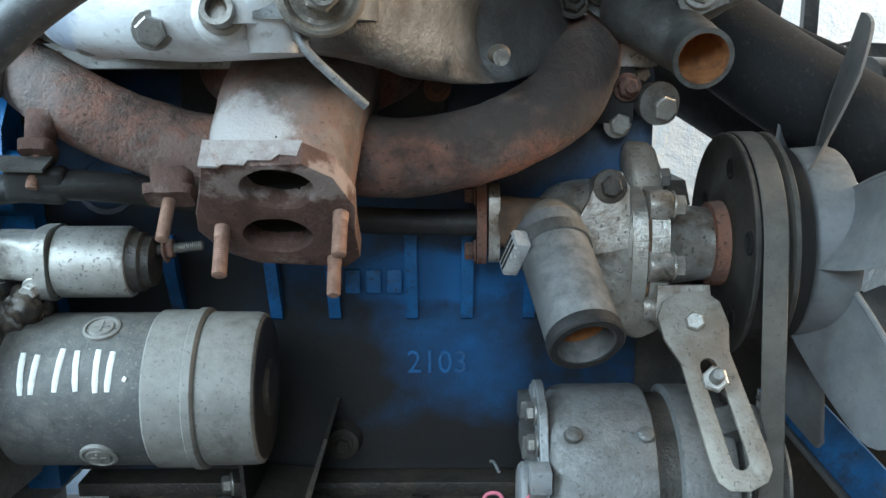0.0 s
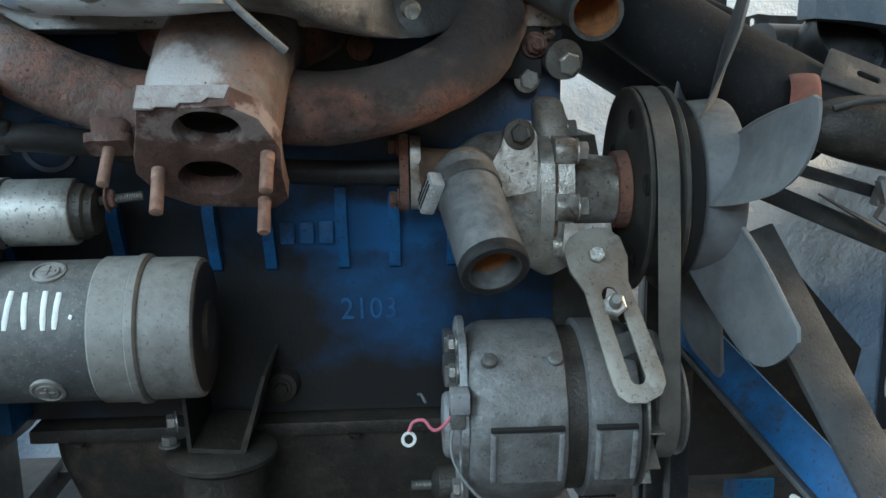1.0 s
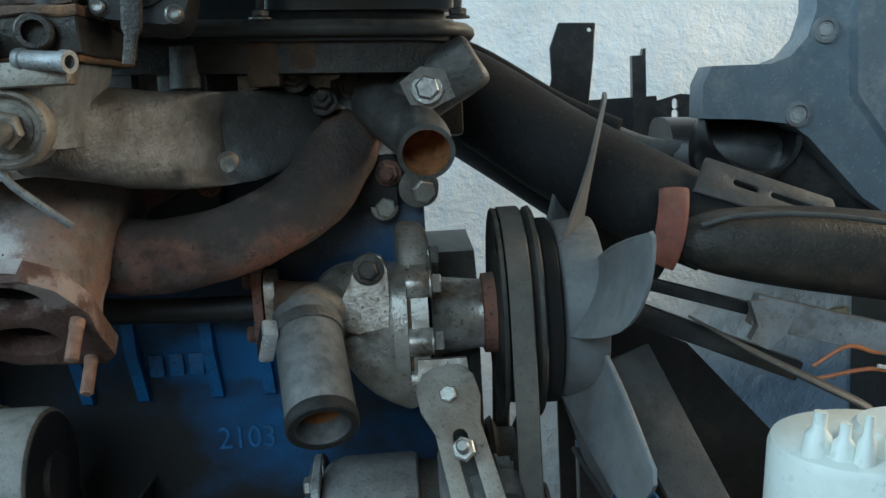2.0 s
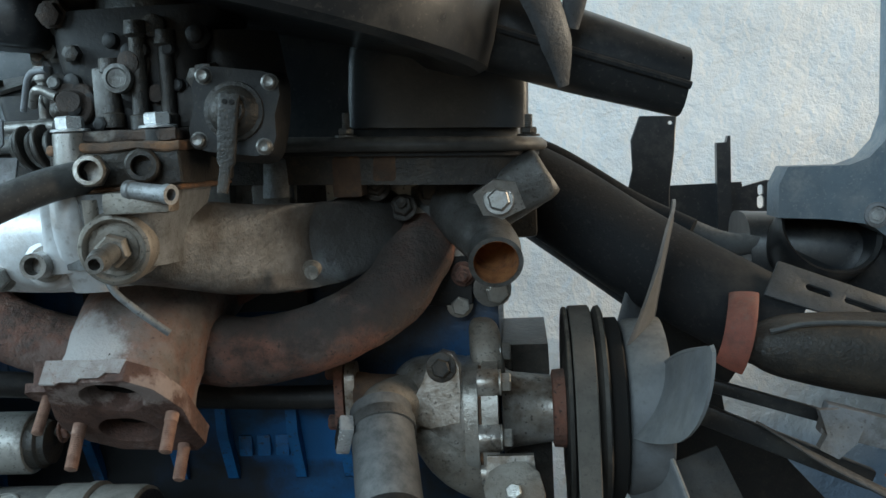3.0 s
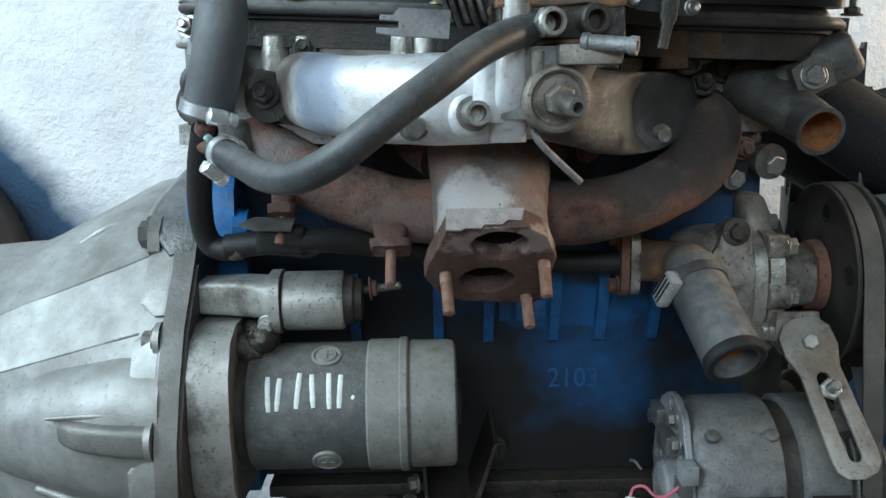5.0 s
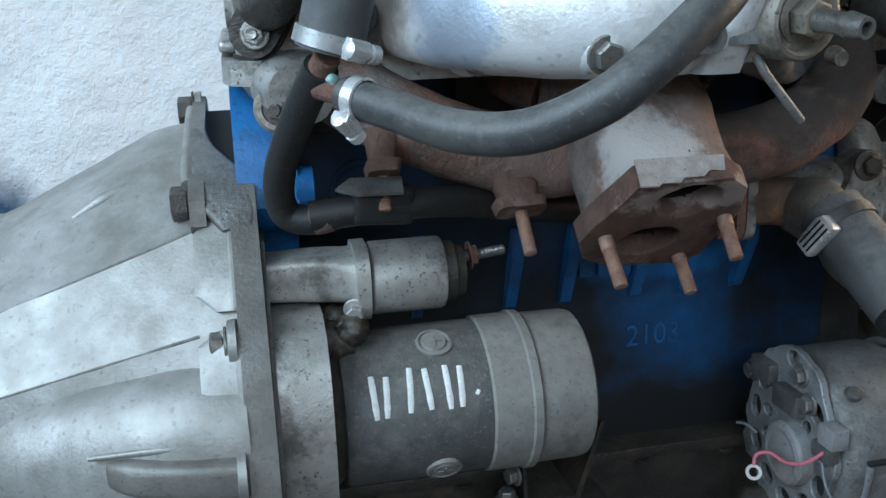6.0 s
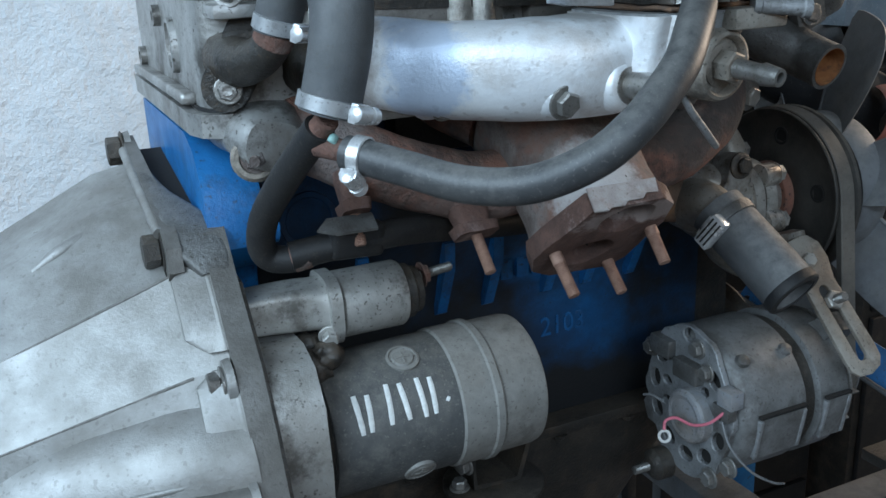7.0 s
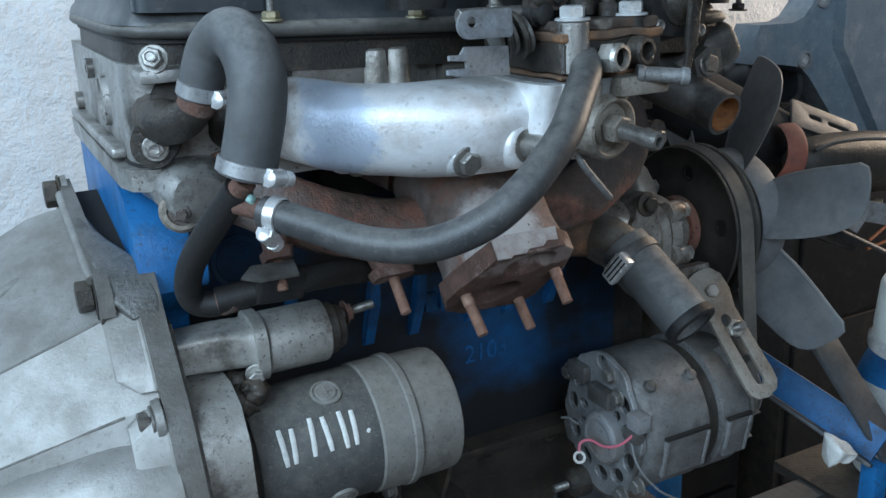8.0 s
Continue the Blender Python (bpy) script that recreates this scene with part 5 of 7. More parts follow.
    threaded(bm, (-0.199, 0.590, 1.153), (-0.166, 0.592, 1.156), 0.0038)
    part("terminal_stud", bm, "steel", cap)
    hex_bolt(cap, (-0.192, 0.5905, 1.154), (1, 0, 0.08), 0.0068, 0.006, mat="rust")
    # clod of greasy dirt between flange and solenoid
    bm = bmesh.new()
    rng = random.Random(5)
    for k in range(34):
        c = V(-0.290 + rng.uniform(-0.020, 0.018), 0.566 + rng.uniform(-0.012, 0.02), 1.117 + rng.uniform(-0.006, 0.007))
        bmesh.ops.create_icosphere(bm, subdivisions=3, radius=rng.uniform(0.006, 0.011), matrix=Matrix.Translation(c))
    tagged(new("grease_dirt", finish("grease_dirt", roughen(bm, 0.003, 220), "oily", 60)), "clotted brown grease and dirt on the starter", "dirt", kind="stuff")


# ---- water pump, pulley, fan, belt ----
PY, PZ = 0.650, 1.145


def build_pump():
    e = thing("water_pump", (0.12, 0.63, 1.09), "dusty worn aluminium water pump with a pulley hub", "water pump")
    bm = smooth_loft([((0.072, 0.640, 1.164), V(0, 0.020, 0), V(0, 0, 0.018), 2.4), ((0.080, 0.634, 1.164), V(0, 0.029, 0), V(0, 0, 0.026), 2.4), ((0.092, 0.629, 1.162), V(0, 0.036, 0), V(0, 0, 0.033), 2.6),
                      ((0.112, 0.628, 1.156), V(0, 0.042, 0), V(0, 0, 0.040), 2.8), ((0.138, 0.632, 1.149), V(0, 0.043, 0), V(0, 0, 0.041), 2.8)], 36)
    part("volute", roughen(bm, 0.0012, 60), "pump", e, angle=60)
    # grimy inlet casting between the pipe flange and the volute
    bm = smooth_loft([((0.038, 0.630, 1.166), V(0, 0.015, 0), V(0, 0, 0.018), 3), ((0.056, 0.622, 1.166), V(0, 0.019, 0), V(0, 0, 0.0175), 2.8), ((0.076, 0.616, 1.164), V(0, 0.026, 0), V(0, 0, 0.020), 2.6), ((0.092, 0.620, 1.160), V(0, 0.030, 0), V(0, 0, 0.024), 2.4)], 24)
    part("inlet_casting", roughen(bm, 0.0012, 80), "gasket", e, "brown grimy inlet casting", angle=60)
    # lower belly that carries the inlet
    bm = smooth_loft([((0.096, 0.606, 1.150), V(0.016, 0, 0.004), V(0, 0.018, 0.004), 2.4), ((0.112, 0.606, 1.130), V(0.020, 0, 0.004), V(0, 0.022, 0.004), 2.6), ((0.130, 0.612, 1.108), V(0.020, 0, 0.006), V(0, 0.022, 0.004), 2.6), ((0.146, 0.616, 1.092), V(0.013, 0, 0.006), V(0, 0.016, 0.004), 2.4)], 24)
    part("belly", roughen(bm, 0.0012, 70), "dusty", e, angle=60)
    # flat three-cornered lobe with the socket bolt
    lobe = [(-0.027, -0.024), (-0.024, -0.012), (-0.013, 0.008), (-0.009, 0.022), (0.000, 0.0285), (0.009, 0.026), (0.014, 0.016), (0.0145, -0.004), (0.013, -0.026), (-0.010, -0.030)]
    part("bolt_lobe", roughen(prism(lobe, axes((0.113, 0.612, 1.177), (1, 0, 0), (0, 0.12, 1)), 0.0245, 0.0055, 4), 0.0006, 90), "pump", e, "pale three-cornered cast lobe", angle=60)
    bm = bmesh.new()
    lathe(bm, (0.1135, 0.5893, 1.1965), (0, -0.99, 0.12), [(0, 0.0118), (0.0018, 0.0115), (0.0024, 0.0098)], 24)
    part("bolt_washer", bm, "oily", e)
    hex_bolt(e, (0.1135, 0.5868, 1.1968), (0, -0.98, 0.1), 0.0070, 0.006, mat="oily", washer=False)
    # front flange
    out = oval(0.632, 1.148, 0.049, 0.044, 40, 0, 2.9)
    m = Matrix(((0, 0, 1, 0.1295), (1, 0, 0, 0), (0, 1, 0, 0), (0, 0, 0, 1)))
    part("housing_flange", prism(out, m, 0.0105, 0.0035, 3), "worn", e, "bright worn housing flange")
    m = m.copy()
    m.translation.x = 0.1403
    part("flange_gasket", prism(oval(0.632, 1.148, 0.0465, 0.0415, 40, 0, 2.9), m, 0.0022, 0.0), "gasket", e)
    m = m.copy()
    m.translation.x = 0.1428
    part("cover_flange", prism(oval(0.634, 1.148, 0.0495, 0.0445, 40, 0, 2.9), m, 0.0125, 0.0040, 3), "worn", e, "bright worn cover flange")
    for y, z, mt in ((0.5935, 1.1825, "worn"), (0.5855, 1.1415, "worn"), (0.600, 1.109, "steel"), (0.640, 1.196, "steel"), (0.672, 1.180, "steel")):
        bm = bmesh.new()
        lathe(bm, (0.1405, y, z), (1, 0, 0), [(0, 0.0105), (0.013, 0.0108), (0.0165, 0.0095), (0.017, 0.007)], 20)
        part("bolt_boss", roughen(bm, 0.0005, 120), "pump", e)
        hex_bolt(e, (0.1570, y, z), (1, 0, 0), 0.0070, 0.009, mat=mt)
    # upper ear behind
    bm = smooth_loft([((0.147, 0.640, 1.178), V(0.014, 0, 0), V(0, 0.022, 0), 3), ((0.146, 0.644, 1.200), V(0.0135, 0, 0), V(0, 0.018, 0), 3), ((0.144, 0.648, 1.215), V(0.012, 0, 0), V(0, 0.014, 0), 2.6), ((0.143, 0.650, 1.221), V(0.008, 0, 0), V(0, 0.009, 0), 2.4)], 24)
    part("upper_ear", roughen(bm, 0.001, 90), "dusty", e, "tan stained upper ear")
    bm = bmesh.new()
    lathe(bm, (0, PY, PZ), (1, 0, 0), [(0.158, 0.036), (0.166, 0.031), (0.196, 0.0275), (0.2065, 0.0275)], 30)
    part("bearing_snout", bm, "pump", e)
    for k in range(4):
        w = math.radians(70 + 55 * k)
        c, s = math.cos(w), math.sin(w)
        part("web", box((0, -0.003, 0), (0.040, 0.003, 0.012), 0.0015, axes((0.160, PY + 0.026 * c, PZ + 0.026 * s), (1, 0, 0), (0, -s, c))), "pump", e)
    # inlet stub for the lower hose and the rear pipe flange
    bm = bmesh.new()
    sweep(bm, [(0.080, 0.606, 1.163), (0.074, 0.588, 1.168), (0.0700, 0.572, 1.1700), (0.0705, 0.5555, 1.1625)], [0.024, 0.0205, 0.0180, 0.0170], 24)
    part("inlet_stub", bm, "dusty", e)
    m = Matrix(((0, 0, 1, 0.024), (1, 0, 0, 0), (0, 1, 0, 0), (0, 0, 0, 1)))
    part("pipe_flange", prism(stadium((0.628, 1.149), (0.628, 1.181), 0.0145), m, 0.007, 0.0015), "rust", e)
    m = m.copy()
    m.translation.x = 0.0325
    part("pipe_flange", prism(stadium((0.628, 1.149), (0.628, 1.181), 0.0135), m, 0.008, 0.0015), "pump", e)
    for z in (1.144, 1.186):
        hex_bolt(e, (0.0235, 0.628, z), (-1, 0, 0), 0.0058, 0.008, mat="rust")
    # bracket foot below the flange
    part("lower_ear", prism([(-0.017, 0.024), (0.018, 0.024), (0.020, 0.004), (0.010, -0.012), (-0.010, -0.012), (-0.019, 0.0)], axes((0.163, 0.585, 1.104), (1, 0, 0), (0, 0.2, 1)), 0.014, 0.004), "pump", e)


def build_pulley():
    e = thing("water_pump_pulley", (0.215, PY, PZ - 0.083), "black pressed steel fan belt pulley, rust-stained", "pulley")
    bm = bmesh.new()
    lathe(bm, (0, PY, PZ), (1, 0, 0), [(0.2090, 0.030), (0.2090, 0.044), (0.2115, 0.050), (0.2125, 0.062), (0.2115, 0.0735), (0.2100, 0.0785), (0.2088, 0.0805), (0.2086, 0.0822), (0.2095, 0.0832), (0.2120, 0.0828), (0.2150, 0.072), (0.2295, 0.072), (0.2355, 0.083), (0.2385, 0.0838), (0.2400, 0.0815), (0.2405, 0.070), (0.2410, 0.03)], 72)
    part("wheel", bm, "pulley", e)
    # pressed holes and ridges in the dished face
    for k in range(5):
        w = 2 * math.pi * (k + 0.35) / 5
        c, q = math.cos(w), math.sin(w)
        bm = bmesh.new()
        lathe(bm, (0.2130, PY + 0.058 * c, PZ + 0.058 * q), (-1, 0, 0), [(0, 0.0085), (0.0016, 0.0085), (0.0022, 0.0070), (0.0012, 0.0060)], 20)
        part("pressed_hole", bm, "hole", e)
    bm = bmesh.new()
    lathe(bm, (0, PY, PZ), (1, 0, 0), [(0.198, 0.0285), (0.199, 0.0315), (0.2085, 0.0325), (0.2092, 0.030)], 32)
    part("hub", bm, "rust", e, "brown rusty hub")
    # black spacer between pulley and fan
    bm = bmesh.new()
    lathe(bm, (0, PY, PZ), (1, 0, 0), [(0.2408, 0.060), (0.2412, 0.0720), (0.2440, 0.0735), (0.2520, 0.0735), (0.2545, 0.068)], 48)
    part("spacer", bm, "hole", e, "black fan spacer")


def build_fan():
    e = thing("cooling_fan", (0.265, PY, PZ - 0.172), "grey plastic six-blade engine cooling fan, dusty", "fan")
    bm = bmesh.new()
    lathe(bm, (0, PY, PZ), (1, 0, 0), [(0.2548, 0.030), (0.2548, 0.0670), (0.2560, 0.0700), (0.2580, 0.0712), (0.2835, 0.0732), (0.2865, 0.0722), (0.2875, 0.069), (0.2840, 0.030)], 60)
    part("hub", bm, "fan", e)
    # a petal between its leading edge (forward) and its trailing edge (rearward), cambered, with a rounded tip
    nr, nw = 12, 10
    for k in range(6):
        lead = 90 + 60 * k
        bm = bmesh.new()
        front, rear = [], []
        for i in range(nr + 1):
            f = i / nr
            row_f, row_r = [], []
            for j in range(nw + 1):
                g = j / nw
                a0 = lead - 13 * (1 - f) ** 1.3
                a1 = lead + 33 - 9 * f
                tip = 0.171 - 0.010 * g - 0.024 * max(0.0, (g - 0.5) / 0.5) ** 3 - 0.010 * max(0.0, (0.15 - g) / 0.15) ** 2
                r = 0.0705 + (tip - 0.0705) * f
                w = radians(a0 + (a1 - a0) * g)
                x0, x1 = 0.2835 + 0.0165 * f, 0.2570 + 0.0225 * f
                x = x0 + (x1 - x0) * g + (0.0065 - 0.002 * f) * math.sin(math.pi * g)
                p = V(x, PY + r * math.cos(w), PZ + r * math.sin(w))
                row_f.append(bm.verts.new(p + V(0.0013, 0, 0)))
                row_r.append(bm.verts.new(p - V(0.0013, 0.0008 * math.sin(w), -0.0008 * math.cos(w))))
            front.append(row_f)
            rear.append(row_r)
        for i in range(nr):
            for j in range(nw):
                bm.faces.new((front[i][j], front[i][j + 1], front[i + 1][j + 1], front[i + 1][j]))
                bm.faces.new((rear[i][j], rear[i + 1][j], rear[i + 1][j + 1], rear[i][j + 1]))
        for i in range(nr):
            bm.faces.new((front[i][0], front[i + 1][0], rear[i + 1][0], rear[i][0]))
            bm.faces.new((front[i][nw], rear[i][nw], rear[i + 1][nw], front[i + 1][nw]))
        for j in range(nw):
            bm.faces.new((front[0][j], rear[0][j], rear[0][j + 1], front[0][j + 1]))
            bm.faces.new((front[nr][j], front[nr][j + 1], rear[nr][j + 1], rear[nr][j]))
        blade = part("blade", bm, "fan", e, angle=50)
        # stiffening lip along the leading edge
        pts = []
        for f in (0.02, 0.25, 0.5, 0.75, 0.93):
            w = radians(lead - 13 * (1 - f) ** 1.3 + 0.6)
            r = 0.0705 + (0.160 - 0.0705) * f
            pts.append(V(0.2835 + 0.0165 * f, PY + r * math.cos(w), PZ + r * math.sin(w)))
        bm = bmesh.new()
        sweep(bm, pts, [0.0021, 0.0022, 0.0021, 0.0018], 8, 4)
        part("lip", bm, "fan", blade)


ALT = (0.588, 0.982)
CRANK = (0.745, 0.945)


def build_belt():
    pts = []
    for (y, z), r in (((PY, PZ), 0.0745), (ALT, 0.033), (CRANK, 0.066)):
        pts += [(y + r * math.cos(2 * math.pi * k / 72), z + r * math.sin(2 * math.pi * k / 72)) for k in range(72)]
    pts.sort()

    def half(seq):
        h = []
        for p in seq:
            while len(h) > 1 and (h[-1][0] - h[-2][0]) * (p[1] - h[-2][1]) - (h[-1][1] - h[-2][1]) * (p[0] - h[-2][0]) <= 0:
                h.pop()
            h.append(p)
        return h
    hull = half(pts)[:-1] + half(pts[::-1])[:-1]
    bm = bmesh.new()
    rings = []
    n = len(hull)
    for i in range(n):
        p, q, r = Vector(hull[i - 1]), Vector(hull[i]), Vector(hull[(i + 1) % n])
        d = (r - p).normalized()
        o = V(d.y, -d.x)
        rings.append([V(x, *(q + o * t)) for x, t in ((0.2165, 0), (0.2275, 0), (0.2305, 0.0085), (0.2295, 0.0095), (0.2145, 0.0095), (0.2135, 0.0085))])
    vs = [[bm.verts.new(p) for p in r] for r in rings]
    for i in range(n):
        a, b = vs[i], vs[(i + 1) % n]
        for k in range(6):
            bm.faces.new((a[k], a[(k + 1) % 6], b[(k + 1) % 6], b[k]))
    solo("drive_belt", bm, "belt", "worn grey-black rubber vee belt round the pulleys", "drive belt")
    e = thing("crankshaft_pulley", (0.22, CRANK[0], CRANK[1] - 0.075), "black crankshaft belt pulley, oily", "pulley")
    bm = bmesh.new()
    lathe(bm, (0, *CRANK), (1, 0, 0), [(0.166, 0.03), (0.195, 0.032), (0.204, 0.072), (0.2085, 0.075), (0.2145, 0.064), (0.2295, 0.064), (0.2355, 0.075), (0.239, 0.074), (0.240, 0.03)], 48)
    part("wheel", bm, "oily", e)


# ---- alternator and its strap ----
def build_alternator():
    cy, cz = ALT
    e = thing("alternator", (0.12, cy, cz - 0.07), "dusty cast aluminium alternator with a perforated rear frame", "alternator")
    O, A = (0, cy, cz), (1, 0, 0)
    bm = bmesh.new()
    lathe(bm, O, A, [(0.070, 0.060), (0.072, 0.0645), (0.078, 0.0680), (0.086, 0.0695), (0.136, 0.0700), (0.140, 0.0690), (0.1415, 0.066)], 56)
    part("rear_frame", roughen(bm, 0.0006, 60), "alt_body", e)
    bm = bmesh.new()
    lathe(bm, O, A, [(0.141, 0.0635), (0.157, 0.0635)], 48)
    part("stator", bm, "oily", e, "dark laminated stator")
    bm = bmesh.new()
    lathe(bm, O, A, [(0.1560, 0.066), (0.1575, 0.0695), (0.188, 0.0690), (0.194, 0.066), (0.1965, 0.060), (0.1970, 0.020)], 56)
    part("front_frame", roughen(bm, 0.0006, 60), "alt_body", e)
    # framed windows round the two frames: a sunk dark line, a plain panel and bright end ribs
    for x0, x1 in ((0.084, 0.137), (0.160, 0.190)):
        for k in range(2):
            w = radians(190 + 90 * k)
            c, q = math.cos(w), math.sin(w)
            mw = Matrix(((1, 0, 0, 0), (0, -q, c, cy + 0.0685 * c), (0, c, q, cz + 0.0685 * q), (0, 0, 0, 1)))
            part("frame_pad", box((x0 + 0.002, -0.021, -0.003), (x1 - 0.002, 0.021, 0.0018), 0.0010, mw), "alt_body", e)
            for xe in (x0, x1 - 0.004):
                part("window_rib", box((xe, -0.020, -0.003), (xe + 0.004, 0.020, 0.0030), 0.0014, mw), "alt_face", e)
            part("window_slot", box((x0, -0.0245, -0.002), (x1, -0.0218, 0.0020), 0.0004, mw), "hole", e)
    # two small lugs on top of the body
    for x, yy in ((0.086, 0.545), (0.134, 0.545)):
        bm = bmesh.new()
        lathe(bm, (x, yy, cz + 0.052), (0, -0.65, 0.75), [(0, 0.007), (0.005, 0.0055), (0.006, 0.003)], 14)
        part("cast_lug", bm, "dark_alu", e)
    # perforated rear face
    holes = [oval(0.0, 0.0665, 0.0078, 0.0066, 16)]
    for k in range(11):
        w = 2 * math.pi * (k + 0.3) / 11
        if 1.2 < w < 1.95:
            continue
        holes.append(oval(0.0465 * math.cos(w), 0.0530 * math.sin(w), 0.0098, 0.0072, 16, w + math.pi / 2))
    for k in range(9):
        w = 2 * math.pi * k / 9
        holes.append(oval(0.0300 * math.cos(w), 0.0300 * math.sin(w), 0.0062, 0.0050, 12, w))
    edge = []
    for k in range(48):
        w = 2 * math.pi * k / 48
        r = 0.0585 + 0.0165 * math.sin(w) ** 4 + 0.0030 * (k % 8 < 2) + 0.010 * (k in (27, 28, 29))
        edge.append((r * math.cos(w), r * math.sin(w)))
    m = Matrix(((0, 0, -1, 0.0702), (-1, 0, 0, cy), (0, 1, 0, cz), (0, 0, 0, 1)))
    rear = part("rear_plate", prism(edge, m, 0.006, 0.0008, 1, holes), "alt_face", e, "grey rear plate with many round holes")
    # black disc behind the plate, so that its holes look deep in shade
    bm = bmesh.new()
    lathe(bm, O, A, [(0.0698, 0.058), (0.0705, 0.056)], 40)
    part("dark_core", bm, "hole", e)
    bm = bmesh.new()
    lathe(bm, (0.066, cy - 0.010, cz - 0.008), (-1, 0, 0), [(0, 0.0265), (0.010, 0.0255), (0.0125, 0.0235), (0.0135, 0.0205), (0.0128, 0.017), (0.0136, 0.012), (0.0136, 0.001)], 36)
    part("bearing_cap", bm, "light_bar", rear, "pale round bearing cap", angle=15)
    # brush holder block and connectors
    part("brush_holder", box((0.0540, 0.566, 1.008), (0.0680, 0.598, 1.026), 0.002), "dark_alu", e)
    part("brush_holder", box((0.0560, 0.526, 0.990), (0.0670, 0.546, 1.003), 0.002), "dark_alu", e)
    part("connector", box((0.0560, 0.522, 1.003), (0.0700, 0.540, 1.019), 0.0015), "light_bar", e)
    part("terminal_block", box((0.0560, 0.606, 1.018), (0.0700, 0.634, 1.036), 0.002), "dark_alu", e)
    for y, z, r in ((0.616, 0.9055, 0.0085), (0.552, 0.922, 0.007), (0.640, 1.018, 0.0065), (0.575, 1.040, 0.0065), (0.562, 1.022, 0.0062), (0.528, 0.945, 0.0065)):
        hex_bolt(e, (0.0640, y, z), (-1, 0, 0), r, 0.007, mat="steel", shank=0.012 if z < 0.9 else 0.0)
    bm = bmesh.new()
    threaded(bm, (0.0580, 0.616, 0.9055), (0.0275, 0.616, 0.9055), 0.0042)
    part("mounting_stud", bm, "steel", e)
    bm = bmesh.new()
    lathe(bm, (0.0645, 0.616, 0.9055), (-1, 0, 0), [(0, 0.016), (0.014, 0.0155), (0.0165, 0.012), (0.019, 0.0095), (0.020, 0.006)], 20)
    part("bolt_boss", bm, "oily", e)
    # loose wires
    bm = bmesh.new()
    sweep(bm, [(0.0600, 0.528, 1.004), (0.0500, 0.540, 0.987), (0.0440, 0.556, 0.979), (0.0380, 0.570, 0.981), (0.0300, 0.5745, 0.978), (0.0262, 0.5715, 0.9715)], 0.0014, 8)
    part("wire", bm, "pink", e, "pink wire")
    bm = bmesh.new()
    sweep(bm, [(0.0400, 0.592, 0.987), (0.0370, 0.604, 0.989), (0.0350, 0.613, 0.986)], 0.0012, 8)
    part("wire", bm, "grey_wire", e)
    bm = bmesh.new()
    sweep(bm, [(0.0640, 0.546, 1.004), (0.0560, 0.524, 0.975), (0.0700, 0.512, 0.950), (0.0940, 0.509, 0.932), (0.1140, 0.513, 0.922)], 0.0011, 8)
    part("wire", bm, "grey_wire", e, "thin grey wire")
    part("ring_terminal", prism(oval(0, 0, 0.0062, 0.0062, 18), axes((0.026, 0.570, 0.966), (0.5, 0.3, 0.8), (0.8, -0.5, -0.3)), 0.0014, 0.0003, 1, (oval(0, 0, 0.0036, 0.0036, 14),)), "wire_white", e, "pale ring terminal")
    # upper ear
    part("adjusting_ear", prism(stadium((0, 0), (0.022, 0.034), 0.016), axes((0.166, 0.560, 1.012), (0, -0.6, 0.8), (1, 0, 0)), 0.020, 0.004), "dark_alu", e)
    # cooling vanes and pulley
    bm = bmesh.new()
    lathe(bm, O, A, [(0.1985, 0.062), (0.2000, 0.064), (0.2015, 0.064), (0.2020, 0.022)], 48)
    part("vane_disc", bm, "steel", e)
    for k in range(12):
        w = 2 * math.pi * k / 12
        c, s = math.cos(w), math.sin(w)
        part("vane", box((0.2015, 0.030, -0.0008), (0.2125, 0.062, 0.0008), 0.0003, Matrix(((1, 0, 0, 0), (0, c, -s, cy), (0, s, c, cz), (0, 0, 0, 1)))), "steel", e)
    bm = bmesh.new()
    lathe(bm, O, A, [(0.2020, 0.024), (0.2060, 0.039), (0.2080, 0.041), (0.2145, 0.0315), (0.2295, 0.0315), (0.2355, 0.041), (0.238, 0.040), (0.239, 0.012), (0.246, 0.010)], 40)
    part("pulley", bm, "steel", e)


def build_strap():
    e = thing("alternator_strap", (0.175, 0.53, 1.01), "dusty steel slotted adjusting strap of the alternator", "bracket")
    a, b = V(0.1660, 0.558, 1.108), V(0.1865, 0.506, 1.030)
    d = (b - a).normalized()
    nrm = V(-0.10, -0.84, 0.53)
    nrm = (nrm - d * nrm.dot(d)).normalized()
    side = nrm.cross(d)
    m = Matrix((d, side, d.cross(side))).transposed().to_4x4()
    m.translation = a - d.cross(side) * 0.002
    L = (b - a).length
    out = [(-0.020, -0.014), (-0.010, -0.0215), (0.006, -0.0220), (0.024, -0.0165), (L - 0.004, -0.0185), (L + 0.006, -0.0175), (L + 0.013, -0.012), (L + 0.016, 0), (L + 0.013, 0.012), (L + 0.006, 0.0175), (L - 0.004, 0.0185), (0.024, 0.0165), (0.006, 0.0220), (-0.010, 0.0215), (-0.020, 0.014), (-0.0225, 0.006), (-0.0225, -0.006)]
    part("slotted_bar", prism(out, m, 0.0045, 0.0012, 2, (stadium((0.030, 0), (L - 0.003, 0), 0.0052),)), "dusty", e)
    up = d.cross(side)
    up = up if up.dot(nrm) > 0 else -up
    hex_bolt(e, a + up * 0.003, up, 0.0060, 0.006, mat="worn", washer=False)
    p = a.lerp(b, 0.42)
    hex_bolt(e, p + up * 0.003, up, 0.0080, 0.008, mat="worn", washer=False)
    bm = bmesh.new()
    threaded(bm, p + up * 0.004, p + up * 0.022, 0.0046)
    part("adjusting_stud", bm, "steel", e)


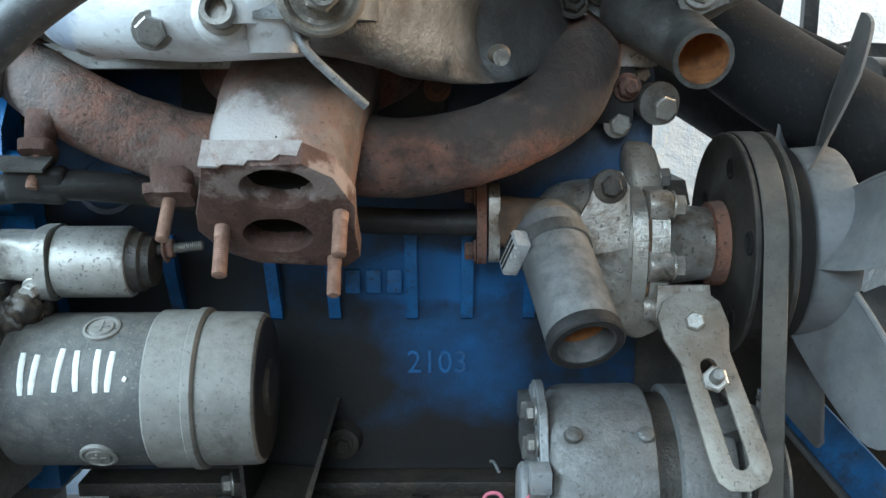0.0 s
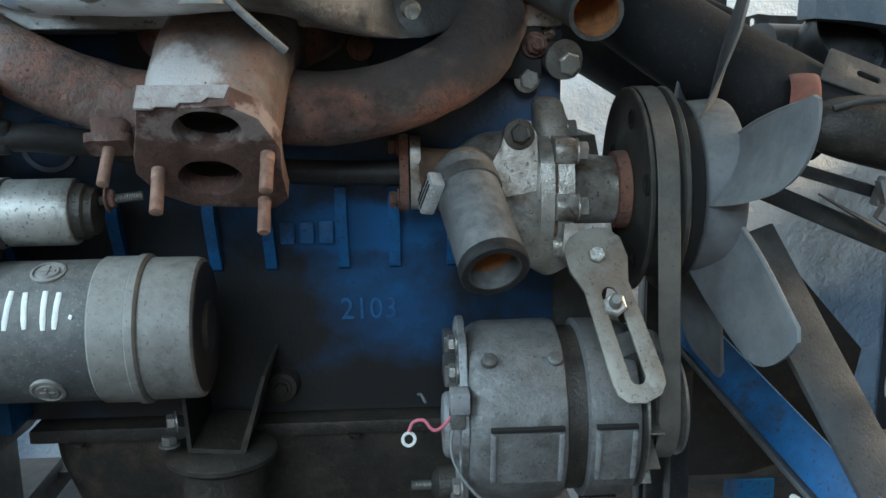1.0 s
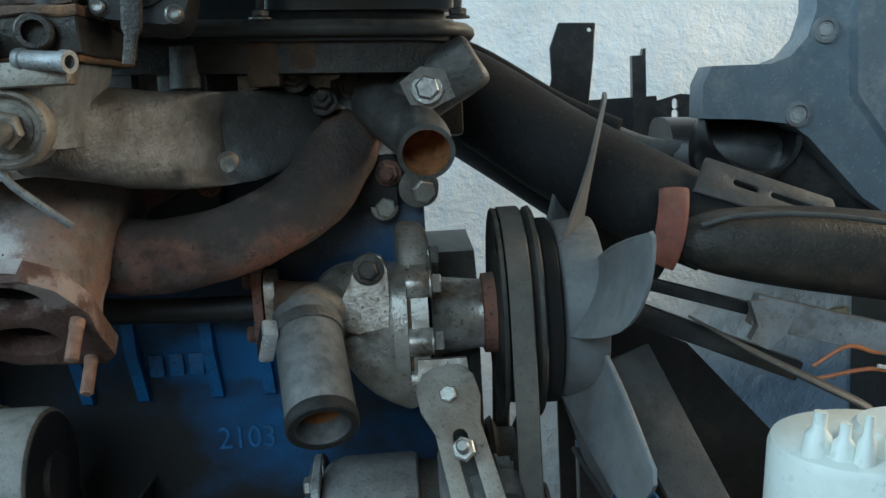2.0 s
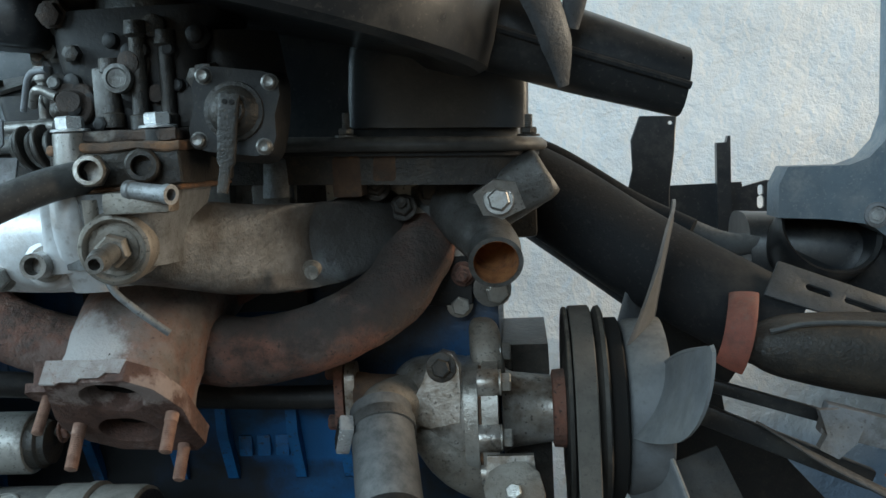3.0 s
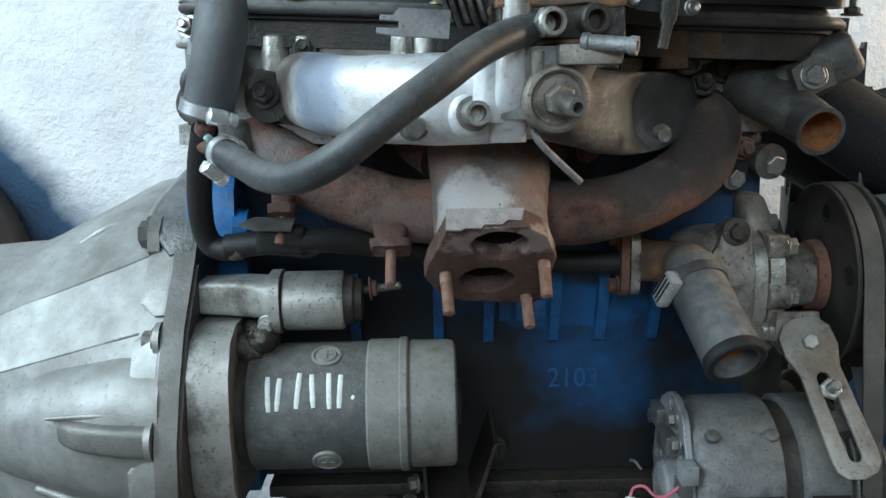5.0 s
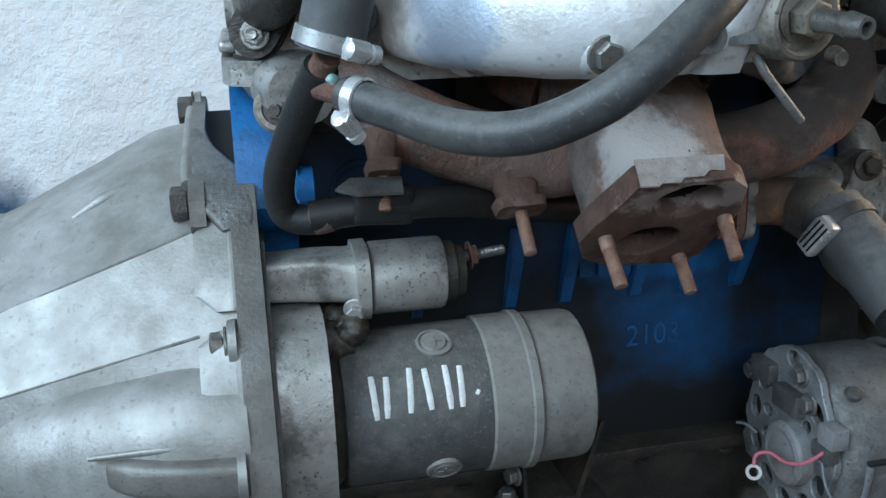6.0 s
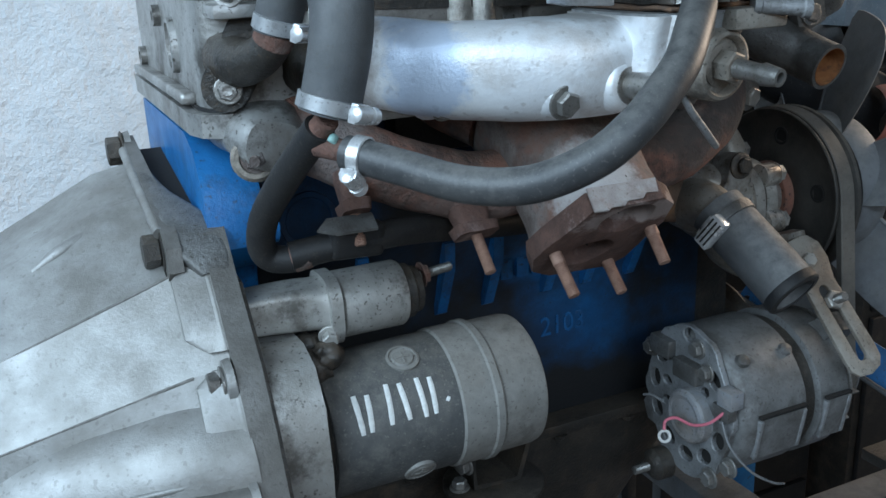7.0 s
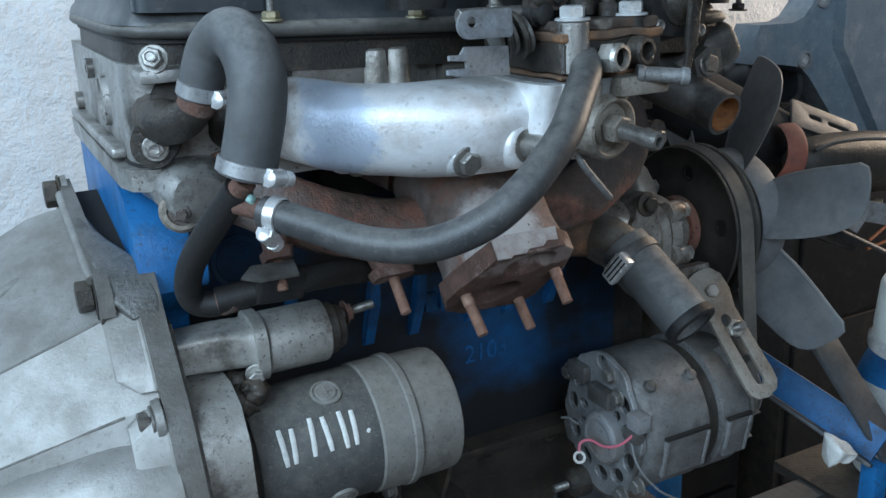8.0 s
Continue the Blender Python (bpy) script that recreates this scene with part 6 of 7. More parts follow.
# ---- water outlet, hoses, pipes ----
def build_outlet():
    e = thing("water_outlet_elbow", (0.14, 0.61, 1.27), "grey-black cast water outlet elbow with an orange scaled bore", "water outlet")
    end, d = V(0.160, 0.544, 1.281), V(0.10, -0.93, -0.30).normalized()
    s = V(0.130, 0.625, 1.318)
    bm = bmesh.new()
    path = smooth_path([s, V(0.140, 0.602, 1.306), end - d * 0.03, end - d * 0.012, end], 6)
    outer = path_rings(path, [0.024, 0.022, 0.0195, 0.0190, 0.0195], 28)
    bridge(bm, outer + [[p + (end - p) * 0.18 for p in outer[-1]]], True, False)
    part("pipe", bm, "dark_alu", e)
    bm = bmesh.new()
    lathe(bm, end + d * 0.0005, -d, [(0, 0.0162), (0.035, 0.0155), (0.045, 0.010)], 28, (False, True))
    part("bore", bm, "orange", e, "orange scaled bore")
    part("flange_arm", loft([((0.106, 0.633, 1.331), V(0.014, 0, 0.002), V(0, 0.004, 0.014), 2.4), ((0.118, 0.628, 1.323), V(0.012, 0, 0.006), V(0, 0.008, 0.013), 2.4), ((0.134, 0.622, 1.312), V(0.010, 0, 0.010), V(0, 0.014, 0.016), 2.4)], 20), "dark_alu", e)
    hex_bolt(e, (0.109, 0.6275, 1.329), (0, -0.97, 0.15), 0.0078, 0.007, mat="oily")
    # second leg with a hexagon plug, and the hose neck that climbs to the front
    q = V(0.163, 0.574, 1.323)
    part("plug_pad", prism([(-0.016, -0.012), (0.014, -0.014), (0.017, 0.006), (0.004, 0.016), (-0.014, 0.014)], axes(q + V(0, 0.006, 0), (0.85, 0, 0.45), (-0.45, -0.1, 0.85)), 0.009, 0.002), "steel", e, "bright steel plug pad")
    hex_bolt(e, q + V(0, -0.003, 0), (0.05, -0.97, 0.15), 0.0078, 0.005, mat="steel")
    bm = smooth_loft([((0.150, 0.605, 1.312), V(0.014, 0, -0.014), V(0, 0.022, 0), 3), ((0.172, 0.598, 1.328), V(0.014, 0, -0.016), V(0, 0.024, 0), 3.4), ((0.194, 0.596, 1.340), V(0.010, 0, -0.017), V(0, 0.024, 0), 3.8), ((0.199, 0.596, 1.343), V(0.009, 0, -0.015), V(0, 0.021, 0), 3.8)], 24)
    part("upper_leg", roughen(bm, 0.0012, 80), "dark_alu", e)
    # lower stack with big washer and nut
    bm = bmesh.new()
    lathe(bm, (0.150, 0.642, 1.252), (0.25, -0.95, -0.1), [(0, 0.013), (0.012, 0.013), (0.0125, 0.0155), (0.0155, 0.0155), (0.016, 0.012)], 26)
    part("big_washer", bm, "steel", e)
    hex_bolt(e, (0.1565, 0.630, 1.2475), (0.25, -0.95, -0.1), 0.0085, 0.007, mat="worn")
    hex_bolt(e, (0.1265, 0.640, 1.236), (0.2, -0.95, -0.1), 0.0075, 0.008, mat="worn")
    for p in ((0.128, 0.648, 1.262), (0.140, 0.650, 1.270)):
        hex_bolt(e, p, (0.3, -0.9, 0.1), 0.006, 0.012, mat="oily")


def build_hoses():
    # lower radiator hose
    e = thing("lower_radiator_hose", (0.08, 0.52, 1.09), "dusty grey rubber hose stub clamped to the water pump", "hose")
    a, b = V(0.0690, 0.566, 1.1695), V(0.0845, 0.490, 1.1150)
    part("rubber_tube", hose_mesh([a, a.lerp(b, 0.35), a.lerp(b, 0.7), b], 0.0232, 0.0172, 32, 4), "rubber_grey", e)
    bm = bmesh.new()
    d = (b - a).normalized()
    lathe(bm, b - d * 0.016, -d, [(0, 0.0171), (0.004, 0.0162), (0.050, 0.0150)], 28, (False, True))
    part("scaled_bore", bm, "orange", e, "rust orange inside")
    hose_clamp(e, a.lerp(b, 0.16), d, 0.0236, (-0.85, -0.55, -0.1), 0.010, "dark_alu")
    bm = bmesh.new()
    lathe(bm, b - d * 0.0085, d, [(0, 0.0233), (0.0012, 0.0238), (0.0080, 0.0238), (0.0092, 0.0226), (0.0094, 0.0182), (0.002, 0.0172)], 32, (False, False))
    part("end_band", bm, "soot", e, "black rubber rim at the mouth")
    c = a.lerp(b, 0.17) + V(-0.0265, -0.010, 0.0)
    mw = axes(c, d, (0.25, -0.35, 1))
    worm = part("clamp_worm", box((-0.0070, -0.0150, -0.0055), (0.0070, 0.0140, 0.0050), 0.0022, mw), "zinc", e, "bright worm screw housing")
    for k in range(3):
        part("slot", box((-0.0050 + 0.004 * k, -0.0120, 0.0044), (-0.0035 + 0.004 * k, 0.0110, 0.0056), 0.0003, mw), "hole", worm)
    # heater return: steel pipe, then a rubber bend
    e = thing("heater_return_pipe", (-0.15, 0.59, 1.15), "sooty steel heater return pipe beside the engine block", "water pipe")
    bm = bmesh.new()
    sweep(bm, [(0.024, 0.628, 1.165), (-0.03, 0.628, 1.166), (-0.09, 0.616, 1.172), (-0.15, 0.586, 1.186), (-0.20, 0.560, 1.199), (-0.245, 0.5475, 1.204), (-0.300, 0.552, 1.199)], 0.0098, 18)
    part("tube", bm, "soot", e)
    part("pipe_clip", box((-0.019, -0.0055, -0.0125), (0.019, 0.008, 0.0115), 0.005, pose(-0.256, 0.543, 1.2055, 10, 4, 3), 3), "soot", e)
    part("clip_tab", prism([(-0.024, -0.004), (-0.012, -0.010), (0.016, -0.010), (0.018, 0.006), (-0.014, 0.006)], pose(-0.262, 0.538, 1.2185, 25, 2, 3), 0.0022, 0.0006), "dark_alu", e)
    e = thing("heater_return_hose", (-0.315, 0.55, 1.19), "black rubber bend from heater tee to return pipe", "hose")
    part("rubber_tube", hose_mesh([(-0.285, 0.550, 1.200), (-0.300, 0.555, 1.1965), (-0.3125, 0.558, 1.1995), (-0.3175, 0.554, 1.212), (-0.316, 0.541, 1.232), (-0.3105, 0.522, 1.252), (-0.3035, 0.502, 1.272), (-0.2975, 0.488, 1.286), (-0.2940, 0.480, 1.294)], 0.0094, 0.007, 22, 6), "soot", e)
    bm = bmesh.new()
    lathe(bm, (-0.2980, 0.5545, 1.1970), (1, -0.33, 0.23), [(0, 0.0094), (0.0012, 0.0103), (0.0105, 0.0102), (0.0120, 0.0096)], 22, (False, False))
    part("end_collar", bm, "rust", e, "rusty collar at the pipe end")
    # heater tee
    e = thing("heater_tee", (-0.295, 0.478, 1.275), "corroded brass heater tee with green and red crust", "pipe fitting")
    bm = bmesh.new()
    cyl(bm, (-0.302, 0.497, 1.277), (-0.291, 0.473, 1.300), 0.0070)
    part("body", bm, "rust_red", e)
    bm = bmesh.new()
    cyl(bm, (-0.296, 0.484, 1.284), (-0.278, 0.464, 1.280), 0.0065)
    part("branch", bm, "rust_red", e)
    bm = bmesh.new()
    bmesh.ops.create_icosphere(bm, subdivisions=2, radius=0.0032, matrix=Matrix.Translation((-0.2895, 0.4710, 1.2880)) @ Matrix.Diagonal((1.1, 0.8, 0.8, 1)))
    part("sealant", roughen(bm, 0.003, 160), "teal", e, "dried teal sealant")
    # big bend
    e = thing("heater_hose", (-0.285, 0.50, 1.30), "thick black rubber hose bent over between heater outlet and tee", "hose")
    part("rubber_tube", hose_mesh([(-0.3005, 0.5300, 1.343), (-0.2965, 0.5275, 1.359), (-0.2905, 0.5215, 1.375), (-0.2835, 0.506, 1.3835), (-0.2790, 0.488, 1.3775), (-0.2775, 0.476, 1.361), (-0.2810, 0.4715, 1.340), (-0.2865, 0.4715, 1.318), (-0.2905, 0.473, 1.303)], [0.0136, 0.0142, 0.0150, 0.0160, 0.0172, 0.0176, 0.0174, 0.0172, 0.0172], 0.0112, 28, 7), "rubber_grey", e)
    hose_clamp(e, (-0.2990, 0.5290, 1.3485), (0.25, -0.2, 0.95), 0.0140, (0.6, -0.75, 0), 0.009, "clamp")
    hose_clamp(e, (-0.2892, 0.4725, 1.3075), (0.30, -0.05, 0.95), 0.0179, (0.55, -0.8, 0), 0.009, "clamp")
    # slim hose to the carburettor
    e = thing("carburettor_heater_hose", (-0.17, 0.37, 1.27), "slim black rubber hose looping to the carburettor", "hose")
    part("rubber_tube", hose_mesh([(-0.283, 0.469, 1.2805), (-0.262, 0.440, 1.2745), (-0.240, 0.408, 1.2685), (-0.216, 0.380, 1.271), (-0.191, 0.361, 1.284), (-0.171, 0.356, 1.299), (-0.152, 0.360, 1.313), (-0.133, 0.369, 1.326), (-0.113, 0.386, 1.340), (-0.091, 0.408, 1.351), (-0.074, 0.430, 1.356)], 0.0100, 0.007, 24, 6), "rubber", e)
    hose_clamp(e, (-0.2775, 0.4615, 1.2790), (0.6, -0.75, -0.12), 0.0104, (-0.3, -0.55, -0.8), 0.008)


for make in (build_starter, build_pump, build_pulley, build_fan, build_belt, build_alternator, build_strap, build_outlet, build_hoses):
    make()


# ---- carburettor ----
def chipped(lo, hi, amount):
    """A plate with worn, uneven faces and edges."""
    bm = box(lo, hi, 0.0012, None, 1)
    long = [d for d in bm.edges if d.calc_length() > 0.03]
    bmesh.ops.subdivide_edges(bm, edges=long, cuts=11, use_grid_fill=True)
    return roughen(roughen(bm, amount * 0.6, 60), amount * 0.5, 190)


def build_carburettor():
    e = thing("carburettor", (-0.06, 0.48, 1.345), "black and grimy twin-choke carburettor on a brown spacer", "carburettor")
    part("gasket", chipped((-0.098, 0.425, 1.3455), (-0.018, 0.525, 1.3485), 0.0014), "gasket", e)
    part("spacer", chipped((-0.096, 0.426, 1.3488), (-0.016, 0.524, 1.3690), 0.0016), "oily", e)
    part("insulator", chipped((-0.097, 0.4250, 1.3690), (-0.0145, 0.5255, 1.3745), 0.0022), "gasket", e, "rust-brown insulator plate")
    part("base_flange", chipped((-0.095, 0.428, 1.3744), (-0.018, 0.523, 1.3815), 0.0024), "crusty_flange", e)
    for x, y in ((-0.084, 0.432), (-0.033, 0.438)):
        bm = bmesh.new()
        lathe(bm, (x, y, 1.350), (0, 0, 1), [(0, 0.0115), (0.031, 0.0105), (0.0325, 0.009)], 20)
        part("stud_post", bm, "steel" if x < -0.05 else "soot", e)
        hex_bolt(e, (x, y, 1.3822), (0, 0, 1), 0.0078, 0.009, mat="zinc")
    # throttle body and barrels
    part("throttle_body", box((-0.098, 0.452, 1.3818), (-0.010, 0.530, 1.408), 0.005), "soot", e)
    bm = smooth_loft([((-0.055, 0.492, 1.407), V(0.044, 0, 0), V(0, 0.040, 0), 5), ((-0.055, 0.494, 1.432), V(0.050, 0, 0), V(0, 0.044, 0), 5), ((-0.052, 0.496, 1.455), V(0.054, 0, 0), V(0, 0.046, 0), 5)], 32)
    part("main_body", bm, "soot", e)
    bm = smooth_loft([((0.006, 0.492, 1.372), V(0.018, 0.012, 0), V(-0.014, 0.026, 0), 4), ((0.006, 0.492, 1.400), V(0.021, 0.014, 0), V(-0.015, 0.028, 0), 4), ((0.000, 0.495, 1.440), V(0.021, 0.014, 0), V(-0.015, 0.028, 0), 4)], 28)
    part("float_bowl", bm, "soot", e)
    # pump cover: square plate with a domed centre and a lever
    c = V(0.0120, 0.4475, 1.3895)
    u = V(0.985, 0.06, -0.14).normalized()
    nrm = V(0.05, -1.0, 0.02)
    nrm = (nrm - u * nrm.dot(u)).normalized()
    up = nrm.cross(u)
    up = up if up.z > 0 else -up
    m = Matrix((u, up, u.cross(up))).transposed().to_4x4()
    m.translation = c
    if u.cross(up).dot(nrm) < 0:
        m.translation = c + nrm * 0.006
    plate = [(-0.024, -0.022), (-0.015, -0.025), (0.015, -0.025), (0.024, -0.022), (0.026, -0.012), (0.024, 0.0), (0.026, 0.012), (0.024, 0.022), (0.015, 0.025), (-0.015, 0.025), (-0.024, 0.022), (-0.026, 0.012), (-0.024, 0.0), (-0.026, -0.012)]
    part("pump_block", smooth_loft([(c - nrm * 0.030, u * 0.026, up * 0.030, 5), (c - nrm * 0.012, u * 0.025, up * 0.026, 5), (c + nrm * 0.001, u * 0.024, up * 0.024, 6)], 28), "soot", e)
    cover = part("pump_cover", prism(plate, m, 0.006, 0.0020, 3), "soot", e)
    bm = bmesh.new()
    lathe(bm, c + nrm * 0.005, nrm, [(0, 0.0180), (0.003, 0.0175), (0.0035, 0.0150), (0.0050, 0.0140), (0.009, 0.0105), (0.0095, 0.0085), (0.0135, 0.0075), (0.0140, 0.004)], 32)
    part("pump_dome", bm, "oily", cover)
    for a, b in ((-1, -1), (1, -1), (1, 1), (-1, 1)):
        bm = bmesh.new()
        p = c + u * (0.0195 * a) + up * (0.0190 * b)
        lathe(bm, p + nrm * 0.004, nrm, [(0, 0.0052), (0.0020, 0.0052), (0.0024, 0.0044), (0.0060, 0.0042), (0.0070, 0.0030), (0.0062, 0.0010)], 14)
        part("cover_screw", bm, "steel", cover)
    # flat lever that hangs from the dome
    q0 = c + nrm * 0.0195
    bm = loft([(q0 + up * 0.009, u * 0.0062, nrm * 0.0022, 4), (q0 - up * 0.006, u * 0.0058, nrm * 0.0022, 4), (q0 - up * 0.030 + u * 0.001, u * 0.0054, nrm * 0.0020, 4), (q0 - up * 0.033 + u * 0.001, u * 0.0036, nrm * 0.0018, 4), (q0 - up * 0.048, u * 0.0032, nrm * 0.0018, 4)], 16)
    part("pump_lever", bm, "oily", e)
    for k in (-0.002, 0.002):
        bm = bmesh.new()
        lathe(bm, q0 + u * k + up * 0.0045 + nrm * 0.0018, nrm, [(0, 0.0017), (0.0012, 0.0015)], 10)
        part("rivet", bm, "hole", e)
    # union with a hollow hexagon, blank plug and spigot on the spacer
    d = V(0.22, -0.95, 0.05).normalized()
    p = V(-0.0665, 0.420, 1.3585)
    bm = bmesh.new()
    a, s, w = frame_of(d)
    bridge(bm, [[p + a * t + s * (q * math.cos(math.pi * k / 3)) + w * (q * math.sin(math.pi * k / 3)) for k in range(6)] for q, t in ((0.0094, 0), (0.0100, 0.001), (0.0100, 0.0105))], True, False)
    lathe(bm, p + d * 0.0104, d, [(0, 0.0092), (0.0015, 0.0086), (0.0030, 0.0082), (0.0032, 0.0060), (-0.012, 0.0058)], 24, (False, False))
    union = part("hollow_union", bm, "worn", e, "steel union with an open bore", angle=28)
    bm = bmesh.new()
    lathe(bm, p + d * 0.0095, -d, [(0, 0.0059), (0.011, 0.0057)], 20, (False, True))
    part("bore", bm, "hole", union)
    p = V(-0.0385, 0.426, 1.3600)
    bm = bmesh.new()
    lathe(bm, p, d, [(0, 0.0100), (0.009, 0.0098), (0.0105, 0.0085), (0.0106, 0.0060), (0.002, 0.0056)], 18)
    part("open_boss", bm, "oily", e, "black cast boss with an open bore")
    bm = bmesh.new()
    q = V(-0.045, 0.416, 1.3470)
    r = V(0.9, -0.42, -0.10).normalized()
    lathe(bm, q, r, [(0, 0.0058), (0.004, 0.0058), (0.005, 0.0050), (0.029, 0.0050), (0.030, 0.0060), (0.034, 0.0058), (0.034, 0.0034), (0.020, 0.0034)], 18)
    part("vacuum_spigot", bm, "alt_face", e)
    part("spigot_pad", box((-0.060, 0.412, 1.333), (-0.020, 0.430, 1.346), 0.003, pose(0, 0, 0)), "dusty", e)
    # throttle levers on the rear side
    bm = bmesh.new()
    cyl(bm, (-0.150, 0.462, 1.387), (-0.095, 0.462, 1.387), 0.0048)
    part("throttle_shaft", bm, "steel", e)
    for k, (x, rr) in enumerate(((-0.1065, 0.0125), (-0.1120, 0.0160), (-0.1180, 0.0125), (-0.1235, 0.0155), (-0.1285, 0.0120))):
        bm = bmesh.new()
        cyl(bm, (x, 0.456, 1.373), (x + 0.0034, 0.4555, 1.374), rr)
        part("lever_disc", bm, "oily" if k % 2 else "dark_alu", e)
    # upright pale lever with a hole, and the forked arm under it
    plate = [(0.0165, -0.0085), (0.0185, -0.0065), (0.0185, 0.0080), (0.0170, 0.0090), (-0.014, 0.0085)] + [(-0.014 - 0.0085 * math.sin(math.pi * k / 8), 0.0085 * math.cos(math.pi * k / 8)) for k in range(1, 8)] + [(-0.014, -0.0085)]
    lm = axes((-0.1455, 0.4345, 1.3835), (0.985, 0.10, -0.02), (-0.02, 0.10, 0.99))
    part("lever_plate", prism(plate, lm, 0.0026, 0.0007, 2, (oval(-0.0115, 0.0015, 0.0032, 0.0030, 14),)), "light_bar", e, "pale zinc lever plate with a hole")
    fork = [(-0.008, -0.0085), (0.026, -0.0085), (0.027, 0.0095), (-0.006, 0.0095), (-0.010, 0.0045), (-0.018, 0.0045), (-0.018, 0.0015), (-0.006, 0.0010), (-0.006, -0.0035), (-0.020, -0.0040), (-0.020, -0.0070)]
    part("lever_fork", prism(fork, axes((-0.152, 0.441, 1.3605), (0.985, 0.10, -0.06), (0.0, 0.22, 0.97)), 0.0026, 0.0007), "light_bar", e)
    # return spring
    bm = bmesh.new()
    pts = [V(-0.120 + 0.0009 * k, 0.470 + 0.006 * math.cos(k * 1.05), 1.402 + 0.006 * math.sin(k * 1.05) + 0.0004 * k) for k in range(46)]
    bridge(bm, path_rings(pts, 0.0010, 6))
    part("return_spring", bm, "steel", e)
    # screws and bosses over the body
    for x, y, z, r, mt in ((-0.088, 0.448, 1.396, 0.0048, "soot"), (-0.052, 0.449, 1.404, 0.0062, "soot"), (-0.100, 0.450, 1.412, 0.0040, "dark_alu"), (-0.070, 0.450, 1.412, 0.0050, "oily"), (-0.052, 0.450, 1.428, 0.0046, "soot"), (-0.028, 0.450, 1.428, 0.0042, "soot"), (-0.036, 0.450, 1.442, 0.0070, "oily"), (-0.012, 0.452, 1.436, 0.0050, "soot")):
        bm = bmesh.new()
        lathe(bm, (x, y + 0.01, z), (0.1, -1, 0.05), [(0, r * 1.7), (0.008, r * 1.6), (0.010, r), (0.015, r), (0.016, r * 0.7)], 16)
        part("screw_boss", bm, mt, e)
    bm = smooth_loft([((-0.090, 0.458, 1.400), V(0.014, 0, 0), V(0, 0, 0.013), 3.4), ((-0.090, 0.448, 1.400), V(0.0135, 0, 0), V(0, 0, 0.0125), 3.2), ((-0.090, 0.4465, 1.400), V(0.010, 0, 0), V(0, 0, 0.009), 2.4), ((-0.089, 0.441, 1.401), V(0.0075, 0, 0), V(0, 0, 0.0068), 2)], 20)
    part("choke_cap", roughen(bm, 0.0014, 90), "crusty_flange", e, "brown-stained round cap")
    part("side_lug", roughen(box((-0.074, 0.443, 1.383), (-0.064, 0.460, 1.420), 0.003), 0.001, 90), "dark_alu", e)
    # small plugs, jets and lugs over the front of the body
    rng = random.Random(11)
    for k in range(22):
        x, z = rng.uniform(-0.104, 0.012), rng.uniform(1.384, 1.456)
        r, h = rng.uniform(0.0028, 0.0075), rng.uniform(0.006, 0.017)
        bm = bmesh.new()
        lathe(bm, (x, 0.458, z), (rng.uniform(-0.25, 0.25), -1, rng.uniform(-0.2, 0.2)), [(0, r * 1.35), (h * 0.5, r * 1.25), (h * 0.55, r), (h, r), (h + 0.001, r * 0.7)], rng.choice((6, 14, 14)))
        part("jet_plug", bm, rng.choice(("soot", "soot", "oily", "oily", "crusty_flange", "steel")), e)
    for x, y, z0, z1, r, mt in ((-0.046, 0.446, 1.382, 1.446, 0.0050, "oily"), (-0.030, 0.449, 1.382, 1.440, 0.0045, "oily"), (-0.064, 0.448, 1.384, 1.425, 0.0050, "oily"), (-0.118, 0.470, 1.384, 1.425, 0.0042, "steel")):
        bm = bmesh.new()
        lathe(bm, (x, y, z0), (0.02, 0, 1), [(0, r * 1.3), (0.008, r * 1.3), (0.009, r), (z1 - z0 - 0.01, r), (z1 - z0 - 0.008, r * 1.5), (z1 - z0, r * 1.4)], 14)
        part("post", bm, mt, e)
    # banjo union with a bluish ring, and a mesh of small links beside it
    bm = bmesh.new()
    lathe(bm, (-0.055, 0.440, 1.412), (0.05, -1, 0.05), [(-0.012, 0.007), (0, 0.0086), (0.005, 0.0086), (0.0055, 0.0062), (0.0045, 0.0055), (0.0040, 0.003)], 24)
    part("banjo", bm, "dark_alu", e, "dull banjo union")
    for pts, r, mt in (([(-0.118, 0.455, 1.400), (-0.110, 0.447, 1.409), (-0.097, 0.445, 1.404)], 0.0030, "steel"), ([(-0.128, 0.462, 1.398), (-0.117, 0.452, 1.418), (-0.104, 0.448, 1.421)], 0.0022, "light_bar")):
        bm = bmesh.new()
        sweep(bm, pts, r, 10, 5)
        part("link_rod", bm, mt, e)
    # cable bracket towards the cover: a tilted plate on a dark folded foot, with a pin
    bm = prism([(-0.026, -0.010), (0.004, -0.017), (0.030, 0.004), (0.020, 0.020), (-0.014, 0.018)], axes((-0.1735, 0.522, 1.4175), (0.98, 0.0, 0.10), (-0.03, 0.93, 0.36)), 0.0026, 0.0007)
    part("cable_bracket", bm, "dark_alu", e)
    bm = bmesh.new()
    threaded(bm, (-0.1800, 0.520, 1.417), (-0.1795, 0.520, 1.442), 0.0046)
    lathe(bm, (-0.1800, 0.520, 1.4195), (0, 0, 1), [(0, 0.0075), (0.004, 0.0075), (0.0045, 0.006)], 6)
    part("bracket_pin", bm, "oily", e)
    bm = loft([((-0.150, 0.520, 1.3900), V(0.018, 0, 0), V(0, 0.014, 0), 5), ((-0.150, 0.520, 1.405), V(0.021, 0, 0), V(0, 0.015, 0), 5), ((-0.156, 0.520, 1.4168), V(0.020, 0, 0.002), V(0, 0.013, 0.005), 4)], 20)
    part("bracket_foot", roughen(bm, 0.0012, 80), "soot", e)
